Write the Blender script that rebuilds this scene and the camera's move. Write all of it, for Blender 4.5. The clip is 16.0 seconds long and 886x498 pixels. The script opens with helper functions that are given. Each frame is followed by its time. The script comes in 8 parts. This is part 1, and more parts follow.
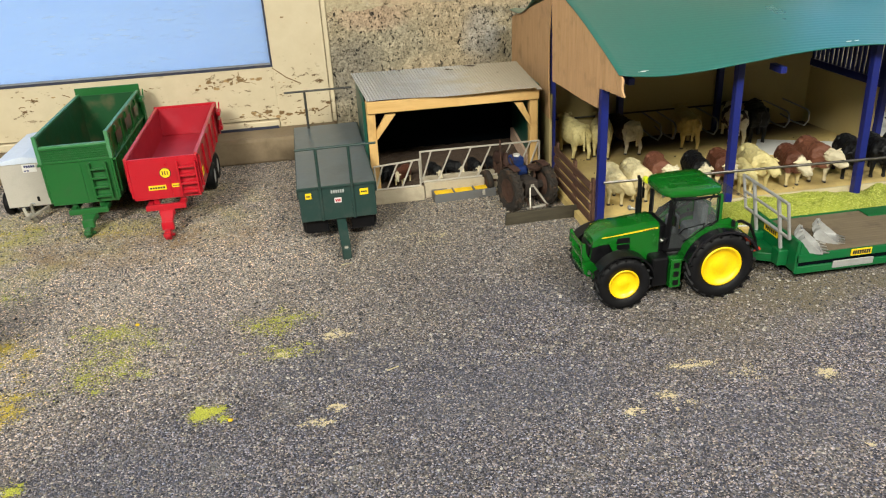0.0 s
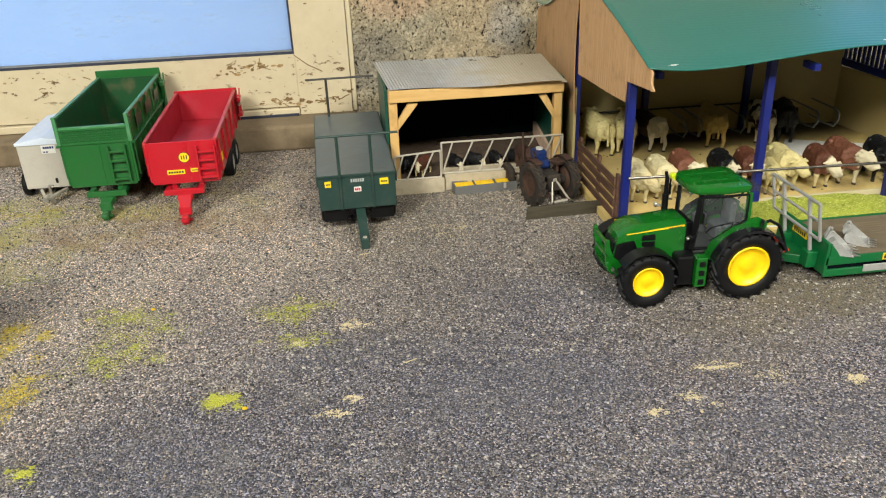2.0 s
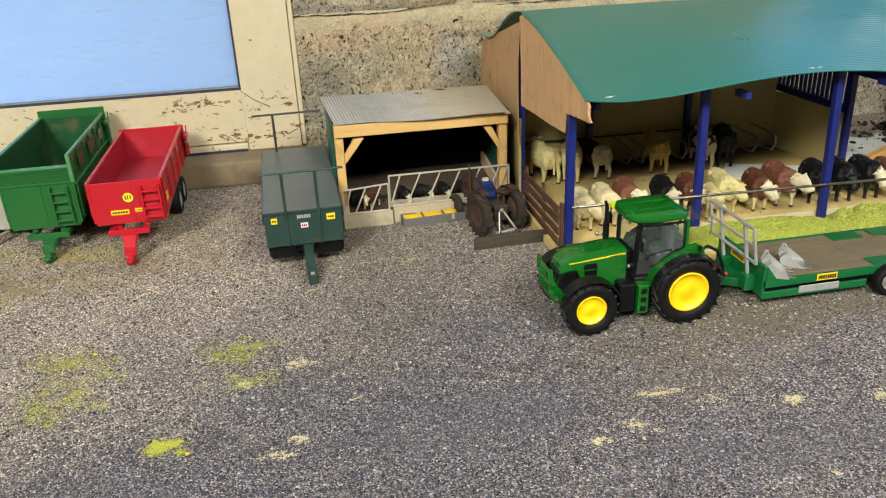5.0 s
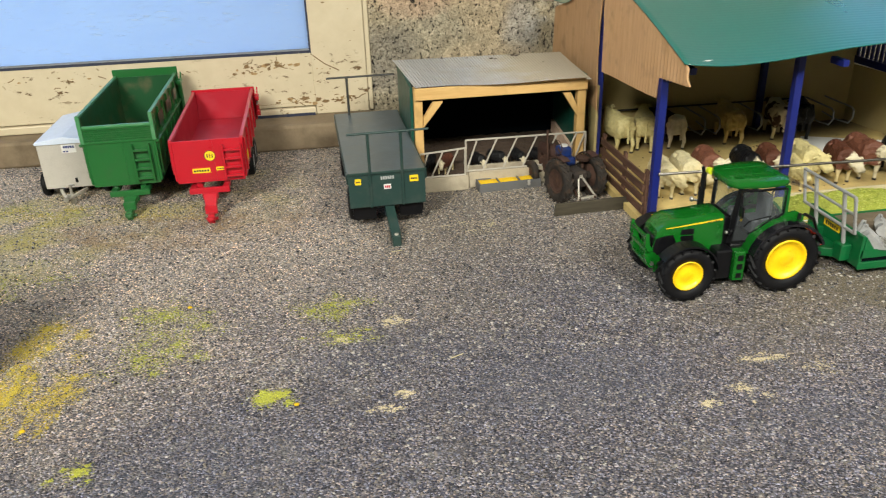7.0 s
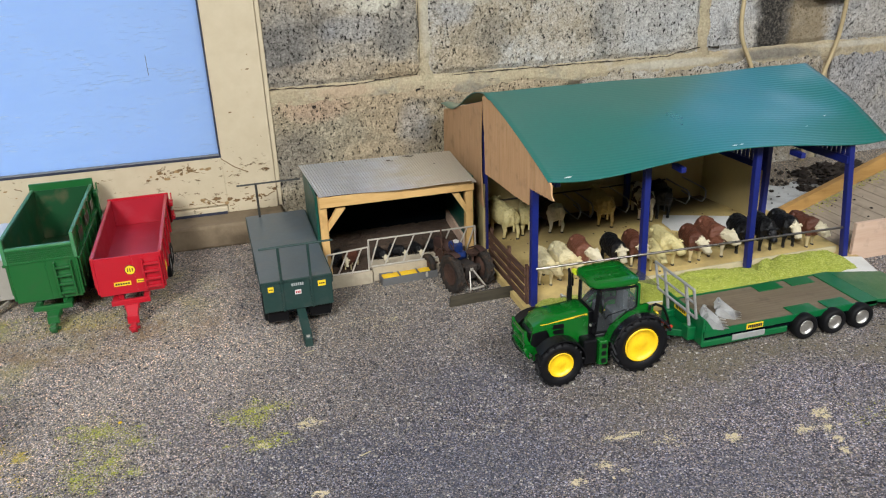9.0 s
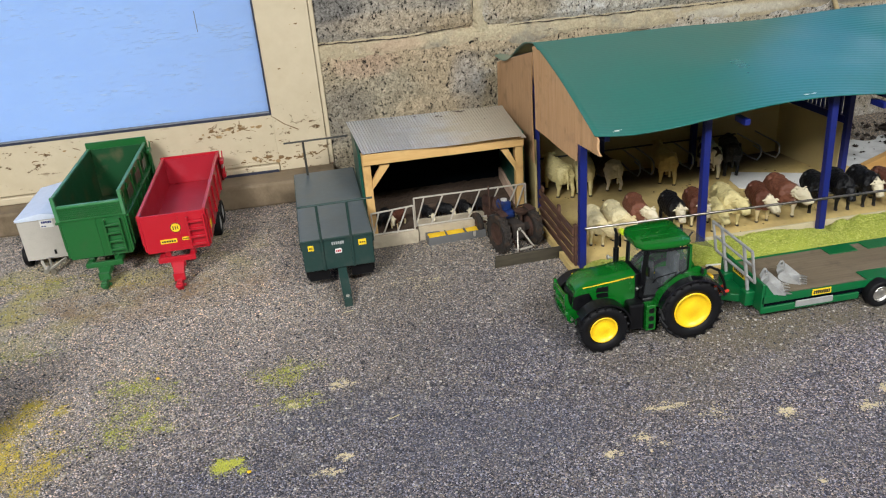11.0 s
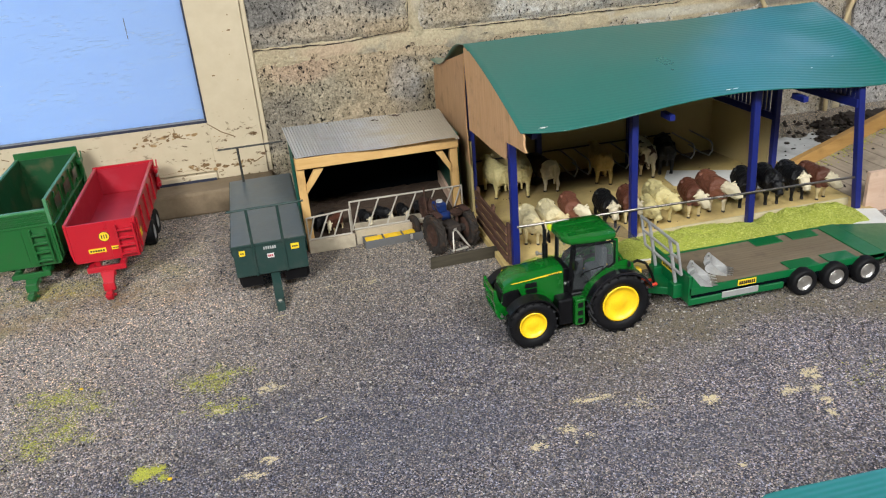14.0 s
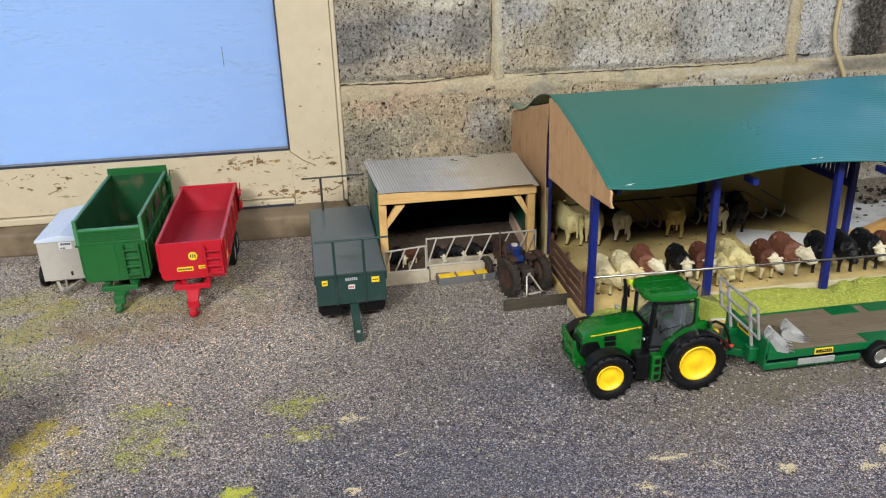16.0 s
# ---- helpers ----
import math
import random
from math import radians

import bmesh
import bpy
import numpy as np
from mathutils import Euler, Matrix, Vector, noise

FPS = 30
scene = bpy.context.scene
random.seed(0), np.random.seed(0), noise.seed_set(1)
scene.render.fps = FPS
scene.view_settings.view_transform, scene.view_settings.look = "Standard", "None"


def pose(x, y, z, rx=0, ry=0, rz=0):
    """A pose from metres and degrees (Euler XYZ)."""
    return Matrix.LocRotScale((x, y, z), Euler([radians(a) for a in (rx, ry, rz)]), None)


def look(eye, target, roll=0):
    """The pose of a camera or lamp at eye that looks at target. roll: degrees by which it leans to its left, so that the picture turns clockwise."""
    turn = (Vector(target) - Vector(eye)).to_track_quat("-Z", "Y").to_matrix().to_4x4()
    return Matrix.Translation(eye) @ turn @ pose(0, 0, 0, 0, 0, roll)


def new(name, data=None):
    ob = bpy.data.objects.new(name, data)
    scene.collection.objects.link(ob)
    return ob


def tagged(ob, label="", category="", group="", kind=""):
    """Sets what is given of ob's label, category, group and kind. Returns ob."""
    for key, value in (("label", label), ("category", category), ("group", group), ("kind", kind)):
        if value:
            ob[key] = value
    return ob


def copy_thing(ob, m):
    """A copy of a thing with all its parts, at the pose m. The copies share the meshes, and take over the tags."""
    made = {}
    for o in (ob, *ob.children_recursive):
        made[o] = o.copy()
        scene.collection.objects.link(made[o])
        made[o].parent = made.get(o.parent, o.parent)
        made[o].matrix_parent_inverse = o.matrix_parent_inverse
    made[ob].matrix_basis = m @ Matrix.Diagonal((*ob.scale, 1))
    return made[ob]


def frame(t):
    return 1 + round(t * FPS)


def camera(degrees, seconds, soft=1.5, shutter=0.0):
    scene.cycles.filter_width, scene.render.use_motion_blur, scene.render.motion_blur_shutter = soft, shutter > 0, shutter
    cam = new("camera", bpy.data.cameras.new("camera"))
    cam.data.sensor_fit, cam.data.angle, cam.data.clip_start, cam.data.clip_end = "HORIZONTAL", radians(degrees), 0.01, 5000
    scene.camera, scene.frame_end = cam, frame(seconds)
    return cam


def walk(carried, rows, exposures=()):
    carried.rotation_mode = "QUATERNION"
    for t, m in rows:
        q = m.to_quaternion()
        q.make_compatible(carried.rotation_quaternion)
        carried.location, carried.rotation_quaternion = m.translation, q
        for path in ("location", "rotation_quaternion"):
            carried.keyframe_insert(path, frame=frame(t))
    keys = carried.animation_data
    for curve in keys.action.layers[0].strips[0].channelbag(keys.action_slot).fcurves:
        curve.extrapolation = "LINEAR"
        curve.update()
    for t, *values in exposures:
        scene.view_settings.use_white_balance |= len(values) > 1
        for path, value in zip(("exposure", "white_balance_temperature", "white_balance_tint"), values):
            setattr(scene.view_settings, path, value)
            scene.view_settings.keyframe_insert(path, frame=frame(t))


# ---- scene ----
cam = camera(59.6, 16.0, soft=1.15, shutter=0.15)
PATH = [
    (0, (0.019, 0.031, 0.329), (0.272, 1.817, -0.536), -3.1),
    (0.5, (0.011, 0.031, 0.325), (0.236, 1.827, -0.527), -3.0),
    (1, (0.003, 0.04, 0.326), (0.209, 1.833, -0.536), -2.6),
    (1.5, (0.005, 0.044, 0.329), (0.204, 1.834, -0.54), -2.2),
    (2, (0.014, 0.041, 0.322), (0.232, 1.826, -0.553), -2.0),
    (2.5, (0.011, 0.037, 0.321), (0.243, 1.82, -0.555), -1.8),
    (3, (0.007, 0.037, 0.326), (0.245, 1.827, -0.535), -1.4),
    (3.5, (0.016, 0.037, 0.324), (0.275, 1.83, -0.525), -2.0),
    (4, (0.029, 0.047, 0.33), (0.335, 1.843, -0.496), -2.3),
    (4.2, (0.03, 0.046, 0.33), (0.348, 1.843, -0.489), -2.4),
    (6.3, (0.024, 0.03, 0.322), (0.315, 1.826, -0.508), -2.7),
    (6.5, (0.014, 0.035, 0.314), (0.292, 1.828, -0.527), -2.5),
    (7, (-0.032, 0.045, 0.318), (0.229, 1.827, -0.551), -1.8),
    (7.5, (-0.115, 0.053, 0.363), (0.159, 1.844, -0.484), -0.7),
    (8, (-0.113, 0.002, 0.398), (0.217, 1.812, -0.387), -0.9),
    (8.5, (-0.038, -0.021, 0.404), (0.429, 1.763, -0.371), -1.2),
    (9, (-0.025, -0.017, 0.412), (0.455, 1.759, -0.372), -2.1),
    (9.5, (-0.013, -0.009, 0.413), (0.406, 1.761, -0.418), -3.0),
    (10, (-0.002, -0.009, 0.403), (0.341, 1.757, -0.472), -3.3),
    (10.2, (0.004, -0.009, 0.398), (0.314, 1.764, -0.475), -3.3),
    (12.3, (0.035, 0.018, 0.395), (0.281, 1.822, -0.432), -5.2),
    (12.5, (0.038, 0.014, 0.391), (0.316, 1.821, -0.42), -5.0),
    (13, (0.045, 0.004, 0.389), (0.37, 1.799, -0.43), -4.9),
    (13.5, (0.046, -0.005, 0.384), (0.391, 1.783, -0.444), -4.7),
    (14, (0.052, -0.01, 0.381), (0.406, 1.77, -0.461), -4.8),
    (14.5, (0.048, -0.006, 0.385), (0.403, 1.773, -0.456), -4.5),
    (15, (0.036, -0.007, 0.387), (0.377, 1.782, -0.44), -3.9),
    (15.5, (0.023, -0.008, 0.403), (0.334, 1.798, -0.398), -2.6),
    (16, (0.004, -0.013, 0.408), (0.281, 1.809, -0.369), -1.6),
]
EXPOSURES = [(0, 0.01, 6540, 2.5), (6.4, 0.01, 6480, 2.5), (7.2, -0.07, 6400, 4), (8.0, -0.26, 6100, 7), (9.0, -0.19, 5880, 8), (12.5, -0.18, 5940, 8), (14.2, -0.11, 5920, 8), (15, -0.1, 5920, 8), (16, -0.18, 5920, 8)]
walk(cam, [(t, look(eye, target, roll)) for t, eye, target, roll in PATH], EXPOSURES)

# ---- world and light ----
world = bpy.data.worlds.new("sky")
scene.world = world
world.use_nodes = True
_wn = world.node_tree.nodes
_sky = _wn.new("ShaderNodeTexSky")
_sky.sky_type = "NISHITA"
_sky.sun_disc = False
_sky.sun_elevation = radians(35)
_sky.sun_rotation = radians(200)
world.node_tree.links.new(_sky.outputs[0], _wn["Background"].inputs[0])
_wn["Background"].inputs[1].default_value = 0.5
scene.view_settings.exposure = 0.0


def ceiling_lamp(name, eye, target, power, sx, sy, colour):
    li = bpy.data.lights.new(name, "AREA")
    li.shape, li.size, li.size_y, li.energy, li.color = "RECTANGLE", sx, sy, power, colour
    ob = new(name, li)
    ob.matrix_world = look(eye, target)
    return ob


ceiling_lamp("ceiling_tube_lamp", (-0.85, -0.95, 1.52), (-0.55, -0.3, 0.0), 144, 0.60, 0.95, (1.0, 0.945, 0.87))
ceiling_lamp("ceiling_tube_lamp", (0.92, -0.95, 1.52), (0.80, -0.1, 0.0), 70, 0.95, 0.34, (1.0, 0.945, 0.87))


# ---- materials ----
def _nodes(name):
    m = bpy.data.materials.new(name)
    m.use_nodes = True
    n, l = m.node_tree.nodes, m.node_tree.links
    return m, n, l, n["Principled BSDF"]


def mix(n, l, fac, a, b):
    """A colour mix node; each of fac, a, b is a socket or a value."""
    x = n.new("ShaderNodeMix")
    x.data_type = "RGBA"
    for sock, v in ((x.inputs[0], fac), (x.inputs[6], a), (x.inputs[7], b)):
        if hasattr(v, "links"):
            l.new(v, sock)
        else:
            sock.default_value = v if not isinstance(v, tuple) else (*v, 1)[:4]
    return x.outputs[2]


def noise_tex(n, l, scale, detail=4, coord=None, rough=0.55):
    t = n.new("ShaderNodeTexNoise")
    t.inputs["Scale"].default_value, t.inputs["Detail"].default_value, t.inputs["Roughness"].default_value = scale, detail, rough
    if coord is not None:
        l.new(coord, t.inputs["Vector"])
    return t.outputs[0]


def ramp(n, l, src, lo, hi):
    r = n.new("ShaderNodeMapRange")
    r.inputs[1].default_value, r.inputs[2].default_value = lo, hi
    l.new(src, r.inputs[0])
    return r.outputs[0]


def bump(n, l, p, src, strength, dist):
    b = n.new("ShaderNodeBump")
    b.inputs["Strength"].default_value, b.inputs["Distance"].default_value = strength, dist
    l.new(src, b.inputs["Height"])
    l.new(b.outputs[0], p.inputs["Normal"])


def coords(n):
    return n.new("ShaderNodeTexCoord").outputs["Object"]


def paint(name, col, rough=0.4, metal=0.0, dirt=(0.12, 0.09, 0.06), dirty=0.25, scale=90, grain=900, relief=0.00015, coat=0.0, spec=0.5):
    """Worn surface: base colour, fine grain, larger dirt stains and slight relief."""
    m, n, l, p = _nodes(name)
    c = coords(n)
    big, fine = noise_tex(n, l, scale, 5, c), noise_tex(n, l, grain, 3, c)
    dark = tuple(v * 0.82 for v in col)
    base = mix(n, l, fine, dark, tuple(min(1, v * 1.12) for v in col))
    f = ramp(n, l, big, 0.5, 0.78)
    k = n.new("ShaderNodeMath")
    k.operation = "MULTIPLY"
    k.inputs[1].default_value = dirty
    l.new(f, k.inputs[0])
    l.new(mix(n, l, k.outputs[0], base, dirt), p.inputs["Base Color"])
    r = n.new("ShaderNodeMapRange")
    r.inputs[3].default_value, r.inputs[4].default_value = max(0.05, rough - 0.1), min(1, rough + 0.18)
    l.new(big, r.inputs[0])
    l.new(r.outputs[0], p.inputs["Roughness"])
    p.inputs["Metallic"].default_value = metal
    p.inputs["Coat Weight"].default_value = coat
    p.inputs["Specular IOR Level"].default_value = spec
    bump(n, l, p, fine, 0.5, relief)
    return m


def wood(name, a, b, axis=0, rough=0.65, scale=30):
    """Wood with its grain along one axis."""
    m, n, l, p = _nodes(name)
    mp = n.new("ShaderNodeMapping")
    sc = [scale * 9] * 3
    sc[axis] = scale
    mp.inputs["Scale"].default_value = sc
    l.new(coords(n), mp.inputs["Vector"])
    g = noise_tex(n, l, 1.0, 6, mp.outputs[0], 0.65)
    st = noise_tex(n, l, 45, 3, coords(n))
    base = mix(n, l, ramp(n, l, g, 0.3, 0.7), a, b)
    l.new(mix(n, l, ramp(n, l, st, 0.55, 0.95), base, tuple(v * 0.45 for v in a)), p.inputs["Base Color"])
    p.inputs["Roughness"].default_value = rough
    bump(n, l, p, g, 0.4, 0.0003)
    return m


def island(name, cols, rough=0.85):
    """Loose grains, each island of the mesh with a tint of its own."""
    m, n, l, p = _nodes(name)
    g = n.new("ShaderNodeNewGeometry")
    cr = n.new("ShaderNodeValToRGB")
    cr.color_ramp.interpolation = "LINEAR"
    el = cr.color_ramp.elements
    while len(el) < len(cols):
        el.new(0.5)
    for i, c in enumerate(cols):
        el[i].position, el[i].color = i / (len(cols) - 1), (*c, 1)
    l.new(g.outputs["Random Per Island"], cr.inputs[0])
    l.new(cr.outputs[0], p.inputs["Base Color"])
    p.inputs["Roughness"].default_value = rough
    return m


def blob(n, l, c, at, size, ia=0, ib=2, weight=1.0, wob=0.5):
    """A soft, ragged patch: 1 at its middle, 0 past its rim, in two of the axes."""
    pos = n.new("ShaderNodeSeparateXYZ")
    l.new(c, pos.inputs[0])
    sq = None
    for axis, mid, r in ((ia, at[0], size[0]), (ib, at[1], size[1])):
        d = n.new("ShaderNodeMath")
        d.operation = "SUBTRACT"
        d.inputs[1].default_value = mid
        l.new(pos.outputs[axis], d.inputs[0])
        e = n.new("ShaderNodeMath")
        e.operation = "DIVIDE"
        e.inputs[1].default_value = r
        l.new(d.outputs[0], e.inputs[0])
        f = n.new("ShaderNodeMath")
        f.operation = "MULTIPLY"
        l.new(e.outputs[0], f.inputs[0])
        l.new(e.outputs[0], f.inputs[1])
        if sq is None:
            sq = f.outputs[0]
        else:
            g = n.new("ShaderNodeMath")
            g.operation = "ADD"
            l.new(sq, g.inputs[0])
            l.new(f.outputs[0], g.inputs[1])
            sq = g.outputs[0]
    w = n.new("ShaderNodeMath")
    w.operation = "MULTIPLY_ADD"
    w.inputs[1].default_value = wob * 2
    l.new(noise_tex(n, l, 2.2 / max(size), 6, c, 0.66), w.inputs[0])
    l.new(sq, w.inputs[2])
    r = n.new("ShaderNodeMapRange")
    r.inputs[1].default_value, r.inputs[2].default_value = 1.0 + wob, 0.25 + wob
    r.inputs[3].default_value, r.inputs[4].default_value = 0.0, weight
    l.new(w.outputs[0], r.inputs[0])
    return r.outputs[0]


def gravel():
    m, n, l, p = _nodes("grit")
    c = coords(n)
    v = n.new("ShaderNodeTexVoronoi")
    v.inputs["Scale"].default_value = 940
    l.new(c, v.inputs["Vector"])
    sep = n.new("ShaderNodeSeparateColor")
    l.new(v.outputs["Color"], sep.inputs[0])
    cr = n.new("ShaderNodeValToRGB")
    el = cr.color_ramp.elements
    el[0].position, el[0].color = 0.0, (0.014, 0.015, 0.020, 1)
    el[1].position, el[1].color = 1.0, (0.72, 0.69, 0.64, 1)
    for pos, col in ((0.40, (0.098, 0.099, 0.110, 1)), (0.72, (0.235, 0.226, 0.216, 1)), (0.90, (0.43, 0.405, 0.37, 1))):
        e = el.new(pos)
        e.color = col
    l.new(sep.outputs[0], cr.inputs[0])
    hue = n.new("ShaderNodeMix")
    hue.data_type, hue.blend_type = "RGBA", "MULTIPLY"
    hue.inputs[0].default_value = 1.0
    l.new(cr.outputs[0], hue.inputs[6])
    l.new(mix(n, l, sep.outputs[1], (0.86, 0.94, 1.18), (1.22, 1.04, 0.80)), hue.inputs[7])
    # blue-black wash in the middle, tan fines towards the wall
    pos = n.new("ShaderNodeSeparateXYZ")
    l.new(c, pos.inputs[0])
    wob = noise_tex(n, l, 5, 4, c)
    a = n.new("ShaderNodeMath")
    a.operation = "MULTIPLY_ADD"
    a.inputs[1].default_value, a.inputs[2].default_value = 0.35, -0.175
    l.new(wob, a.inputs[0])
    yy = n.new("ShaderNodeMath")
    yy.operation = "ADD"
    l.new(pos.outputs[1], yy.inputs[0])
    l.new(a.outputs[0], yy.inputs[1])
    slant = n.new("ShaderNodeMath")
    slant.operation = "MULTIPLY_ADD"
    slant.inputs[1].default_value = -0.27
    l.new(pos.outputs[0], slant.inputs[0])
    l.new(yy.outputs[0], slant.inputs[2])
    tan_f = ramp(n, l, slant.outputs[0], 0.50, 0.76)
    t1 = n.new("ShaderNodeMix")
    t1.data_type, t1.blend_type = "RGBA", "MULTIPLY"
    t1.inputs[0].default_value = 1.0
    l.new(hue.outputs[2], t1.inputs[6])
    # paler grit towards +x, its colour lifted there in place of more lamp light
    l.new(mix(n, l, tan_f, mix(n, l, ramp(n, l, pos.outputs[0], 0.12, 0.55), (0.77, 0.77, 0.89), (1.25, 1.20, 1.32)), mix(n, l, ramp(n, l, pos.outputs[0], -0.07, 0.07), (2.35, 2.08, 1.76), mix(n, l, ramp(n, l, pos.outputs[0], 0.10, 0.22), (1.20, 1.09, 0.90), (1.62, 1.46, 1.18)))), t1.inputs[7])
    fines = n.new("ShaderNodeMath")
    fines.operation = "MULTIPLY"
    fines.inputs[1].default_value = 0.24
    l.new(tan_f, fines.inputs[0])
    sand = mix(n, l, noise_tex(n, l, 700, 4, c, 0.7), (0.26, 0.235, 0.195), (0.52, 0.475, 0.405))
    sand = mix(n, l, ramp(n, l, noise_tex(n, l, 9, 5, c), 0.4, 0.65), sand, (0.32, 0.29, 0.25))
    softened = mix(n, l, fines.outputs[0], t1.outputs[2], sand)
    # yellow-green powder spilled by the trailers
    pw = ramp(n, l, slant.outputs[0], 0.83, 0.91)
    for other in (ramp(n, l, slant.outputs[0], 1.03, 0.95), ramp(n, l, pos.outputs[0], -0.02, -0.16), ramp(n, l, noise_tex(n, l, 16, 5, c), 0.42, 0.62)):
        q = n.new("ShaderNodeMath")
        q.operation = "MULTIPLY"
        l.new(pw, q.inputs[0])
        l.new(other, q.inputs[1])
        pw = q.outputs[0]
    q = n.new("ShaderNodeMath")
    q.operation = "MULTIPLY"
    q.inputs[1].default_value = 0.85
    l.new(pw, q.inputs[0])
    softened = mix(n, l, q.outputs[0], softened, (0.46, 0.40, 0.11))
    # rusty brown dust by the drawbars of the trailers
    rd = n.new("ShaderNodeMath")
    rd.operation = "MULTIPLY"
    l.new(blob(n, l, c, (-0.20, 0.80), (0.17, 0.055), 0, 1, 0.75), rd.inputs[0])
    l.new(ramp(n, l, noise_tex(n, l, 30, 6, c, 0.65), 0.40, 0.62), rd.inputs[1])
    softened = mix(n, l, rd.outputs[0], softened, mix(n, l, noise_tex(n, l, 640, 4, c, 0.7), (0.17, 0.10, 0.035), (0.44, 0.29, 0.13)))
    for at, size, wgt in (((0.12, 0.47), (0.10, 0.05), 0.30), ((0.02, 0.53), (0.12, 0.03), 0.28), ((0.30, 0.40), (0.12, 0.04), 0.22), ((-0.12, 0.42), (0.09, 0.05), 0.25), ((0.18, 0.60), (0.08, 0.03), 0.22)):
        softened = mix(n, l, blob(n, l, c, at, size, 0, 1, wgt), softened, (0.085, 0.095, 0.135))
    pale = n.new("ShaderNodeMath")
    pale.operation = "MULTIPLY"
    pale.inputs[1].default_value = 0.22
    l.new(ramp(n, l, noise_tex(n, l, 19, 6, c, 0.65), 0.54, 0.70), pale.inputs[0])
    softened = mix(n, l, pale.outputs[0], softened, (0.36, 0.33, 0.29))
    blot = ramp(n, l, noise_tex(n, l, 14, 6, c, 0.65), 0.52, 0.72)
    k = n.new("ShaderNodeMath")
    k.operation = "MULTIPLY"
    k.inputs[1].default_value = 0.35
    l.new(blot, k.inputs[0])
    dust = mix(n, l, k.outputs[0], softened, (0.085, 0.08, 0.08))
    # brown fines spilled along the barn's front
    by = ramp(n, l, yy.outputs[0], 0.46, 0.53)
    by2 = ramp(n, l, yy.outputs[0], 0.76, 0.66)
    bxx = ramp(n, l, pos.outputs[0], 0.19, 0.34)
    br = by
    for other in (by2, bxx, ramp(n, l, noise_tex(n, l, 17, 6, c, 0.62), 0.30, 0.56)):
        q = n.new("ShaderNodeMath")
        q.operation = "MULTIPLY"
        l.new(br, q.inputs[0])
        l.new(other, q.inputs[1])
        br = q.outputs[0]
    q = n.new("ShaderNodeMath")
    q.operation = "MULTIPLY"
    q.inputs[1].default_value = 0.78
    l.new(br, q.inputs[0])
    dust = mix(n, l, q.outputs[0], dust, mix(n, l, noise_tex(n, l, 600, 3, c, 0.7), (0.105, 0.084, 0.046), (0.28, 0.235, 0.145)))
    l.new(dust, p.inputs["Base Color"])
    p.inputs["Roughness"].default_value = 0.9
    bump(n, l, p, v.outputs["Distance"], 1.0, -0.0016)
    return m


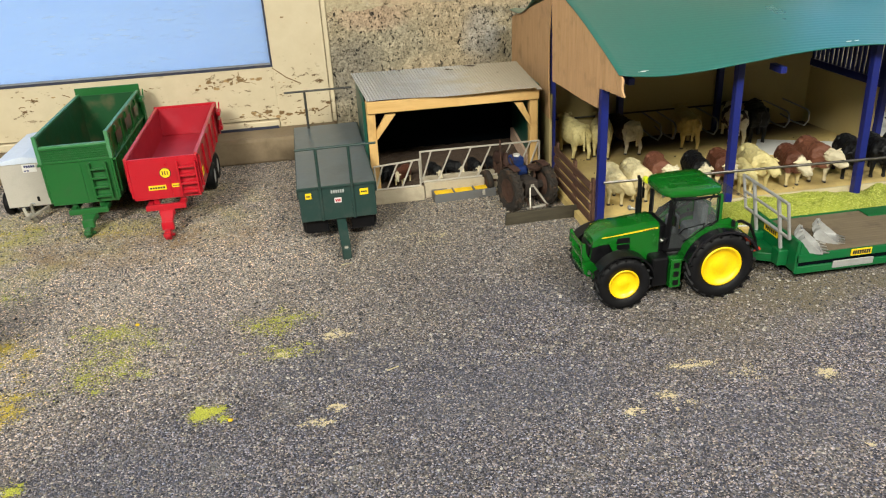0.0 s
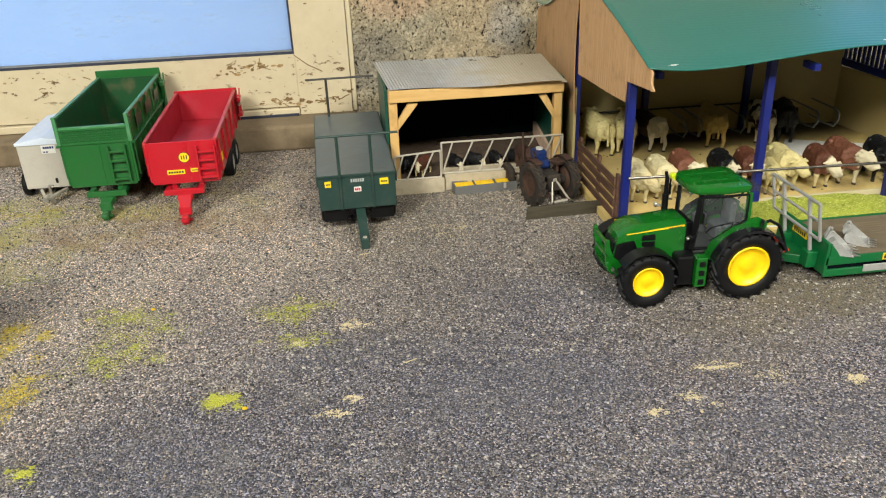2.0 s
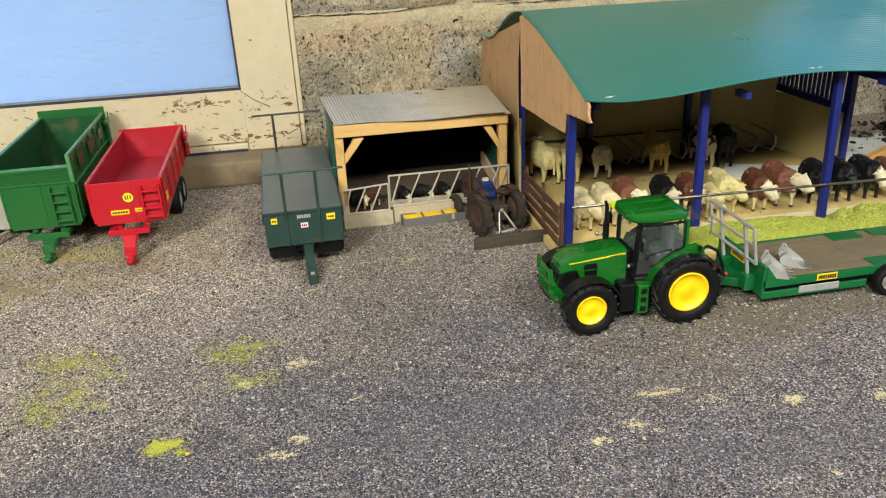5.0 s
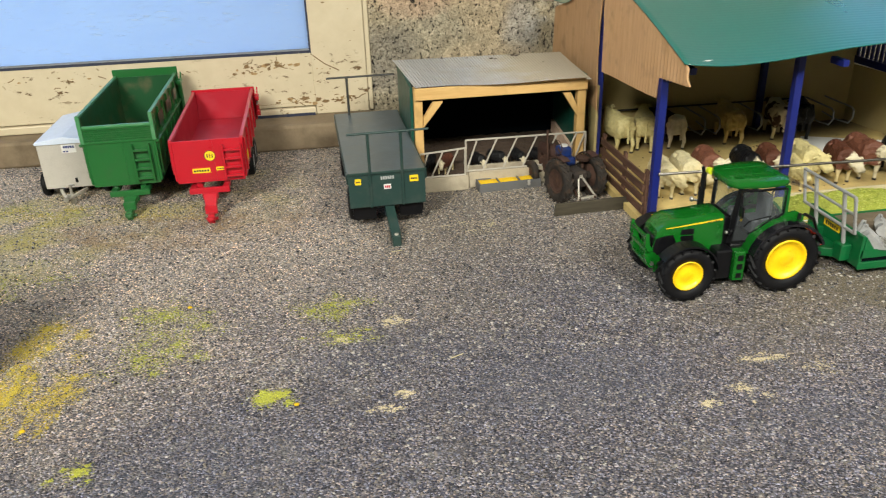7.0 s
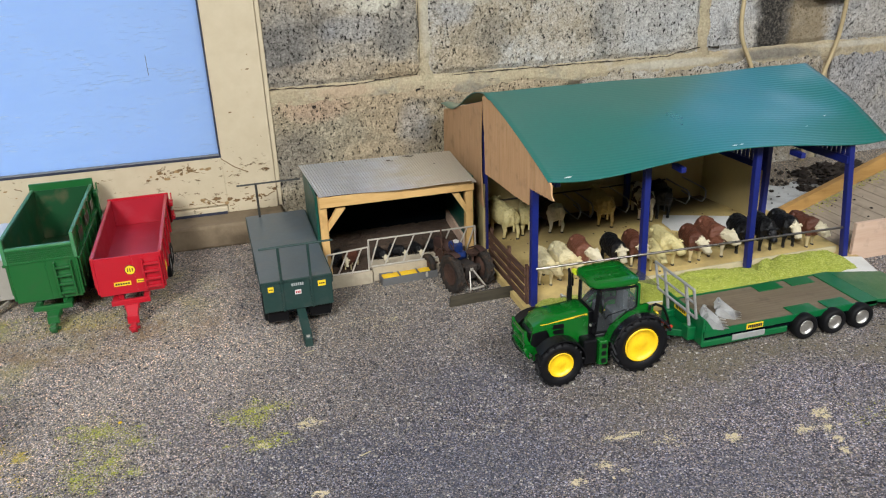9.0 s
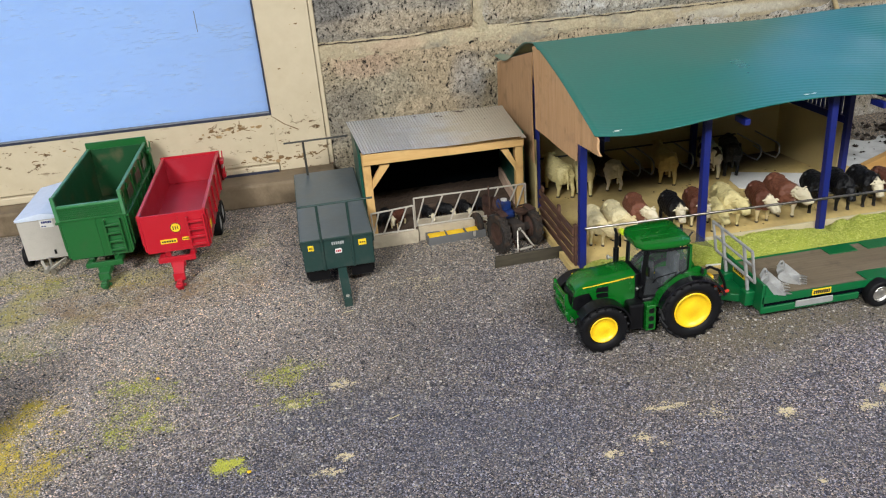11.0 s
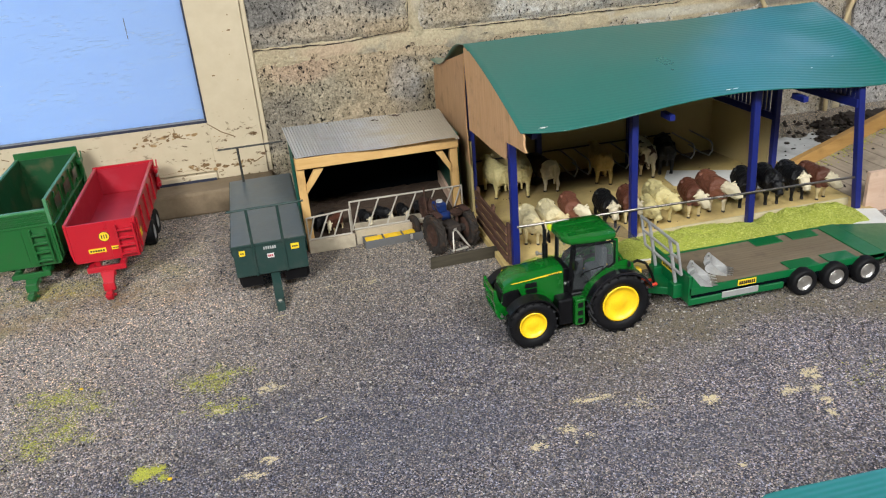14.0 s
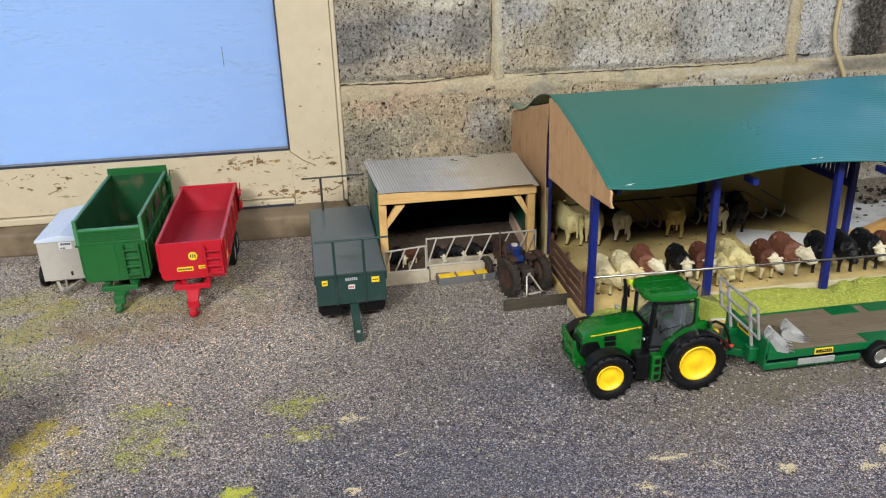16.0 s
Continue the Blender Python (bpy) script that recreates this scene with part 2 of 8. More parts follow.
def concrete(name, tint, seed, tan=0.55, pits=1.0, marks=(), rough=1.0):
    """Open-textured cement: ragged black pits, aggregate, tan, white and sooty stains, and marks of its own."""
    m, n, l, p = _nodes(name)
    c0 = coords(n)
    off = n.new("ShaderNodeMapping")
    off.inputs["Location"].default_value = (seed, seed * 0.7, seed * 0.3)
    l.new(c0, off.inputs["Vector"])
    c = off.outputs[0]
    ag = noise_tex(n, l, 300, 6, c, 0.78)
    mid = noise_tex(n, l, 90, 7, c, 0.72)
    agf = ramp(n, l, ag, 0.5 - 0.16 / rough, 0.5 + 0.16 / rough)

    def scaled(src, k):
        q = n.new("ShaderNodeMath")
        q.operation = "MULTIPLY"
        if hasattr(k, "links"):
            l.new(k, q.inputs[1])
        else:
            q.inputs[1].default_value = k
        l.new(src, q.inputs[0])
        return q.outputs[0]

    lump = ramp(n, l, noise_tex(n, l, 85, 6, c, 0.75), 0.5 - 0.12 / rough, 0.5 + 0.12 / rough)

    def two(lo, hi):
        return mix(n, l, lump, mix(n, l, agf, tuple(v * 0.78 for v in lo), tuple(v * 0.84 for v in hi)), mix(n, l, agf, tuple(v * 1.10 for v in lo), tuple(min(0.9, v * 1.22) for v in hi)))
    base = two(tuple(t * 0.50 for t in tint), tuple(min(1, t * 1.42) for t in tint))
    base = mix(n, l, scaled(ramp(n, l, noise_tex(n, l, 6.5, 7, c, 0.62), 0.44, 0.56), tan), base, two((0.27, 0.21, 0.125), (0.56, 0.46, 0.30)))
    base = mix(n, l, scaled(ramp(n, l, noise_tex(n, l, 13, 8, c, 0.7), 0.56, 0.66), 0.7), base, two((0.44, 0.40, 0.33), (0.72, 0.68, 0.59)))
    base = mix(n, l, scaled(ramp(n, l, noise_tex(n, l, 11, 8, c, 0.68), 0.55, 0.68), 0.75), base, two((0.10, 0.10, 0.10), (0.27, 0.265, 0.26)))
    for at, size, weight, lo, hi in marks:
        base = mix(n, l, blob(n, l, c0, at, size, 0, 2, weight), base, two(lo, hi))
    # pits lie in drifts, each a ragged hole two to six millimetres wide
    st = n.new("ShaderNodeMapping")
    st.inputs["Scale"].default_value = (1.25, 1.0, 0.85)
    st.inputs["Rotation"].default_value = (0, 0.35, 0)
    l.new(c, st.inputs["Vector"])
    drift = ramp(n, l, noise_tex(n, l, 22, 5, c), 0.30, 0.46)
    hole = ramp(n, l, noise_tex(n, l, 225, 5, st.outputs[0], 0.66), 0.425, 0.375)
    fleck = ramp(n, l, noise_tex(n, l, 420, 4, c, 0.65), 0.40, 0.36)
    pit = n.new("ShaderNodeMath")
    pit.operation = "MAXIMUM"
    l.new(scaled(hole, drift), pit.inputs[0])
    l.new(scaled(fleck, 0.75), pit.inputs[1])
    pit = scaled(pit.outputs[0], pits)
    base = mix(n, l, pit, base, (0.022, 0.020, 0.018))
    l.new(base, p.inputs["Base Color"])
    p.inputs["Roughness"].default_value = 0.95
    p.inputs["Specular IOR Level"].default_value = 0.2
    h = n.new("ShaderNodeMath")
    h.operation = "MULTIPLY_ADD"
    h.inputs[1].default_value = -1.2
    l.new(pit, h.inputs[0])
    ad = n.new("ShaderNodeMath")
    ad.operation = "ADD"
    l.new(ag, ad.inputs[0])
    l.new(mid, ad.inputs[1])
    l.new(ad.outputs[0], h.inputs[2])
    bump(n, l, p, h.outputs[0], 0.9, 0.0035)
    return m


def chipped(name):
    """Cream gloss paint on timber, cracked and peeled to brown wood in places."""
    m, n, l, p = _nodes(name)
    c = coords(n)
    mp = n.new("ShaderNodeMapping")
    mp.inputs["Scale"].default_value = (1, 1, 2.0)
    l.new(c, mp.inputs["Vector"])
    a, b = noise_tex(n, l, 58, 10, mp.outputs[0], 0.72), noise_tex(n, l, 9, 3, c)
    pos = n.new("ShaderNodeSeparateXYZ")
    l.new(c, pos.inputs[0])
    low = n.new("ShaderNodeMath")
    low.operation = "MULTIPLY"
    l.new(ramp(n, l, a, 0.60, 0.62), low.inputs[0])
    l.new(ramp(n, l, b, 0.46, 0.56), low.inputs[1])
    low2 = n.new("ShaderNodeMath")
    low2.operation = "MULTIPLY"
    l.new(low.outputs[0], low2.inputs[0])
    l.new(ramp(n, l, pos.outputs[2], 0.14, 0.10), low2.inputs[1])
    cream = mix(n, l, noise_tex(n, l, 60, 5, c), (0.48, 0.40, 0.265), (0.60, 0.52, 0.365))
    l.new(mix(n, l, low2.outputs[0], cream, (0.13, 0.075, 0.03)), p.inputs["Base Color"])
    p.inputs["Roughness"].default_value = 0.5
    h = n.new("ShaderNodeMath")
    h.operation = "MULTIPLY"
    h.inputs[1].default_value = -1
    l.new(low2.outputs[0], h.inputs[0])
    bump(n, l, p, h.outputs[0], 0.6, 0.0008)
    return m


def film_sheet():
    """Milky blue sheet over the window that lets daylight through, with a grainy, brushed face."""
    m, n, l, p = _nodes("milky_sheet")
    c = coords(n)
    mp = n.new("ShaderNodeMapping")
    mp.inputs["Scale"].default_value = (64, 64, 470)
    l.new(c, mp.inputs["Vector"])
    w = noise_tex(n, l, 1.0, 3, mp.outputs[0], 0.6)
    mp2 = n.new("ShaderNodeMapping")
    mp2.inputs["Scale"].default_value = (12, 12, 45)
    l.new(c, mp2.inputs["Vector"])
    w2 = noise_tex(n, l, 1.0, 4, mp2.outputs[0])
    dk = n.new("ShaderNodeMath")
    dk.operation = "MULTIPLY"
    l.new(ramp(n, l, w, 0.59, 0.65), dk.inputs[0])
    l.new(ramp(n, l, w2, 0.47, 0.58), dk.inputs[1])
    dash = dk.outputs[0]
    tr = n.new("ShaderNodeBsdfTranslucent")
    base = mix(n, l, ramp(n, l, w2, 0.35, 0.65), (0.78, 0.86, 0.98), (0.83, 0.90, 1.0))
    l.new(mix(n, l, dash, base, (1.0, 1.0, 1.0)), tr.inputs[0])
    p.inputs["Base Color"].default_value = (0.38, 0.52, 0.85, 1)
    p.inputs["Roughness"].default_value = 0.5
    bump(n, l, p, dash, 0.8, 0.0015)
    ms = n.new("ShaderNodeMixShader")
    ms.inputs[0].default_value = 0.35
    l.new(tr.outputs[0], ms.inputs[1])
    l.new(p.outputs[0], ms.inputs[2])
    l.new(ms.outputs[0], n["Material Output"].inputs[0])
    return m


def glass(name, tint=(0.95, 0.97, 0.97), alpha=0.10):
    m, n, l, p = _nodes(name)
    g = n.new("ShaderNodeBsdfTransparent")
    g.inputs[0].default_value = (*tint, 1)
    p.inputs["Base Color"].default_value = (0.3, 0.32, 0.33, 1)
    p.inputs["Roughness"].default_value = 0.08
    ms = n.new("ShaderNodeMixShader")
    ms.inputs[0].default_value = alpha
    l.new(g.outputs[0], ms.inputs[1])
    l.new(p.outputs[0], ms.inputs[2])
    l.new(ms.outputs[0], n["Material Output"].inputs[0])
    return m


def hide(name, base, patch, lo=0.5, hi=0.54, scale=38, face=None, belly=None, face_at=0.0215):
    """Painted figurine coat: base colour with patches, and a pale face, belly and socks where it has them."""
    m, n, l, p = _nodes(name)
    c = coords(n)
    shag = noise_tex(n, l, 300, 5, c, 0.7)
    a = mix(n, l, shag, tuple(v * 0.62 for v in base), tuple(min(1, v * 1.22) for v in base))
    a = mix(n, l, ramp(n, l, noise_tex(n, l, scale, 2, c), lo, hi), a, patch)
    pos = n.new("ShaderNodeSeparateXYZ")
    l.new(c, pos.inputs[0])
    wob = noise_tex(n, l, 130, 3, c)

    def edge(axis, at, width):
        q = n.new("ShaderNodeMath")
        q.operation = "MULTIPLY_ADD"
        q.inputs[1].default_value = 0.006
        l.new(wob, q.inputs[0])
        l.new(pos.outputs[axis], q.inputs[2])
        return ramp(n, l, q.outputs[0], at + 0.003, at + 0.003 + width)
    if belly:
        a = mix(n, l, edge(2, 0.0165, -0.0016), a, mix(n, l, shag, tuple(v * 0.72 for v in belly), belly))
    if face:
        a = mix(n, l, edge(0, face_at, 0.0012), a, mix(n, l, shag, tuple(v * 0.75 for v in face), face))
    a = mix(n, l, ramp(n, l, pos.outputs[2], 0.0028, 0.0016), a, (0.035, 0.028, 0.022))
    l.new(a, p.inputs["Base Color"])
    p.inputs["Roughness"].default_value = 0.5
    p.inputs["Specular IOR Level"].default_value = 0.3
    bump(n, l, p, noise_tex(n, l, 420, 4, c, 0.65), 0.7, 0.0012)
    return m


M_GRIT = gravel()
M_STONE2 = island("coarse_grit", [(0.012, 0.012, 0.016), (0.03, 0.03, 0.035), (0.07, 0.06, 0.05), (0.22, 0.20, 0.17), (0.42, 0.38, 0.32), (0.62, 0.58, 0.52)])
M_STONE = island("grit_stones", [(0.014, 0.014, 0.02), (0.035, 0.037, 0.05), (0.085, 0.085, 0.095), (0.15, 0.125, 0.10), (0.16, 0.165, 0.18), (0.26, 0.22, 0.17), (0.56, 0.53, 0.49)])
SMEAR = ((0.40, 0.31, 0.195), (0.66, 0.535, 0.36))
PALE = ((0.50, 0.45, 0.35), (0.80, 0.75, 0.63))
SOOT = ((0.085, 0.082, 0.076), (0.27, 0.262, 0.245))
BLUEGREY = ((0.26, 0.268, 0.285), (0.52, 0.53, 0.55))
PINK = ((0.44, 0.31, 0.20), (0.66, 0.49, 0.35))
LOW_MARKS = (((0.13, 0.182), (0.20, 0.024), 0.95, *SMEAR), ((0.095, 0.168), (0.055, 0.022), 0.75, *PINK), ((0.20, 0.150), (0.05, 0.035), 0.6, *SMEAR), ((0.235, 0.125), (0.03, 0.05), 0.4, *BLUEGREY), ((0.19, 0.10), (0.08, 0.018), 0.6, *SMEAR), ((0.055, 0.10), (0.05, 0.05), 0.5, *SOOT), ((0.40, 0.178), (0.22, 0.012), 0.8, *SMEAR))
HIGH_MARKS = (((0.055, 0.255), (0.05, 0.05), 0.8, *SOOT), ((0.11, 0.28), (0.035, 0.03), 0.6, *SOOT), ((0.18, 0.312), (0.055, 0.020), 1.0, *PALE), ((0.15, 0.275), (0.05, 0.022), 0.4, *BLUEGREY), ((0.215, 0.262), (0.035, 0.03), 0.6, *SOOT), ((0.225, 0.212), (0.05, 0.018), 0.9, *SMEAR), ((0.12, 0.222), (0.10, 0.018), 0.4, *SMEAR))
LIGHTGREY = ((0.38, 0.38, 0.375), (0.74, 0.735, 0.72))
MID_MARKS = (((0.30, 0.295), (0.04, 0.03), 0.5, *BLUEGREY), ((0.32, 0.225), (0.06, 0.02), 0.5, *SMEAR), ((0.36, 0.25), (0.035, 0.04), 0.35, *SOOT), ((0.47, 0.25), (0.06, 0.05), 0.25, *SMEAR), ((0.54, 0.25), (0.022, 0.06), 0.5, *SOOT), ((0.63, 0.26), (0.11, 0.06), 0.65, *LIGHTGREY), ((0.60, 0.22), (0.06, 0.02), 0.5, *LIGHTGREY), ((0.33, 0.31), (0.06, 0.015), 0.6, *PALE))
M_BLOCK = [concrete("cement_block", (0.44, 0.385, 0.275), 0.0, 0.7, 1.0, LOW_MARKS), concrete("cement_block", (0.45, 0.42, 0.36), 3.1, 0.6, 1.0, LOW_MARKS), concrete("cement_block", (0.46, 0.43, 0.36), 7.7, 0.6)]
def stained_block():
    """Pale block with a sooty streak and a rusty-brown run beside it."""
    m = concrete("stained_block", (0.70, 0.68, 0.64), 5.3, 0.3)
    n, l = m.node_tree.nodes, m.node_tree.links
    p = n["Principled BSDF"]
    base = p.inputs["Base Color"].links[0].from_socket
    c = coords(n)
    pos = n.new("ShaderNodeSeparateXYZ")
    l.new(c, pos.inputs[0])
    wob = n.new("ShaderNodeMath")
    wob.operation = "MULTIPLY_ADD"
    wob.inputs[1].default_value = 0.06
    l.new(noise_tex(n, l, 30, 6, c, 0.7), wob.inputs[0])
    l.new(pos.outputs[0], wob.inputs[2])

    def band(a, b, c0, d, weight):
        q = n.new("ShaderNodeMath")
        q.operation = "MULTIPLY"
        l.new(ramp(n, l, wob.outputs[0], a, b), q.inputs[0])
        l.new(ramp(n, l, wob.outputs[0], d, c0), q.inputs[1])
        r = n.new("ShaderNodeMath")
        r.operation = "MULTIPLY"
        r.inputs[1].default_value = weight
        l.new(q.outputs[0], r.inputs[0])
        return r.outputs[0]
    ag = noise_tex(n, l, 210, 5, c, 0.75)
    base = mix(n, l, band(0.875, 0.905, 0.965, 0.995, 0.8), base, mix(n, l, ag, (0.20, 0.14, 0.06), (0.46, 0.36, 0.20)))
    base = mix(n, l, band(0.835, 0.850, 0.885, 0.915, 0.95), base, mix(n, l, ramp(n, l, ag, 0.46, 0.66), (0.012, 0.011, 0.010), (0.20, 0.175, 0.14)))
    l.new(base, p.inputs["Base Color"])
    return m


M_BLOCK += [stained_block(), concrete("cement_block", (0.47, 0.46, 0.455), 9.1, 0.15), concrete("cement_block", (0.44, 0.40, 0.33), 14.3, 0.45, 1.0, HIGH_MARKS), concrete("cement_block", (0.70, 0.63, 0.51), 3.1, 0.70, 1.0, MID_MARKS)]
M_MORTAR = concrete("lime_mortar", (0.62, 0.49, 0.325), 11.0, 0.5, 0.12, (((0.135, 0.19), (0.05, 0.012), 0.6, *PINK), ((0.262, 0.28), (0.012, 0.06), 0.6, *PALE), ((0.66, 0.188), (0.12, 0.008), 0.7, *PALE), ((0.84, 0.190), (0.10, 0.012), 0.75, *SOOT), ((1.02, 0.195), (0.10, 0.006), 0.6, *PALE)), 0.45)
M_PLINTH = paint("stained_concrete", (0.20, 0.150, 0.092), 0.9, dirt=(0.085, 0.062, 0.035), dirty=0.95, scale=22, grain=280, relief=0.0012)
M_CREAM = chipped("cream_gloss_paint")
M_SHEET = film_sheet()
M_DARKTRIM = paint("dark_bead", (0.02, 0.025, 0.05), 0.5)
M_PLASTER = paint("room_plaster", (0.16, 0.15, 0.14), 0.9, dirty=0.3, scale=4, grain=60)
M_CEIL = paint("ceiling_board", (0.22, 0.21, 0.20), 0.9, dirty=0.1, scale=4)
M_GREEN = paint("trailer_green", (0.014, 0.112, 0.024), 0.32, dirt=(0.05, 0.09, 0.04), dirty=0.35, coat=0.2)
# _IN copies: shade inside the open box put into a darker base, plus dirt
M_GREEN_IN = paint("trailer_green_inside_shade", (0.009, 0.062, 0.019), 0.40, dirt=(0.13, 0.10, 0.05), dirty=0.7, scale=45)
M_RED = paint("trailer_red", (0.44, 0.006, 0.018), 0.28, dirt=(0.34, 0.03, 0.04), dirty=0.2, coat=0.3)
M_RED_IN = paint("trailer_red_inside_shade", (0.36, 0.008, 0.022), 0.45, dirt=(0.36, 0.04, 0.06), dirty=0.6, scale=45)
M_FLATGREEN = paint("dull_bottle_green", (0.014, 0.040, 0.034), 0.45, dirt=(0.06, 0.07, 0.06), dirty=0.5)
M_DECKGREY = paint("slate_grey_deck", (0.072, 0.096, 0.110), 0.30, dirt=(0.14, 0.14, 0.13), dirty=0.6, scale=40, grain=260)
M_BLACK = paint("black_plastic", (0.004, 0.004, 0.005), 0.32, dirt=(0.012, 0.012, 0.011), dirty=0.2, spec=0.3)
M_GLOSSBLACK = paint("gloss_black", (0.006, 0.006, 0.008), 0.12, dirt=(0.012, 0.012, 0.012), dirty=0.2, coat=0.5)
M_TYRE = paint("tyre_rubber", (0.007, 0.007, 0.008), 0.5, dirt=(0.017, 0.015, 0.013), dirty=0.4, grain=600, spec=0.14)
M_CHROME = paint("bright_metal", (0.62, 0.60, 0.56), 0.3, metal=0.9, dirty=0.2)
M_GALV = paint("galvanised", (0.58, 0.54, 0.46), 0.42, metal=0.35, dirt=(0.3, 0.28, 0.25), dirty=0.5, scale=60)
M_SILVER = paint("silver_paint", (0.42, 0.42, 0.41), 0.4, metal=0.35, dirty=0.3)
M_WHITE = paint("white_board", (0.70, 0.69, 0.66), 0.55, dirty=0.25, dirt=(0.3, 0.27, 0.2), scale=40)
M_BOXGREY = paint("box_trailer_grey", (0.44, 0.41, 0.36), 0.5, dirty=0.15)
M_LID = paint("white_lid", (0.60, 0.66, 0.78), 0.4, dirty=0.08)
# trailer top edges: the highlight along them is put into a paler colour
M_GREENEDGE = paint("highlit_green_edge", (0.060, 0.210, 0.085), 0.3, dirt=(0.20, 0.30, 0.22), dirty=0.5, scale=60)
M_REDEDGE = paint("highlit_red_edge", (0.46, 0.030, 0.040), 0.3, dirt=(0.55, 0.14, 0.15), dirty=0.5, scale=60)
M_YELLOW = paint("label_yellow", (0.85, 0.58, 0.01), 0.5, dirty=0.1)
M_HUB = paint("hub_yellow", (0.90, 0.57, 0.004), 0.35, dirt=(0.6, 0.35, 0.02), dirty=0.35, coat=0.2)
M_TRGREEN = paint("tractor_green", (0.007, 0.110, 0.010), 0.2, dirt=(0.02, 0.10, 0.02), dirty=0.2, coat=0.45)
M_LLGREEN = paint("lowloader_green", (0.004, 0.115, 0.030), 0.32, dirt=(0.04, 0.10, 0.05), dirty=0.25, coat=0.2)
M_ORANGE = paint("hitch_orange", (0.62, 0.045, 0.02), 0.45)
M_AMBER = paint("lime_lamp", (0.65, 0.75, 0.02), 0.3, dirty=0.05)
M_BLUE = paint("post_blue", (0.007, 0.014, 0.145), 0.4, dirt=(0.02, 0.02, 0.08), dirty=0.35)
M_ROOF = paint("roof_green", (0.005, 0.132, 0.102), 0.30, dirt=(0.012, 0.155, 0.125), dirty=0.3, scale=9, grain=240, coat=1.0, relief=0.00003, spec=0.55)
M_ROOF.node_tree.nodes["Principled BSDF"].inputs["Coat IOR"].default_value = 1.62
M_ROOF.node_tree.nodes["Principled BSDF"].inputs["Coat Roughness"].default_value = 0.25
M_CARD = wood("brown_card", (0.39, 0.225, 0.100), (0.48, 0.29, 0.145), 2, 0.8, 20)
def barn_floor():
    """Cream card floor, trodden brown towards the cubicles at the back."""
    m = paint("barn_floor_board", (0.60, 0.450, 0.170), 0.8, dirt=(0.22, 0.15, 0.075), dirty=0.6, scale=22, grain=200)
    n, l = m.node_tree.nodes, m.node_tree.links
    p = n["Principled BSDF"]
    base = p.inputs["Base Color"].links[0].from_socket
    c = coords(n)
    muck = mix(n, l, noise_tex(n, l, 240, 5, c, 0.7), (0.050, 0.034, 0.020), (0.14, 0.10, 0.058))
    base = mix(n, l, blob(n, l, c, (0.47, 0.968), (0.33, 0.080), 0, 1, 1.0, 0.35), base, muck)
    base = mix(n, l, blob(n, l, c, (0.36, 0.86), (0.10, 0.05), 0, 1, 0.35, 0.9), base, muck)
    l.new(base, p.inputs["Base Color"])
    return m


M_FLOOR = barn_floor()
M_BOARD = paint("barn_wall_board", (0.44, 0.345, 0.15), 0.75, dirt=(0.3, 0.24, 0.14), dirty=0.35, scale=18)
M_BEDDING = paint("dark_bedding", (0.060, 0.038, 0.024), 0.95, dirt=(0.12, 0.080, 0.05), dirty=0.7, scale=60, grain=500, relief=0.002)
M_FENCE = wood("fence_brown", (0.060, 0.028, 0.018), (0.14, 0.072, 0.045), 1, 0.6, 25)
M_PINE = wood("pine", (0.52, 0.31, 0.10), (0.66, 0.43, 0.17), 0, 0.6, 18)
M_RAMPPINE = wood("stained_pine", (0.34, 0.185, 0.050), (0.46, 0.27, 0.085), 0, 0.6, 18)
M_PINEV = wood("pine_upright", (0.52, 0.31, 0.10), (0.66, 0.43, 0.17), 2, 0.6, 18)
M_PALEWOOD = wood("pale_ply", (0.50, 0.34, 0.24), (0.60, 0.44, 0.33), 0, 0.7, 14)
M_SHED = paint("shed_green", (0.006, 0.062, 0.040), 0.4, dirt=(0.02, 0.05, 0.04), dirty=0.4)
# near black: shade of the shelter's depth and the loader's recess put into colour
M_SHADEDARK = paint("shade_darkened_green", (0.002, 0.004, 0.006), 0.9, dirt=(0.003, 0.004, 0.005), spec=0.05)
def zinc():
    """Dull zinc sheet, beige dust lying thick on one half."""
    m, n, l, p = _nodes("zinc_sheet")
    c = coords(n)
    pos = n.new("ShaderNodeSeparateXYZ")
    l.new(c, pos.inputs[0])
    a = n.new("ShaderNodeMath")
    a.operation = "MULTIPLY_ADD"
    a.inputs[1].default_value = 0.16
    l.new(noise_tex(n, l, 24, 6, c, 0.65), a.inputs[0])
    l.new(pos.outputs[0], a.inputs[2])
    f = ramp(n, l, a.outputs[0], 0.175, 0.275)
    fine = noise_tex(n, l, 420, 4, c)
    base = mix(n, l, fine, (0.50, 0.53, 0.60), (0.68, 0.70, 0.76))
    dustc = mix(n, l, fine, (0.36, 0.31, 0.23), (0.50, 0.44, 0.34))
    l.new(mix(n, l, f, base, dustc), p.inputs["Base Color"])
    r = n.new("ShaderNodeMapRange")
    r.inputs[3].default_value, r.inputs[4].default_value = 0.30, 0.85
    l.new(f, r.inputs[0])
    l.new(r.outputs[0], p.inputs["Roughness"])
    mt = n.new("ShaderNodeMapRange")
    mt.inputs[3].default_value, mt.inputs[4].default_value = 0.7, 0.05
    l.new(f, mt.inputs[0])
    l.new(mt.outputs[0], p.inputs["Metallic"])
    bump(n, l, p, fine, 0.4, 0.0003)
    return m


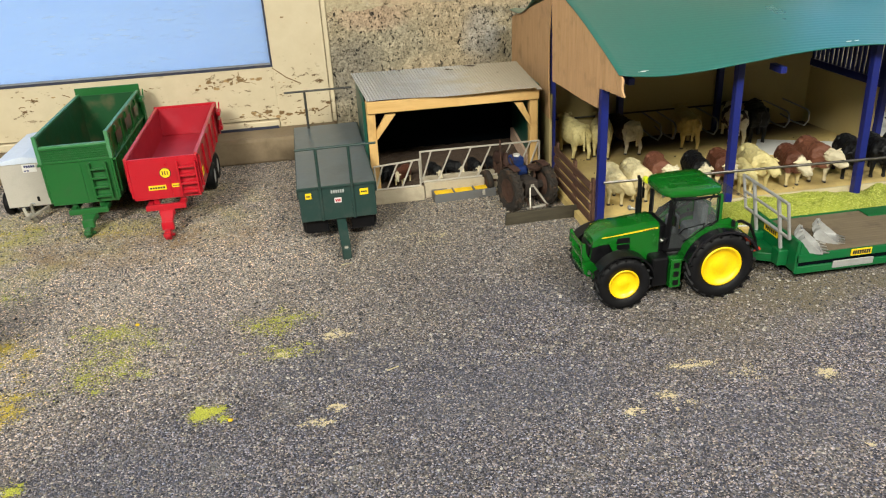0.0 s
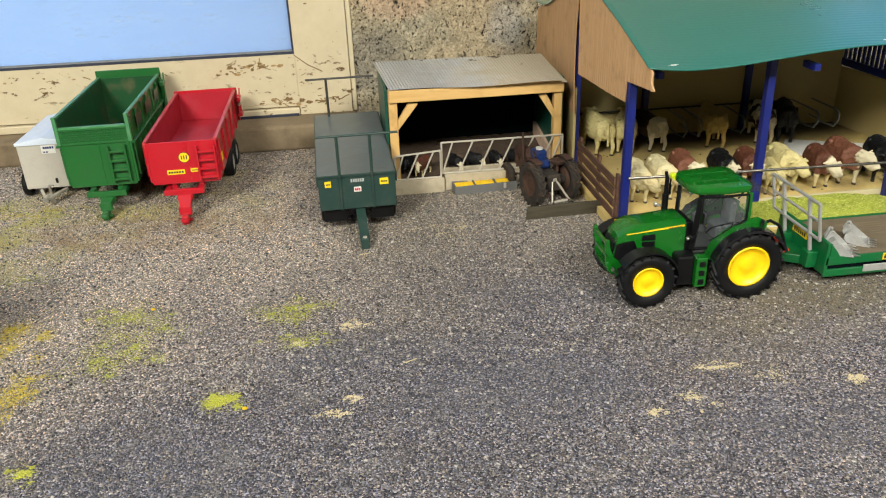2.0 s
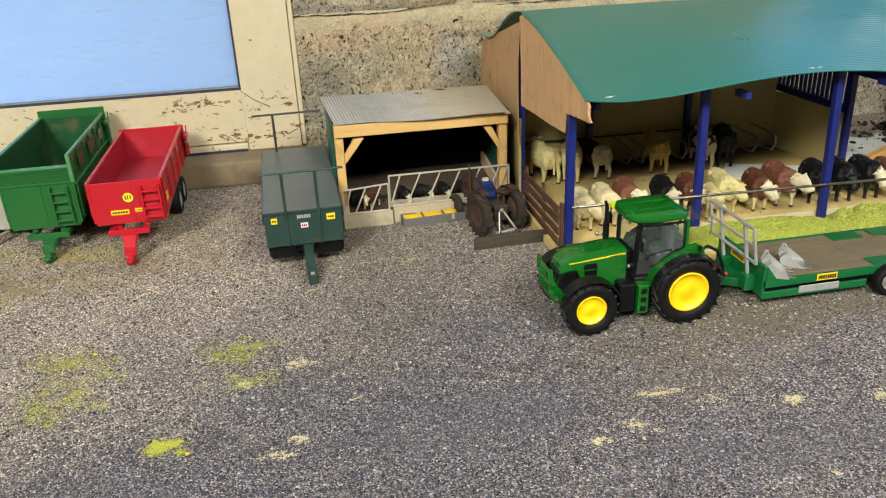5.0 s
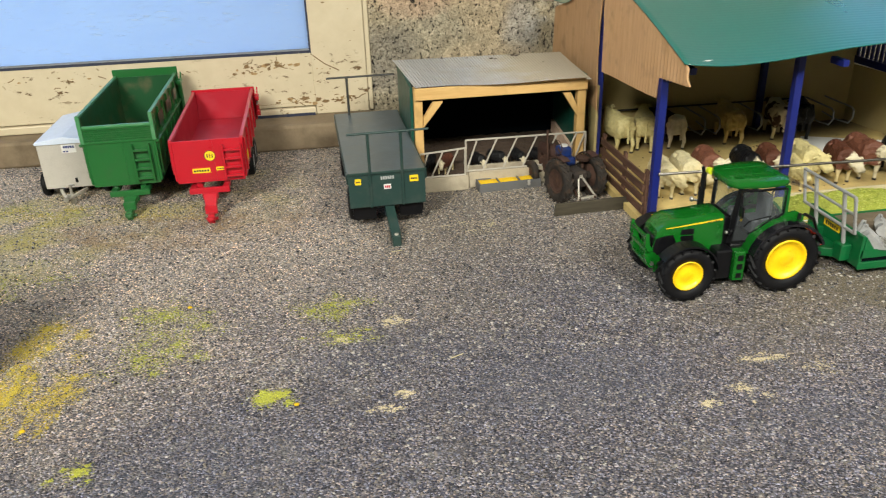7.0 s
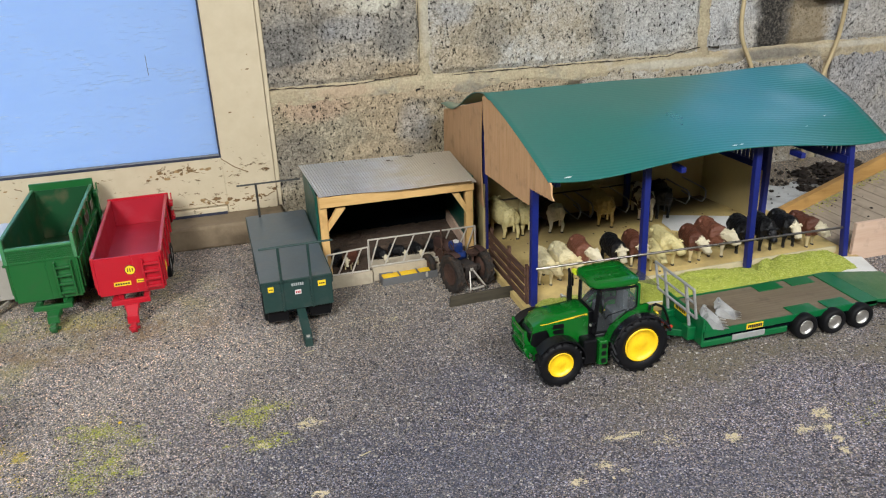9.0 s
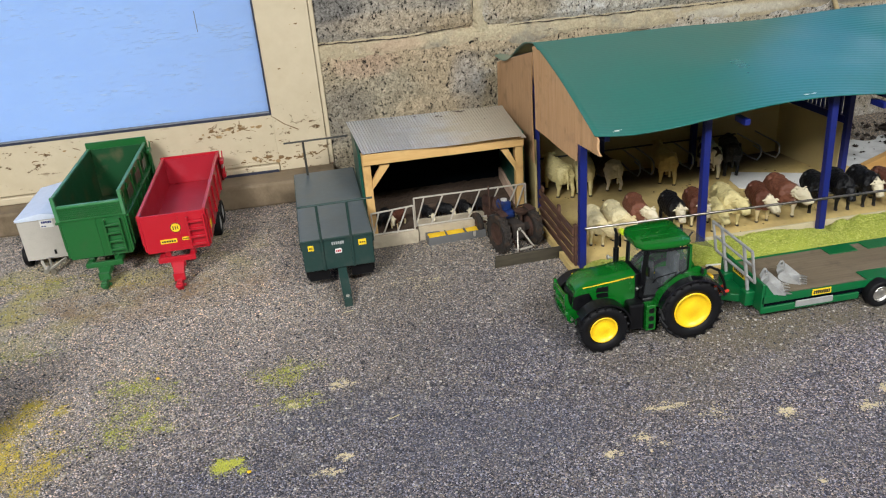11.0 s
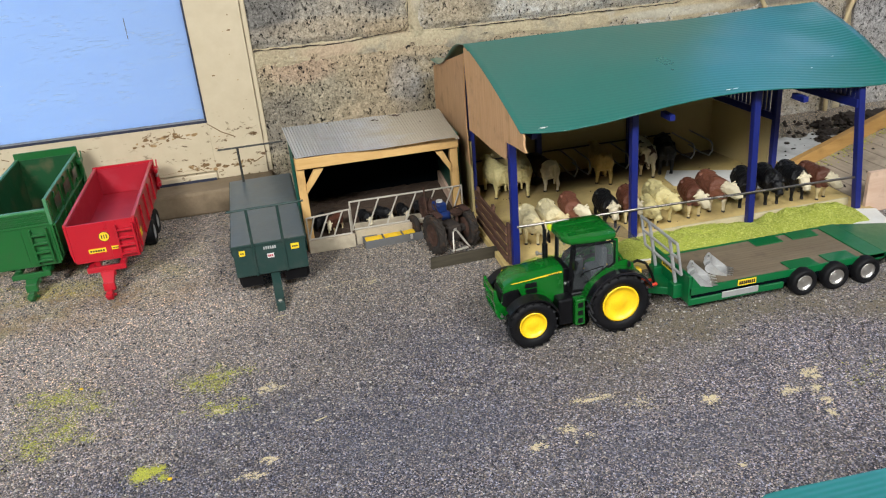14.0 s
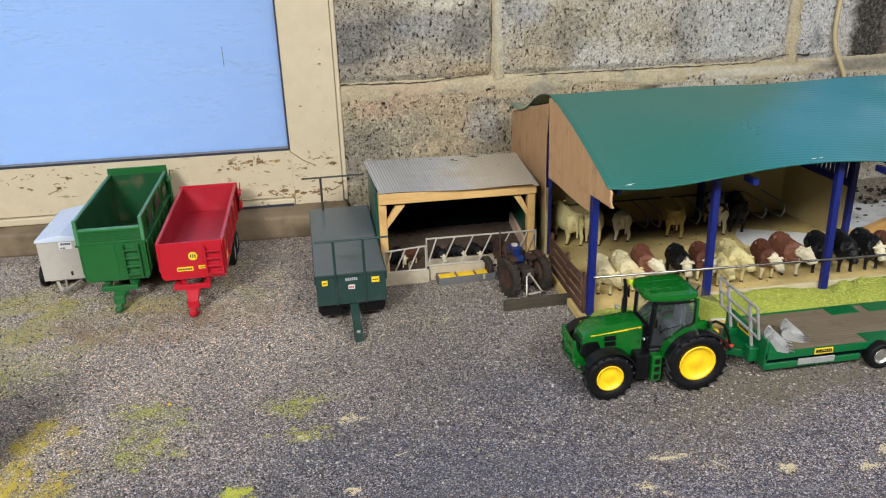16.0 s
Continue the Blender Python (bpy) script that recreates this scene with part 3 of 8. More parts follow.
M_ZINC = zinc()
M_KERB = paint("grey_concrete_block", (0.42, 0.36, 0.26), 0.9, dirty=0.5, dirt=(0.2, 0.17, 0.13))
M_FEED = paint("yellow_meal", (0.78, 0.50, 0.010), 0.9, dirty=0.5, dirt=(0.6, 0.36, 0.01), scale=160, grain=1500, relief=0.0012)
M_TROUGH = paint("trough_grey", (0.12, 0.12, 0.12), 0.5)
M_SILAGE = island("silage_flakes", [(0.20, 0.25, 0.03), (0.36, 0.40, 0.06), (0.52, 0.53, 0.13), (0.28, 0.33, 0.04)])
M_SILBED = paint("silage_bed", (0.34, 0.375, 0.055), 0.95, dirt=(0.22, 0.28, 0.02), dirty=0.8, scale=130, grain=900, relief=0.003)
M_LIME = island("lime_flakes", [(0.31, 0.33, 0.03), (0.50, 0.51, 0.06), (0.38, 0.37, 0.07), (0.26, 0.27, 0.05)])
M_GOLD = island("gold_flakes", [(0.50, 0.37, 0.035), (0.64, 0.48, 0.05), (0.42, 0.34, 0.07), (0.34, 0.29, 0.07)])
M_TANF = island("tan_flakes", [(0.56, 0.46, 0.28), (0.70, 0.60, 0.42), (0.50, 0.44, 0.22)])
M_CREAMBRD = paint("cream_card", (0.52, 0.385, 0.165), 0.7, dirty=0.12, dirt=(0.6, 0.4, 0.12))
M_CREAMTOP = paint("cream_base", (0.52, 0.45, 0.27), 0.7, dirty=0.2)
M_RUST = paint("rust", (0.062, 0.028, 0.016), 0.8, dirt=(0.022, 0.014, 0.010), dirty=0.9, scale=150, grain=900, relief=0.001)
M_OLDRED = paint("faded_red", (0.048, 0.021, 0.015), 0.7, dirt=(0.045, 0.022, 0.014), dirty=0.9, scale=130, grain=900, relief=0.0006)
M_MUD = paint("muddy_rubber", (0.022, 0.017, 0.013), 0.9, dirt=(0.12, 0.060, 0.026), dirty=0.6, scale=120, grain=900, relief=0.0008)
M_OLDBLUE = paint("engine_blue", (0.010, 0.032, 0.15), 0.35, dirt=(0.03, 0.02, 0.015), dirty=0.6, scale=160)
M_MUDPLANK = wood("weathered_plank", (0.030, 0.025, 0.014), (0.060, 0.049, 0.030), 0, 0.85, 30)
M_LLWOOD = wood("deck_timber", (0.120, 0.092, 0.057), (0.180, 0.140, 0.092), 0, 0.7, 14)
M_SLAT = wood("bleached_slat", (0.27, 0.215, 0.155), (0.36, 0.295, 0.22), 1, 0.75, 20)
M_RAIL = paint("dull_rail", (0.22, 0.20, 0.18), 0.28, metal=0.9, dirty=0.5, scale=60)
M_GLASS = glass("cab_glass")
M_TINTGLASS = glass("tinted_glass", (0.62, 0.58, 0.55), 0.22)
M_HAZEGLASS = glass("sheen_window_glass", (0.95, 0.96, 0.98), 0.05)
M_SEAT = paint("cab_trim_grey", (0.075, 0.08, 0.09), 0.5)
M_CABLE = paint("ivory_cable", (0.50, 0.40, 0.22), 0.5)
M_CLOD = paint("black_clods", (0.026, 0.019, 0.015), 0.95, dirt=(0.07, 0.05, 0.035), dirty=0.6, scale=120, relief=0.001)
M_WHITEYARD = paint("white_yard", (0.55, 0.56, 0.56), 0.8, dirt=(0.12, 0.11, 0.10), dirty=0.7, scale=30, grain=260)
def lamp_cover():
    """The milky cover of a lamp that is off."""
    m, n, l, p = _nodes("lamp_diffuser")
    p.inputs["Base Color"].default_value = (0.8, 0.85, 0.9, 1)
    p.inputs["Roughness"].default_value = 0.25
    return m


M_COVER = lamp_cover()
M_INKBLUE = paint("blue_print", (0.03, 0.04, 0.16), 0.6)
M_INK = paint("dark_print", (0.03, 0.03, 0.02), 0.6)
M_PALEPRINT = paint("pale_print", (0.35, 0.36, 0.35), 0.6)
M_STICKER = paint("faded_sticker", (0.050, 0.085, 0.055), 0.3, dirt=(0.16, 0.06, 0.05), dirty=0.8, scale=160)
M_RUBBERGREY = paint("grey_strip", (0.20, 0.21, 0.22), 0.5)


# ---- builders ----
def obj(name, bm, mat, smooth=False):
    me = bpy.data.meshes.new(name)
    bmesh.ops.recalc_face_normals(bm, faces=bm.faces)
    bm.to_mesh(me)
    bm.free()
    for x in (mat if isinstance(mat, (list, tuple)) else (mat,)):
        me.materials.append(x)
    if smooth:
        me.polygons.foreach_set("use_smooth", [True] * len(me.polygons))
    return new(name, me)


def part(name, bm, mat, parent, label="", smooth=False):
    ob = obj(name, bm, mat, smooth)
    ob.parent = parent
    if label:
        ob["label"] = label
    return ob


def thing(name, m, label, category, group="", kind=""):
    ob = new(name)
    ob.empty_display_size = 0.01
    ob.matrix_basis = m
    return tagged(ob, label, category, group, kind)


def bx(bm, x0, x1, y0, y1, z0, z1, bev=0.0004, seg=1):
    r = bmesh.ops.create_cube(bm, size=1)
    vs = r["verts"]
    bmesh.ops.transform(bm, matrix=Matrix.LocRotScale(((x0 + x1) / 2, (y0 + y1) / 2, (z0 + z1) / 2), None, (abs(x1 - x0), abs(y1 - y0), abs(z1 - z0))), verts=vs)
    if bev:
        b = min(bev, 0.3 * min(abs(x1 - x0), abs(y1 - y0), abs(z1 - z0)))
        es = {e for v in vs for e in v.link_edges}
        bmesh.ops.bevel(bm, geom=list(es), offset=b, segments=seg, affect="EDGES", profile=0.5)
    return bm


def box(*a, **k):
    return bx(bmesh.new(), *a, **k)


def rod(bm, p, q, r, seg=8, r2=None):
    p, q = Vector(p), Vector(q)
    d = q - p
    m = Matrix.Translation((p + q) / 2) @ d.to_track_quat("Z", "Y").to_matrix().to_4x4()
    bmesh.ops.create_cone(bm, cap_ends=True, segments=seg, radius1=r, radius2=r if r2 is None else r2, depth=d.length, matrix=m)
    return bm


def pipe(pts, r, seg=8, bm=None):
    bm = bm or bmesh.new()
    for a, b in zip(pts, pts[1:]):
        rod(bm, a, b, r, seg)
    for a in pts[1:-1]:
        bmesh.ops.create_icosphere(bm, subdivisions=1, radius=r * 1.02, matrix=Matrix.Translation(a))
    return bm


def prism(bm, pts, axis, a, b, bev=0.0):
    """A polygon swept along an axis from a to b; pts are in the two other axes, in order x, y, z."""
    def at(u, v, w):
        c = [u, v]
        c.insert(axis, w)
        return c
    f = [bm.verts.new(at(u, v, a)) for u, v in pts]
    g = [bm.verts.new(at(u, v, b)) for u, v in pts]
    n = len(pts)
    faces = [bm.faces.new(f), bm.faces.new(list(reversed(g)))]
    for i in range(n):
        faces.append(bm.faces.new((f[i], g[i], g[(i + 1) % n], f[(i + 1) % n])))
    if bev:
        es = {e for x in faces for e in x.edges}
        bmesh.ops.recalc_face_normals(bm, faces=faces)
        bmesh.ops.bevel(bm, geom=list(es), offset=bev, segments=2, affect="EDGES", profile=0.5)
    return bm


def lathe(bm, prof, c, seg=32, ring=False):
    """A profile of (radius, y) turned about the y axis through c; ring: closed on itself, with a hole."""
    rings = []
    for r, y in prof:
        rings.append([bm.verts.new((c[0] + r * math.cos(2 * math.pi * i / seg), c[1] + y, c[2] + r * math.sin(2 * math.pi * i / seg))) for i in range(seg)])
    for a, b in zip(rings, rings[1:] + (rings[:1] if ring else [])):
        for i in range(seg):
            j = (i + 1) % seg
            bm.faces.new((a[i], a[j], b[j], b[i]))
    if not ring:
        bm.faces.new(rings[0])
        bm.faces.new(list(reversed(rings[-1])))
    return bm


def beam(bm, p, q, w, h):
    """A square-cut bar from p to q."""
    p, q = Vector(p), Vector(q)
    d = q - p
    m = Matrix.Translation((p + q) / 2) @ d.to_track_quat("X", "Z").to_matrix().to_4x4() @ Matrix.Diagonal((d.length, w, h, 1))
    bmesh.ops.create_cube(bm, size=1, matrix=m)
    return bm


def sheet(fn, nu, nv, thick):
    """A closed thin sheet over fn(u, v), u and v from 0 to 1."""
    bm = bmesh.new()
    lay = []
    for off in (0, -thick):
        lay.append([[bm.verts.new(Vector(fn(i / nu, j / nv)) + Vector((0, 0, off))) for j in range(nv + 1)] for i in range(nu + 1)])
    for k, g in enumerate(lay):
        for i in range(nu):
            for j in range(nv):
                q = (g[i][j], g[i + 1][j], g[i + 1][j + 1], g[i][j + 1])
                bm.faces.new(q if k == 0 else q[::-1])
    t, b = lay
    for i in range(nu):
        for j in (0, nv):
            bm.faces.new((t[i][j], t[i + 1][j], b[i + 1][j], b[i][j]))
    for j in range(nv):
        for i in (0, nu):
            bm.faces.new((t[i][j], t[i][j + 1], b[i][j + 1], b[i][j]))
    return bm


def wheel(parent, c, r, w, out, rim_mat, name="wheel", tyre_mat=None, lugs=0, rim=0.58, label=""):
    """tyre and rim; out is +1 or -1, the side along y that shows the dish."""
    tyre_mat = tyre_mat or M_TYRE
    h = w / 2
    bm = bmesh.new()
    ri = r * rim
    lathe(bm, [(ri, -h * 0.75), (r * 0.80, -h), (r * 0.94, -h * 0.86), (r * (0.96 if lugs else 1.0), -h * 0.5), (r * (0.97 if lugs else 1.0), h * 0.5), (r * 0.94, h * 0.86), (r * 0.80, h), (ri, h * 0.75)], c, 40, True)
    t = part(name, bm, tyre_mat, parent, label or "black rubber tyre", smooth=True)
    bm = bmesh.new()
    for k in range(lugs):
        for s in (-1, 1):
            a0 = 2 * math.pi * (k + (0.5 if s > 0 else 0)) / lugs
            p0 = (c[0] + r * 0.955 * math.cos(a0), c[1] + s * h * 0.95, c[2] + r * 0.955 * math.sin(a0))
            a1 = a0 + 0.30
            p1 = (c[0] + r * 0.985 * math.cos(a1), c[1] + s * h * 0.02, c[2] + r * 0.985 * math.sin(a1))
            rod(bm, p0, p1, r * 0.052, 5)
    if lugs:
        part("tread", bm, tyre_mat, t)["kind"] = "stuff"
    bm = bmesh.new()
    o = out
    lathe(bm, [(ri * 1.01, -o * h * 0.7), (ri * 1.01, o * h * 0.82), (ri * 0.93, o * h * 0.86), (ri * 0.88, o * h * 0.62), (ri * 0.60, o * h * 0.46), (ri * 0.36, o * h * 0.47), (ri * 0.31, o * h * 0.54), (ri * 0.05, o * h * 0.55)], c, 32)
    rm = part("rim", bm, rim_mat, t, "", smooth=True)
    bm = bmesh.new()
    for k in range(6):
        a = k * math.pi / 3
        x, z = c[0] + ri * 0.45 * math.cos(a), c[2] + ri * 0.45 * math.sin(a)
        rod(bm, (x, c[1] + o * h * 0.42, z), (x, c[1] + o * h * 0.52, z), ri * 0.05, 6)
    part("wheel_nuts", bm, rim_mat, t)["kind"] = "stuff"
    return t


def scatter(name, pts, size, mat, flat=0.6, squash=1.0):
    """Many tiny six-cornered grains in one mesh."""
    pts = np.asarray(pts, dtype=float)
    k = len(pts)
    base = np.array([(1, 0, 0), (-1, 0, 0), (0, 1, 0), (0, -1, 0), (0, 0, 1), (0, 0, -1)], float)
    tri = np.array([(0, 2, 4), (2, 1, 4), (1, 3, 4), (3, 0, 4), (2, 0, 5), (1, 2, 5), (3, 1, 5), (0, 3, 5)])
    s = size[0] + (size[1] - size[0]) * np.random.rand(k, 1, 1) ** 2
    v = base[None] * s * (0.6 + 0.8 * np.random.rand(k, 6, 1))
    v[:, :, 2] *= flat
    v[:, :, 0] *= squash
    a = np.random.rand(k) * 2 * math.pi
    ca, sa = np.cos(a)[:, None], np.sin(a)[:, None]
    x, y = v[:, :, 0] * ca - v[:, :, 1] * sa, v[:, :, 0] * sa + v[:, :, 1] * ca
    w = np.stack([x + pts[:, 0:1], y + pts[:, 1:2], v[:, :, 2] + pts[:, 2:3]], 2).reshape(-1, 3)
    f = (tri[None] + 6 * np.arange(k)[:, None, None]).reshape(-1)
    me = bpy.data.meshes.new(name)
    me.vertices.add(len(w))
    me.vertices.foreach_set("co", w.astype(np.float32).ravel())
    me.loops.add(len(f))
    me.loops.foreach_set("vertex_index", f.astype(np.int32))
    me.polygons.add(len(f) // 3)
    me.polygons.foreach_set("loop_start", np.arange(0, len(f), 3, dtype=np.int32))
    me.update(calc_edges=True)
    me.validate()
    me.materials.append(mat)
    return new(name, me)


# ---- structure ----
WALL_Y, FRAME_Y = 1.086, 1.078
ground = tagged(obj("ground", box(-1.6, 1.9, -0.35, WALL_Y, -0.03, 0.0, bev=0), M_GRIT), "grey grit-covered layout board with tan and blue-black patches", "ground", kind="structure")
tagged(obj("room_floor", box(-2.2, 2.6, -2.6, WALL_Y + 0.2, -0.95, -0.9, bev=0), M_PLASTER), "plain grey room floor", "floor", kind="structure")
tagged(obj("ceiling", box(-2.2, 2.6, -2.6, WALL_Y + 0.2, 1.56, 1.62, bev=0), M_CEIL), "plain pale ceiling of the room", "ceiling", kind="structure")
tagged(obj("wall_south", box(-2.2, 2.6, -2.7, -2.6, -0.95, 1.62, bev=0), M_PLASTER), "plain plastered wall", "wall", kind="structure")
tagged(obj("wall_west", box(-2.3, -2.2, -2.7, WALL_Y + 0.2, -0.95, 1.62, bev=0), M_PLASTER), "plain plastered wall", "wall", kind="structure")
tagged(obj("wall_east", box(2.6, 2.7, -2.7, WALL_Y + 0.2, -0.95, 1.62, bev=0), M_PLASTER), "plain plastered wall", "wall", kind="structure")

# block wall with the window opening x -1.25 .. 0.0, z 0.08 .. 1.2, and an added unseen opening
OPEN_X0, OPEN_X1, OPEN_Z0, OPEN_Z1 = -1.25, -0.02, 0.09, 1.2
bm = bmesh.new()
for a in ((-2.2, OPEN_X0, -0.95, 1.62), (OPEN_X1, 0.79, -0.95, 1.62), (1.75, 2.6, -0.95, 1.62), (0.79, 1.75, -0.95, 0.42), (0.79, 1.75, 1.5, 1.62), (OPEN_X0, OPEN_X1, -0.95, OPEN_Z0), (OPEN_X0, OPEN_X1, OPEN_Z1, 1.62)):
    bx(bm, a[0], a[1], WALL_Y + 0.012, WALL_Y + 0.2, a[2], a[3], bev=0)
wall_north = tagged(obj("wall_north", bm, M_MORTAR), "grey cement block wall with thick smeared mortar joints", "wall", kind="structure")


def rough_box(x0, x1, y0, y1, z0, z1, seed, amp=0.0016, nx=44, nz=22):
    """A block with an uneven front and ragged edges."""
    bm = bmesh.new()
    g = []
    for i in range(nx + 1):
        col = []
        for j in range(nz + 1):
            u, v = i / nx, j / nz
            x, z = x0 + (x1 - x0) * u, z0 + (z1 - z0) * v
            e = min(u * (x1 - x0), (1 - u) * (x1 - x0), v * (z1 - z0), (1 - v) * (z1 - z0))
            d = noise.fractal(Vector((x * 60 + seed, z * 60, seed)), 0.8, 2.1, 4) * amp
            edge = max(0.0, 1 - e / 0.012)
            y = y0 + d + edge ** 2 * 0.006
            k = edge * 0.004 * noise.noise(Vector((x * 45, z * 45, seed + 9)))
            col.append(bm.verts.new((x + k, y, z + k)))
        g.append(col)
    for i in range(nx):
        for j in range(nz):
            bm.faces.new((g[i][j], g[i + 1][j], g[i + 1][j + 1], g[i][j + 1]))
    rim = [c[0] for c in g] + g[-1][1:] + [c[-1] for c in reversed(g[:-1])] + list(reversed(g[0][1:-1]))
    back = [bm.verts.new((v.co.x, y1, v.co.z)) for v in rim]
    for i in range(len(rim)):
        j = (i + 1) % len(rim)
        bm.faces.new((rim[i], rim[j], back[j], back[i]))
    return bm


COURSES = [(-0.030, 0.199, 0.02, 0.0), (0.201, 0.416, 0.02, 0.22)]
JOINT1 = (0.02, 0.495, 0.965, 1.43)
JOINT2 = (0.02, 0.260, 0.719, 1.175, 1.63)
k = 0
for (z0, z1, _, _), joints in zip(COURSES, (JOINT1, JOINT2)):
    for a, b in zip(joints, joints[1:]):
        left = a + (0.002 if a < 0.05 else -0.006 if z0 > 0.1 else 0.010)
        part("block", rough_box(left, b - 0.010, WALL_Y, WALL_Y + 0.06, z0, z1, k * 3.7), M_BLOCK[(0, 6, 4, 5, 6, 3, 2)[k]], wall_north, "pitted grey cement block")
        k += 1

# unseen upper courses, added to grey down what the barn roof reflects
for z0, z1 in ((0.424, 0.640), (0.648, 0.864), (0.872, 1.088), (1.096, 1.312), (1.320, 1.536)):
    part("block", rough_box(0.026, 0.400, WALL_Y, WALL_Y + 0.011, z0, z1, z0 * 9, nx=12, nz=8), M_BLOCK[4], wall_north, "pitted grey cement block")
    part("block", rough_box(0.408, 0.784, WALL_Y, WALL_Y + 0.011, z0, z1, z0 * 7, nx=12, nz=8), M_BLOCK[4], wall_north, "pitted grey cement block")

# mortar smeared nearly flush over the bed joint and the upright joints, cracked along the blocks' edges
bm = sheet(lambda u, v: (0.026 + 1.2 * u, WALL_Y - 0.0008 + 0.007 * abs(v - 0.5) ** 2 * 4 + 0.0012 * noise.noise(Vector((u * 30, v * 3, 4))) + 0.0009 * noise.fractal(Vector((u * 150, v * 9, 4)), 0.8, 2.1, 3), 0.168 + 0.036 * v + (0.008 * (1 - v) + 0.0025) * noise.fractal(Vector((u * 14, v * 2.5, 2)), 0.8, 2.1, 4)), 420, 14, 0.0005)
part("mortar_smear", bm, M_MORTAR, wall_north, "pale smeared mortar along the bed joint")
for xj in (0.260, 0.719):
    bm = sheet(lambda u, v: (xj - 0.0125 + 0.025 * u + 0.004 * noise.fractal(Vector((v * 9, xj, u)), 0.8, 2.1, 4), WALL_Y - 0.0006 + 0.007 * abs(u - 0.5) ** 2 * 4 + 0.0010 * noise.noise(Vector((u * 4, v * 25, xj))), 0.198 + 0.222 * v), 10, 70, 0.0005)
    part("mortar_smear", bm, M_MORTAR, wall_north, "pale smeared mortar down the upright joint")
M_GAP = paint("open_joint", (0.045, 0.036, 0.028), 0.95, dirty=0.6, scale=120)


def joint_crack(pts, r, wob):
    """A hairline gap wandering along a block's edge, wider and narrower as it goes."""
    bm = bmesh.new()
    for (xa, za), (xb, zb) in zip(pts, pts[1:]):
        k = max(2, int(math.hypot(xb - xa, zb - za) / 0.004))
        last = None
        for i in range(k + 1):
            f = i / k
            q = Vector((xa + (xb - xa) * f, WALL_Y + 0.0012, za + (zb - za) * f))
            q.z += wob * noise.fractal(Vector((q.x * 60, q.z * 60, 3)), 0.8, 2.1, 3)
            q.x += wob * 0.5 * noise.noise(Vector((q.x * 60, q.z * 60, 8)))
            if last is not None:
                rod(bm, last, q, max(0.0002, r * (0.75 + 0.9 * noise.noise(q * 90))), 5)
            last = q
    part("joint_crack", bm, M_GAP, wall_north, "dark hairline crack along a mortar joint")


joint_crack([(0.025, 0.2015), (0.153, 0.1990), (0.206, 0.2045)], 0.0009, 0.0016)
joint_crack([(0.206, 0.2045), (0.236, 0.2060), (0.2475, 0.2170), (0.2490, 0.255), (0.2490, 0.31)], 0.0005, 0.0012)
joint_crack([(0.30, 0.2010), (0.50, 0.2005), (0.651, 0.2000), (0.711, 0.2110)], 0.0008, 0.0016)
joint_crack([(0.724, 0.2110), (0.745, 0.2080)], 0.0022, 0.0016)

# plinth under the window
bm = bmesh.new()
pl = [(-1.7, 1.075), (-1.7, WALL_Y), (0.03, WALL_Y), (0.03, 1.028), (-0.12, 1.030), (-0.55, 1.048)]
prism(bm, pl, 2, 0.0, 0.034, bev=0.004)
tagged(obj("baseboard", bm, M_PLINTH), "brown-stained rough concrete ledge below the window", "ledge", kind="structure")

window = thing("window_1", pose(0, 0, 0), "cream-painted flaking timber window with a milky blue sheet", "window", kind="structure")
part("window_frame", box(-0.046, 0.024, FRAME_Y, WALL_Y + 0.08, 0.034, 1.25, bev=0.0005), M_CREAM, window, "cream gloss timber stile")
part("bottom_rail", box(-1.25, -0.0460, FRAME_Y + 0.0002, WALL_Y + 0.08, 0.046, 0.115, bev=0.0003), M_CREAM, window, "cream bottom rail with paint flaking off")
part("sill", box(-1.25, -0.0465, FRAME_Y - 0.004, WALL_Y + 0.08, 0.0345, 0.0445, bev=0.0015, seg=2), M_CREAM, window, "cream sill strip, chipped")
part("outer_bead", box(0.0242, 0.031, FRAME_Y + 0.004, WALL_Y + 0.02, 0.034, 1.25, bev=0.001), M_CREAM, window)
part("sill_gap", box(-0.30, -0.048, FRAME_Y - 0.0055, FRAME_Y - 0.0042, 0.034, 0.0375, bev=0), M_DARKTRIM, window, "dark blue strip along the sill")
part("glazing_bead", box(-1.25, -0.0485, FRAME_Y + 0.0005, FRAME_Y + 0.012, 0.1152, 0.1185, bev=0), M_DARKTRIM, window, "dark bead round the sheet")
part("glazing_bead", box(-0.0485, -0.0462, FRAME_Y + 0.0005, FRAME_Y + 0.012, 0.1152, 1.2, bev=0), M_DARKTRIM, window)
part("pane", box(-1.25, -0.0486, FRAME_Y + 0.004, FRAME_Y + 0.0055, 0.1205, 1.2, bev=0), M_SHEET, window, "milky pale blue sheet lit by daylight")
for x, z0, z1 in ((-0.122, 0.236, 0.262), (-0.085, 0.33, 0.36), (-0.16, 0.345, 0.375)):
    part("drip_mark", box(x - 0.0003, x + 0.0003, FRAME_Y + 0.0034, FRAME_Y + 0.0038, z0, z1, bev=0), M_PLINTH, window, "brown drip mark on the sheet")
CRACK = paint("bare_brown_wood", (0.20, 0.125, 0.055), 0.9, dirt=(0.07, 0.04, 0.02), dirty=0.8, scale=300)
part("mitre_gap", pipe([(-0.0470, FRAME_Y + 0.0002, 0.1140), (-0.030, FRAME_Y - 0.0002, 0.1000), (-0.012, FRAME_Y - 0.0002, 0.0905)], 0.0006, 5), CRACK, window, "open mitre joint")


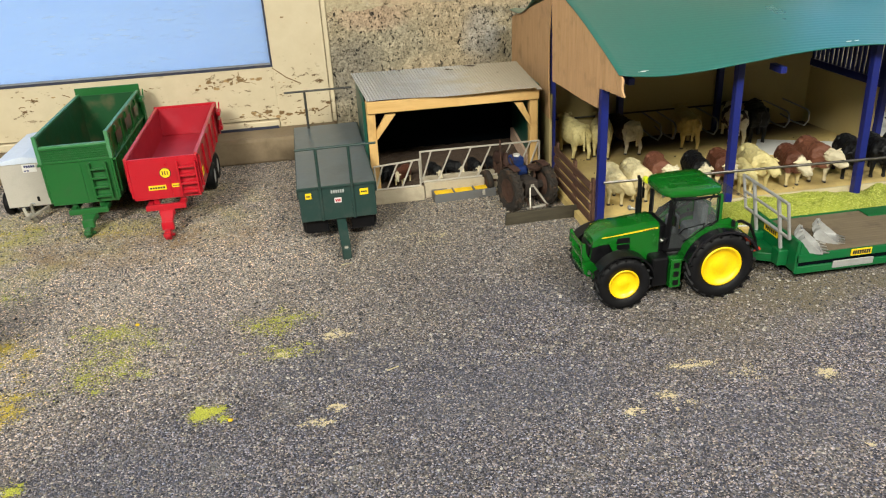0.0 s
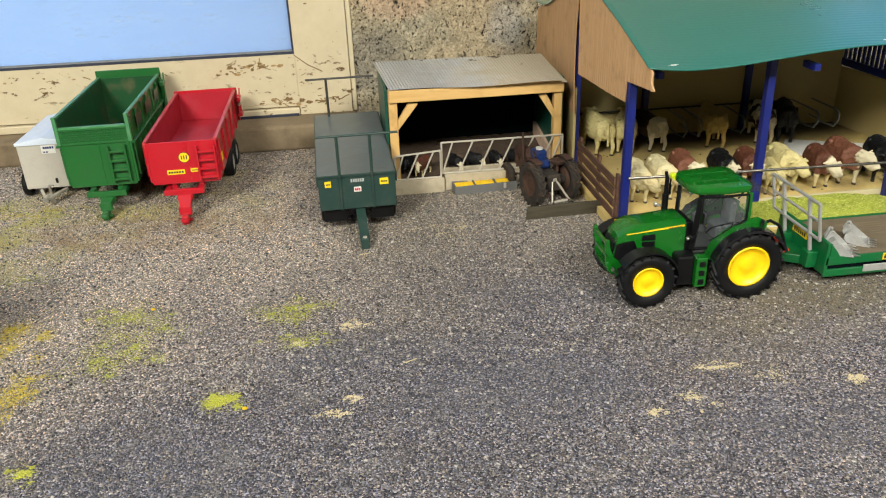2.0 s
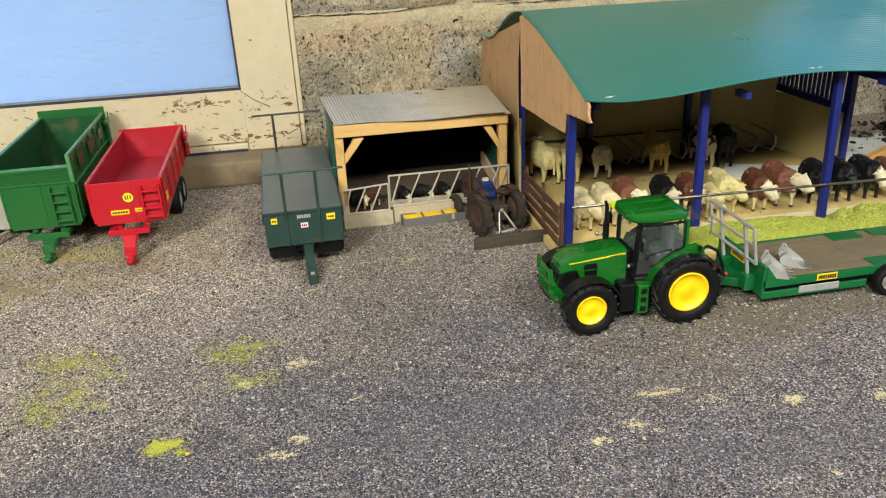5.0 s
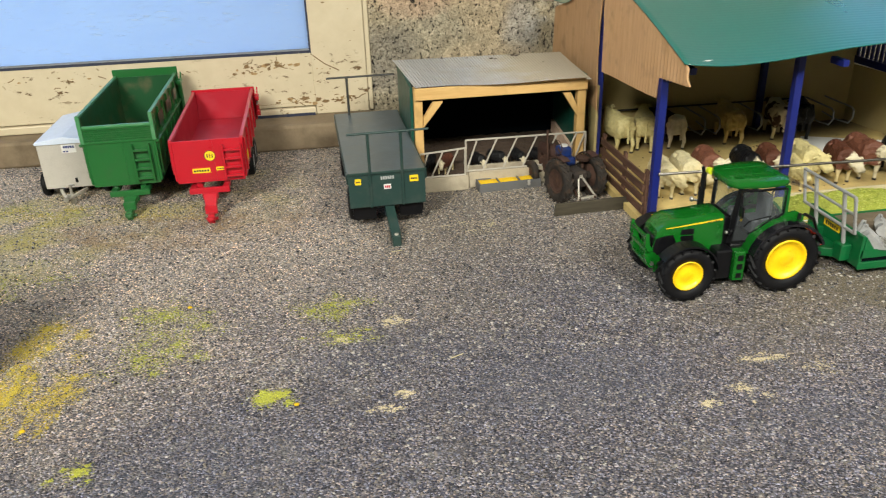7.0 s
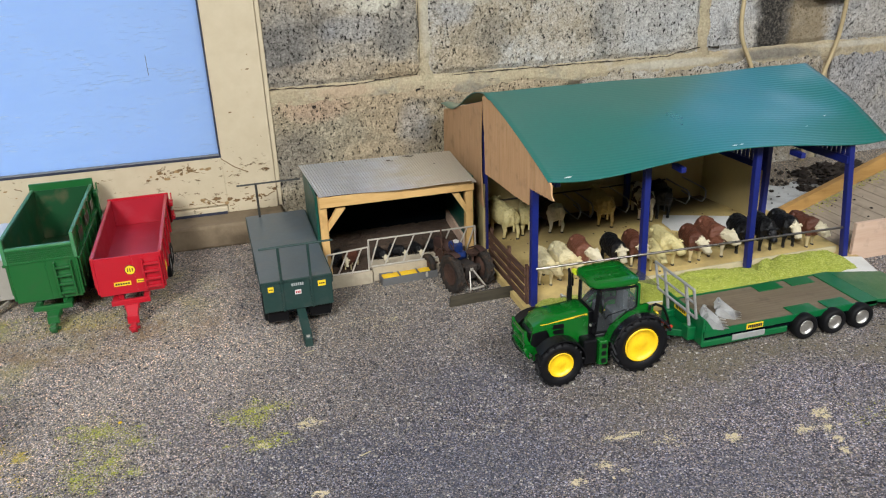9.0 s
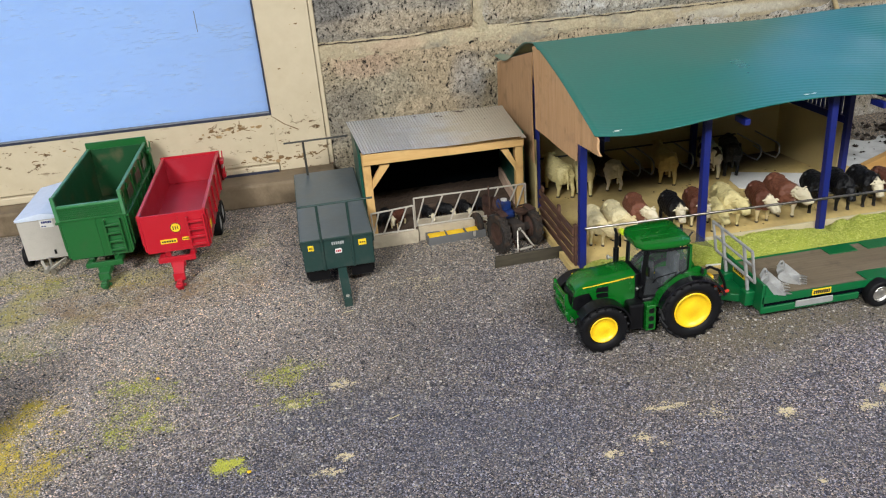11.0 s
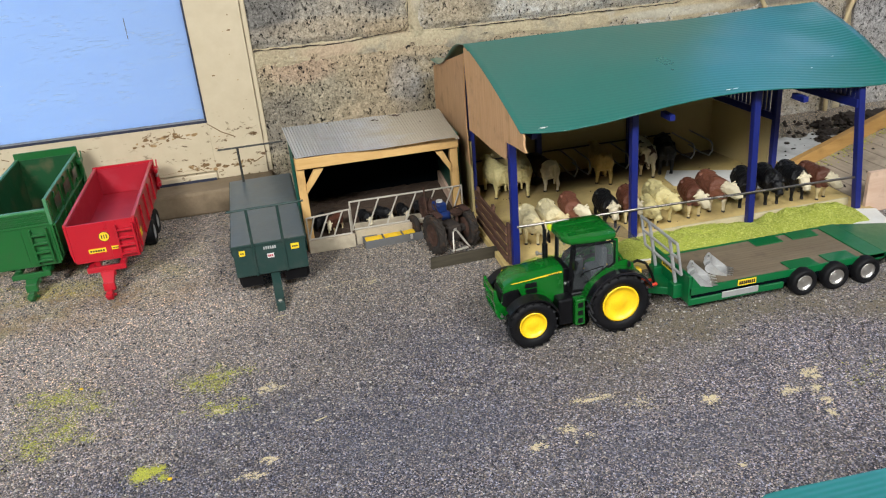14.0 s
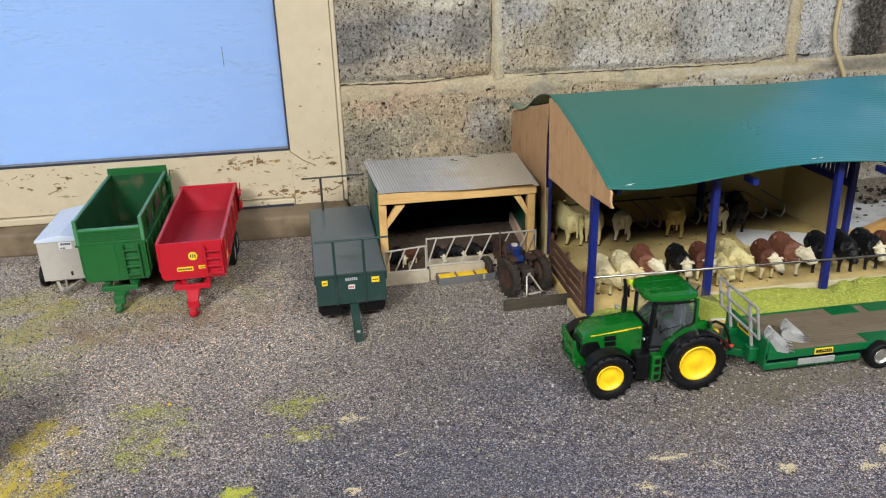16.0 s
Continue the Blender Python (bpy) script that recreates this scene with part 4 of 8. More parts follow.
def crack(x, z, length, slope, y, r, wob):
    """A thin ragged line of bare wood running along the rail."""
    pts_, k = [], max(3, int(length / 0.004))
    for i in range(k + 1):
        pts_.append((x + length * i / k, y, z + slope * length * i / k + wob * noise.noise(Vector((x * 90 + i * 0.7, z * 70, 2)))))
    part("paint_crack", pipe(pts_, r, 5), CRACK, window, "line of bare wood where the paint has split")


crack(-0.235, 0.0535, 0.170, 0.0, FRAME_Y + 0.0008, 0.0006, 0.0016)
crack(-0.210, 0.0490, 0.155, 0.01, FRAME_Y + 0.0008, 0.0007, 0.0016)
crack(-0.560, 0.0560, 0.26, 0.0, FRAME_Y + 0.0008, 0.0004, 0.0014)
crack(0.006, 0.052, 0.015, 0.3, FRAME_Y - 0.0002, 0.0006, 0.002)


def curls(x, z, w, h, count, seed):
    """A patch of curled paint flakes and bare streaks."""
    rnd = random.Random(seed)
    for _ in range(count):
        a, px, pz = rnd.uniform(-0.5, 0.5), x + rnd.gauss(0, w), z + rnd.gauss(0, h)
        pts_ = []
        for _i in range(rnd.randint(3, 7)):
            pts_.append((px, FRAME_Y + 0.0006 - (0.0008 if px > -0.046 else 0.0), pz))
            a += rnd.uniform(-0.9, 0.9)
            px += 0.0020 * math.cos(a)
            pz += 0.0011 * math.sin(a)
        part("paint_curl", pipe(pts_, rnd.uniform(0.0003, 0.0008), 5), CRACK, window)


def chips(x, z, w, h, count, size, seed):
    """Ragged flakes of paint gone, bare brown wood showing."""
    rnd = random.Random(seed)
    for _ in range(count):
        px, pz, r = x + rnd.gauss(0, w), z + rnd.gauss(0, h), size * rnd.uniform(0.35, 1.0)
        y = FRAME_Y + (-0.0002 if px > -0.046 else 0.0) - 0.0003 * rnd.random()
        k, st = 14, rnd.uniform(1.2, 2.8)
        bm = bmesh.new()
        rim = []
        for i in range(k):
            a = 2 * math.pi * i / k
            q = r * (0.65 + 0.55 * rnd.random())
            rim.append((px + q * st * math.cos(a), pz + q * math.sin(a)))
        prism(bm, rim, 1, y - 0.0002, y + 0.0006)
        part("paint_chip", bm, rnd.choice((CRACK, CRACK, BAREWOOD)), window)


BAREWOOD = paint("bare_tan_wood", (0.36, 0.24, 0.11), 0.9, dirt=(0.14, 0.08, 0.035), dirty=0.8, scale=260)
chips(-0.092, 0.1010, 0.013, 0.0030, 14, 0.0022, 11)
chips(-0.128, 0.0975, 0.010, 0.0035, 9, 0.0018, 12)
chips(-0.060, 0.0530, 0.016, 0.0030, 16, 0.0024, 13)
chips(-0.010, 0.0510, 0.012, 0.0035, 9, 0.0020, 14)
chips(-0.150, 0.0560, 0.040, 0.0015, 9, 0.0012, 15)
chips(-0.030, 0.0860, 0.014, 0.0100, 7, 0.0010, 16)
chips(-0.004, 0.19, 0.012, 0.05, 8, 0.0010, 17)
chips(-0.300, 0.1000, 0.060, 0.0040, 9, 0.0012, 18)
curls(-0.088, 0.1015, 0.012, 0.0030, 12, 1)
curls(-0.125, 0.0960, 0.010, 0.0040, 8, 2)
curls(-0.066, 0.0530, 0.013, 0.0035, 14, 3)
curls(-0.012, 0.0520, 0.014, 0.0040, 8, 4)
curls(-0.205, 0.1010, 0.010, 0.0022, 5, 5)
curls(-0.340, 0.0980, 0.030, 0.0050, 9, 6)
curls(-0.480, 0.0990, 0.040, 0.0060, 9, 7)
part("glazing_bead", box(-1.25, -0.0485, FRAME_Y + 0.0002, FRAME_Y + 0.012, 0.1186, 0.1204, bev=0), M_RUBBERGREY, window, "grey sealing strip")
part("head_rail", box(-1.25, -0.0465, FRAME_Y + 0.001, WALL_Y + 0.08, 1.2, 1.25, bev=0.002), M_CREAM, window)
part("window_frame", box(-1.32, -1.2505, FRAME_Y, WALL_Y + 0.08, 0.034, 1.25, bev=0.002), M_CREAM, window)

# added out of view: sky through it gives the barn roof a blue sheen
sheen_win = thing("sheen_window", pose(0, 0, 0), "added unseen window, clear glass, giving the barn roof its sheen", "window", kind="structure")
part("pane", box(0.792, 1.748, WALL_Y + 0.014, WALL_Y + 0.0155, 0.422, 1.498, bev=0), M_HAZEGLASS, sheen_win)

# grey upright bracket standing on the ledge
br = thing("metal_bracket", pose(-0.535, 1.06, 0.034), "grey metal strip leaning on the window sill", "bracket")
bm = bmesh.new()
beam(bm, (0.004, 0, 0.002), (-0.030, 0.010, 0.16), 0.004, 0.013)
part("strip", bm, M_RUBBERGREY, br)
part("foot", box(-0.012, 0.014, -0.010, 0.010, 0.0, 0.004), M_RUBBERGREY, br)
part("wire", pipe([(0.0, -0.004, 0.004), (-0.02, -0.006, 0.003), (-0.06, -0.004, 0.012)], 0.0012), M_BLACK, br)

# wall lamp and its cables
lamp = thing("wall_lamp", pose(0.935, WALL_Y - 0.001, 0.345), "dark-rimmed bulkhead lamp fixed on the block wall", "lamp")
bm = bmesh.new()
prism(bm, [(-0.062, -0.040), (-0.040, -0.064), (0.040, -0.064), (0.062, -0.040), (0.062, 0.060), (-0.062, 0.060)], 1, -0.040, 0.0, bev=0.004)
part("housing", bm, M_BLACK, lamp, "dark housing")
bm = bmesh.new()
prism(bm, [(-0.052, -0.036), (-0.036, -0.052), (0.036, -0.052), (0.052, -0.036), (0.052, 0.052), (-0.052, 0.052)], 1, -0.052, -0.0405, bev=0.004)
part("cover", bm, M_COVER, lamp, "milky cover")
part("base_clip", box(-0.016, 0.02, -0.030, -0.012, -0.0665, -0.0642, bev=0.0004), M_WHITE, lamp, "white clip under the housing")
for pts in ([(0.79, WALL_Y - 0.006, 0.36), (0.778, WALL_Y - 0.006, 0.278), (0.780, WALL_Y - 0.007, 0.226), (0.806, WALL_Y - 0.008, 0.168), (0.82, WALL_Y - 0.012, 0.10), (0.82, WALL_Y - 0.012, 0.001)],
            [(0.962, WALL_Y - 0.020, 0.290), (0.968, WALL_Y - 0.010, 0.232), (0.967, WALL_Y - 0.007, 0.205), (0.948, WALL_Y - 0.008, 0.147), (0.93, WALL_Y - 0.010, 0.08), (0.93, WALL_Y - 0.010, 0.001)]):
    cu = bpy.data.curves.new("cable", "CURVE")
    cu.dimensions, cu.bevel_depth, cu.bevel_resolution = "3D", 0.0035, 2
    sp = cu.splines.new("BEZIER")
    sp.bezier_points.add(len(pts) - 1)
    for b, p in zip(sp.bezier_points, pts):
        b.co, b.handle_left_type, b.handle_right_type = p, "AUTO", "AUTO"
    cu.materials.append(M_CABLE)
    tagged(new("cable", cu), "ivory electric cable hanging down the block wall", "cable", group="cables")


# ---- the trailers by the window ----
def bars(bm, x0, x1, y, z0, z1, count=5, t=0.0003):
    """Unreadable print: short plain bars side by side on a face towards -y."""
    w = (x1 - x0) / count
    for i in range(count):
        bx(bm, x0 + w * (i + 0.12), x0 + w * (i + 0.85), y - t, y, z0, z1, bev=0)
    return bm


def ladder(parent, x0, x1, y, z0, z1, mat, rungs=4):
    """A small ladder standing a little off the board."""
    bm = bmesh.new()
    for x in (x0, x1):
        bx(bm, x - 0.0010, x + 0.0010, y - 0.0050, y, z0, z1, bev=0.0003)
    ld = part("ladder", bm, mat, parent)
    for i in range(rungs):
        z = z0 + (z1 - z0) * (i + 0.25) / rungs
        part("rung", box(x0 + 0.0010, x1 - 0.0010, y - 0.0052, y - 0.0012, z, z + 0.0022, bev=0.0003), mat, ld)
    return ld


def drawbar(parent, x, y_tip, y_body, z_body, mat):
    """Cross member, tapering pole and hitch ring, reaching down to the ground."""
    bm = bmesh.new()
    bx(bm, x - 0.0205, x + 0.0205, y_body - 0.017, y_body - 0.0125, z_body - 0.0125, z_body - 0.0065, bev=0.0006)
    for s in (-1, 1):
        bx(bm, x + s * 0.0165 - 0.003, x + s * 0.0165 + 0.003, y_body - 0.0126, y_body + 0.004, z_body - 0.0115, z_body - 0.0065, bev=0.0004)
    bx(bm, x - 0.0080, x + 0.0080, y_body - 0.0168, y_body - 0.0110, z_body - 0.0190, z_body - 0.0120, bev=0.0006)
    part("cross_member", bm, mat, parent)
    ya, yb, za, zb = y_body - 0.0165, y_tip + 0.006, z_body - 0.0185, 0.0095
    bm = bmesh.new()
    prism(bm, [(x - 0.0072, ya), (x + 0.0072, ya), (x + 0.0050, yb), (x - 0.0050, yb)], 2, 0.0, 0.0065, bev=0.0008)
    for v in bm.verts:
        v.co.z += zb + (za - zb) * (v.co.y - yb) / (ya - yb)
    bx(bm, x - 0.0062, x + 0.0062, yb - 0.001, yb + 0.0045, 0.0075, 0.0168, bev=0.0007)
    bx(bm, x - 0.0032, x + 0.0032, y_tip - 0.003, y_tip + 0.008, 0.0, 0.0095, bev=0.0007)
    pole = part("pole", bm, mat, parent)
    bm = bmesh.new()
    lathe(bm, [(0.0038, -0.002), (0.0044, 0.0), (0.0038, 0.002)], (0, 0, 0), 14)
    bmesh.ops.rotate(bm, verts=bm.verts, matrix=Matrix.Rotation(radians(90), 3, "X"))
    bmesh.ops.translate(bm, verts=bm.verts, vec=(x, y_tip - 0.004, 0.006))
    part("hitch_ring", bm, mat, pole)
    rod(bm := bmesh.new(), (x + 0.006, y_tip + 0.004, 0.003), (x - 0.006, y_tip + 0.004, 0.003), 0.0018, 8)
    part("hitch_pin", bm, mat, pole)


def tipper(name, m, w, length, z0, zf, zs, mat, mat_in, label, mesh_top, tip):
    """Open-topped tipping trailer; local origin on the ground under the middle of its front face, back along +y."""
    t = thing(name, m, label, "trailer", group="trailers by the window")
    h, th = w / 2, 0.0022
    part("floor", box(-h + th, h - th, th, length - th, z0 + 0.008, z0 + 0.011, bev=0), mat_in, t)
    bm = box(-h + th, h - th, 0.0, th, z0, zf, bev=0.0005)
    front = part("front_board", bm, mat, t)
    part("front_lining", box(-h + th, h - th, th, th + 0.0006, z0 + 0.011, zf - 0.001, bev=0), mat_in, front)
    for s in (-1, 1):
        bm = bmesh.new()
        xo, xi = s * h, s * (h - th)
        prism(bm, [(0.0, z0 + 0.003), (length, z0 + 0.008), (length, zs), (0.0, zs)], 0, min(xo, xi), max(xo, xi), bev=0.0004)
        side = part("side_board", bm, mat, t)
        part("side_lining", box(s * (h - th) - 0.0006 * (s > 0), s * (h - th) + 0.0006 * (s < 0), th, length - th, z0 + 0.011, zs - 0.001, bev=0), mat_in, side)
        nrib = 7 if mesh_top else 6
        for i in range(nrib):
            y = 0.006 + (length - 0.012) * i / (nrib - 1)
            part("rib", box(s * h - (0 if s > 0 else 0.0022), s * h + (0.0022 if s > 0 else 0), y - 0.0015, y + 0.0015, z0 + 0.009, zs - 0.002, bev=0.0003), mat, side)
        bm = box(min(s * h + s * 0.001, s * (h - th) - s * 0.0006), max(s * h + s * 0.001, s * (h - th) - s * 0.0006), 0.0, length, zs - 0.0005, zs + 0.0018, bev=0.0005)
        part("top_rail", bm, M_GREENEDGE if mesh_top else M_REDEDGE, side, "top edge with its highlight put into a paler colour")
    gate = part("tailgate", box(-h - 0.002, h + 0.002, length, length + 0.003, z0 + 0.006, zs + (0.009 if mesh_top else 0.003), bev=0.0006), mat, t)
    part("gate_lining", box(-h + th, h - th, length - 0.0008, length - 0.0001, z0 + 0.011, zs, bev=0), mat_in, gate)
    bm = bmesh.new()
    bx(bm, h + 0.0025, h + 0.0065, length - 0.012, length - 0.006, z0 + 0.02, zs - 0.004, bev=0.0005)
    bx(bm, h + 0.0025, h + 0.0075, length - 0.020, length - 0.004, zs - 0.010, zs - 0.005, bev=0.0005)
    bx(bm, h + 0.0025, h + 0.0075, length - 0.018, length - 0.006, z0 + 0.016, z0 + 0.021, bev=0.0005)
    part("gate_arm", bm, mat, gate)
    part("gate_strut", rod(bmesh.new(), (h + 0.0055, length + 0.0015, zs + 0.002), (h + 0.0055, length - 0.028, z0 + 0.022), 0.0009, 6), mat, gate)
    part("gate_ram", rod(bmesh.new(), (h + 0.0055, length - 0.004, z0 + 0.034), (h + 0.0055, length - 0.022, z0 + 0.032), 0.0016, 8), M_CHROME, gate, "bright metal ram")
    # chassis
    bm = bmesh.new()
    for x in (-0.014, 0.014):
        bx(bm, x - 0.003, x + 0.003, 0.004, length - 0.01, z0 - 0.008, z0 + 0.0075, bev=0.0005)
    part("chassis", bm, mat, t)
    drawbar(t, 0.0 + tip[0], tip[1], 0.008, z0 + 0.003, mat)
    return t, front


def xwheel(parent, c, r, w, out, rim_mat, **k):
    """A wheel with its axle along x."""
    wh = wheel(parent, (0, 0, 0), r, w, out, rim_mat, **k)
    wh.matrix_basis = Matrix.Translation(c) @ Matrix.Rotation(radians(-90), 4, "Z")
    return wh


def tip_wheels(t, h, ys, r=0.0165, w=0.013):
    for y in ys:
        for s in (-1, 1):
            xwheel(t, (s * (h - 0.008), y, r), r, w, s, M_SILVER, rim=0.55)
        rod(bm := bmesh.new(), (-h + 0.01, y, r), (h - 0.01, y, r), 0.0022)
        part("axle", bm, M_BLACK, t)


red, face = tipper("tipping_trailer", pose(-0.158, 0.836, 0, 0, 0, 0.5), 0.073, 0.205, 0.036, 0.0815, 0.0815, M_RED, M_RED_IN,
                   "glossy red open tipping trailer parked by the window", False, (-0.003, -0.025))
tip_wheels(red, 0.0365, (0.118, 0.156))
ladder(red, 0.0155, 0.0335, 0.0, 0.039, 0.076, M_RED)
bm = box(0.0045, 0.0055, -0.0006, 0.0, 0.037, 0.080, bev=0)
part("seam", bm, M_RED, face)
for x0, x1, z0, z1 in ((-0.0180, 0.0, 0.0465, 0.0515), (0.006, 0.0165, 0.0480, 0.0520)):
    pl_ = part("label_plate", box(x0, x1, -0.0005, 0.0, z0, z1, bev=0), M_YELLOW, face, "yellow maker's label")
    part("print", bars(bmesh.new(), x0 + 0.001, x1 - 0.001, -0.0006, z0 + 0.0015, z1 - 0.0015, 6), M_INK, pl_)
bm = bmesh.new()
rod(bm, (0.0015, 0.0, 0.0645), (0.0015, -0.0008, 0.0645), 0.0052, 24)
bd = part("badge", bm, M_YELLOW, face, "round yellow badge")
bm = bmesh.new()
for x0, x1 in ((-0.0015, -0.0005), (0.0010, 0.0020), (0.0035, 0.0045)):
    bx(bm, x0, x1, -0.0013, -0.0009, 0.0625, 0.0668, bev=0)
part("badge_mark", bm, M_INK, bd)
part("side_label", box(0.0390, 0.0393, 0.004, 0.014, 0.0560, 0.0650, bev=0), M_YELLOW, red, "yellow label on the red side")
rod(bm := bmesh.new(), (0.0015, -0.0002, 0.0645), (0.0015, -0.0006, 0.0645), 0.0058, 24)
part("badge_ring", bm, M_INK, bd)

grn, face = tipper("silage_trailer", pose(-0.2500, 0.866, 0, 0, 0, 0.3), 0.073, 0.183, 0.029, 0.0925, 0.105, M_GREEN, M_GREEN_IN,
                   "tall green silage trailer with a mesh top on its front board", True, (0.002, -0.026))
tip_wheels(grn, 0.0365, (0.095, 0.133))
ladder(grn, 0.012, 0.029, 0.0, 0.033, 0.074, M_GREEN)
bm = bmesh.new()
for i in range(40):
    x = -0.034 + 0.068 * i / 39
    bx(bm, x - 0.0003, x + 0.0003, -0.0006, 0.0, 0.0785, 0.0905, bev=0)
for j in range(6):
    z = 0.0785 + 0.012 * j / 5
    bx(bm, -0.034, 0.034, -0.0008, 0.0, z - 0.0003, z + 0.0003, bev=0)
part("mesh_panel", bm, M_GREEN, face, "green wire mesh strip")
for z in (0.0765, 0.0915):
    part("band", box(-0.036, 0.036, -0.0012, 0.0, z, z + 0.0022, bev=0.0003), M_GREEN, face)
part("seam", box(0.002, 0.0028, -0.0006, 0.0, 0.030, 0.076, bev=0), M_GREEN, face)
part("front_lip", box(-0.034, 0.034, -0.0008, 0.004, 0.0930, 0.0955, bev=0.0004), M_GREENEDGE, face, "green top rail with its highlight put into the colour")
for s in (-1, 1):
    part("side_ledge", box(min(s * 0.0366, s * 0.0402), max(s * 0.0366, s * 0.0402), 0.0, 0.180, 0.0740, 0.0768, bev=0.0005), M_GREEN, grn, "green ledge along the side")
    part("corner_post", box(min(s * 0.0340, s * 0.0380), max(s * 0.0340, s * 0.0380), -0.0014, 0.0030, 0.0770, 0.1072, bev=0.0004), M_GREENEDGE, grn, "pale-edged corner post")
for y, w in ((0.040, 0.026), (0.092, 0.030), (0.140, 0.020)):
    part("sticker", box(0.0388, 0.0391, y - w / 2, y + w / 2, 0.0845, 0.0975, bev=0), M_STICKER, grn, "dull sticker on the green side")
# floor dust in the green trailer
part("dust", box(-0.028, 0.020, 0.01, 0.12, 0.0402, 0.0406, bev=0), paint("dry_dust", (0.20, 0.17, 0.08), 0.95, dirt=(0.08, 0.11, 0.04), dirty=0.9, scale=70), grn, "dry brown dust on the trailer floor")

# small white-lidded box trailer
bt = thing("box_trailer", pose(-0.3235, 0.921, 0), "small pale grey box trailer with a white lid", "trailer", group="trailers by the window")
part("body", box(-0.029, 0.029, 0.0, 0.112, 0.012, 0.064, bev=0.001, seg=2), M_BOXGREY, bt)
bm = bmesh.new()
prism(bm, [(-0.030, 0.0635), (0.030, 0.0635), (0.030, 0.0665), (0.0, 0.0715), (-0.030, 0.0665)], 1, -0.0015, 0.1135, bev=0.0005)
part("lid", bm, M_LID, bt, "white lid")
pl_ = part("label_plate", box(-0.003, 0.012, -0.0004, 0.0, 0.0530, 0.0625, bev=0), M_WHITE, bt)
part("print", bars(bmesh.new(), -0.001, 0.011, -0.0006, 0.0585, 0.0610, 5), M_INKBLUE, pl_)
part("print", bars(bmesh.new(), -0.002, 0.004, -0.0006, 0.0540, 0.0555, 2), M_INKBLUE, pl_)
part("latch", box(0.004, 0.0065, -0.0012, 0.0, 0.018, 0.0235, bev=0.0003), M_BLACK, bt)
bm = bmesh.new()
beam(bm, (-0.014, 0.0, 0.010), (0.0, -0.030, 0.009), 0.0028, 0.0028)
beam(bm, (0.014, 0.0, 0.010), (0.0, -0.030, 0.009), 0.0028, 0.0028)
part("a_frame", bm, M_GALV, bt)
bm = bmesh.new()
rod(bm, (0.0, -0.034, 0.010), (0.0, -0.022, 0.010), 0.0028, 10)
rod(bm, (0.003, -0.020, 0.0), (0.003, -0.020, 0.022), 0.0016, 8)
rod(bm, (0.003, -0.020, 0.022), (0.008, -0.022, 0.0225), 0.001, 6)
lathe(bm, [(0.0032, -0.001), (0.0032, 0.001)], (0.003, -0.020, 0.0032), 12)
part("jockey_wheel", bm, M_CHROME, bt, "bright metal jockey wheel and coupling")
for s in (-1, 1):
    xwheel(bt, (s * 0.0325, 0.016, 0.0140), 0.0140, 0.0065, s, M_SILVER, rim=0.5)

# flat trailer in bottle green
fl = thing("flat_trailer", pose(0.019, 0.755, 0, 0, 0, 1.2), "dark bottle-green flat trailer with a grey deck and rail hoops", "trailer")
part("deck", box(-0.0385, 0.0380, 0.0015, 0.220, 0.0555, 0.0605, bev=0.0006), M_DECKGREY, fl, "slate grey deck")
for s in (-1, 1):
    xr = s * 0.0386
    part("side_rave", box(xr - 0.0008, xr + 0.0008, 0.0015, 0.220, 0.050, 0.0598, bev=0.0003), M_FLATGREEN, fl)
hb = part("headboard", box(-0.0380, 0.0375, -0.001, 0.0012, 0.0255, 0.0615, bev=0.0006), M_FLATGREEN, fl)
bm = bmesh.new()
for x in (-0.0165, 0.0150):
    bx(bm, x - 0.0012, x + 0.0012, -0.0026, -0.0012, 0.0255, 0.0615, bev=0.0003)
bx(bm, -0.0384, 0.0379, -0.0026, -0.0012, 0.0598, 0.0622, bev=0.0003)
part("stiffener", bm, M_FLATGREEN, hb)
for x0, x1, z0, z1 in ((-0.0315, -0.0255, 0.0500, 0.0560), (0.0220, 0.0305, 0.0490, 0.0555)):
    pl_ = part("label_plate", box(x0, x1, -0.0016, -0.0011, z0, z1, bev=0), M_YELLOW, hb, "small yellow warning label")
    part("print", bars(bmesh.new(), x0 + 0.001, x1 - 0.001, -0.0017, (z0 + z1) / 2 - 0.0008, (z0 + z1) / 2 + 0.0008, 3), M_INK, pl_)
pl_ = part("label_plate", box(-0.0035, 0.0035, -0.0016, -0.0011, 0.0435, 0.0485, bev=0), M_WHITE, hb, "white label with red print")
part("print", bars(bmesh.new(), -0.0028, 0.0028, -0.0017, 0.0448, 0.0472, 3), M_RED, pl_)
part("maker_print", bars(bmesh.new(), -0.0065, 0.0070, -0.0011, 0.0535, 0.0568, 6), M_PALEPRINT, hb, "faint grey maker's lettering")


M_DULLRAIL = paint("dull_dark_rail", (0.030, 0.031, 0.027), 0.5)


def hoop(parent, y, z0, z1, xa, xb, ups, mat=M_FLATGREEN):
    bm = pipe([(xa, y, z1), (xb, y, z1)], 0.0012)
    for x in ups:
        rod(bm, (x, y, z0), (x, y, z1), 0.0015)
    return part("rail_hoop", bm, mat, parent, "thin dark green rail hoop")


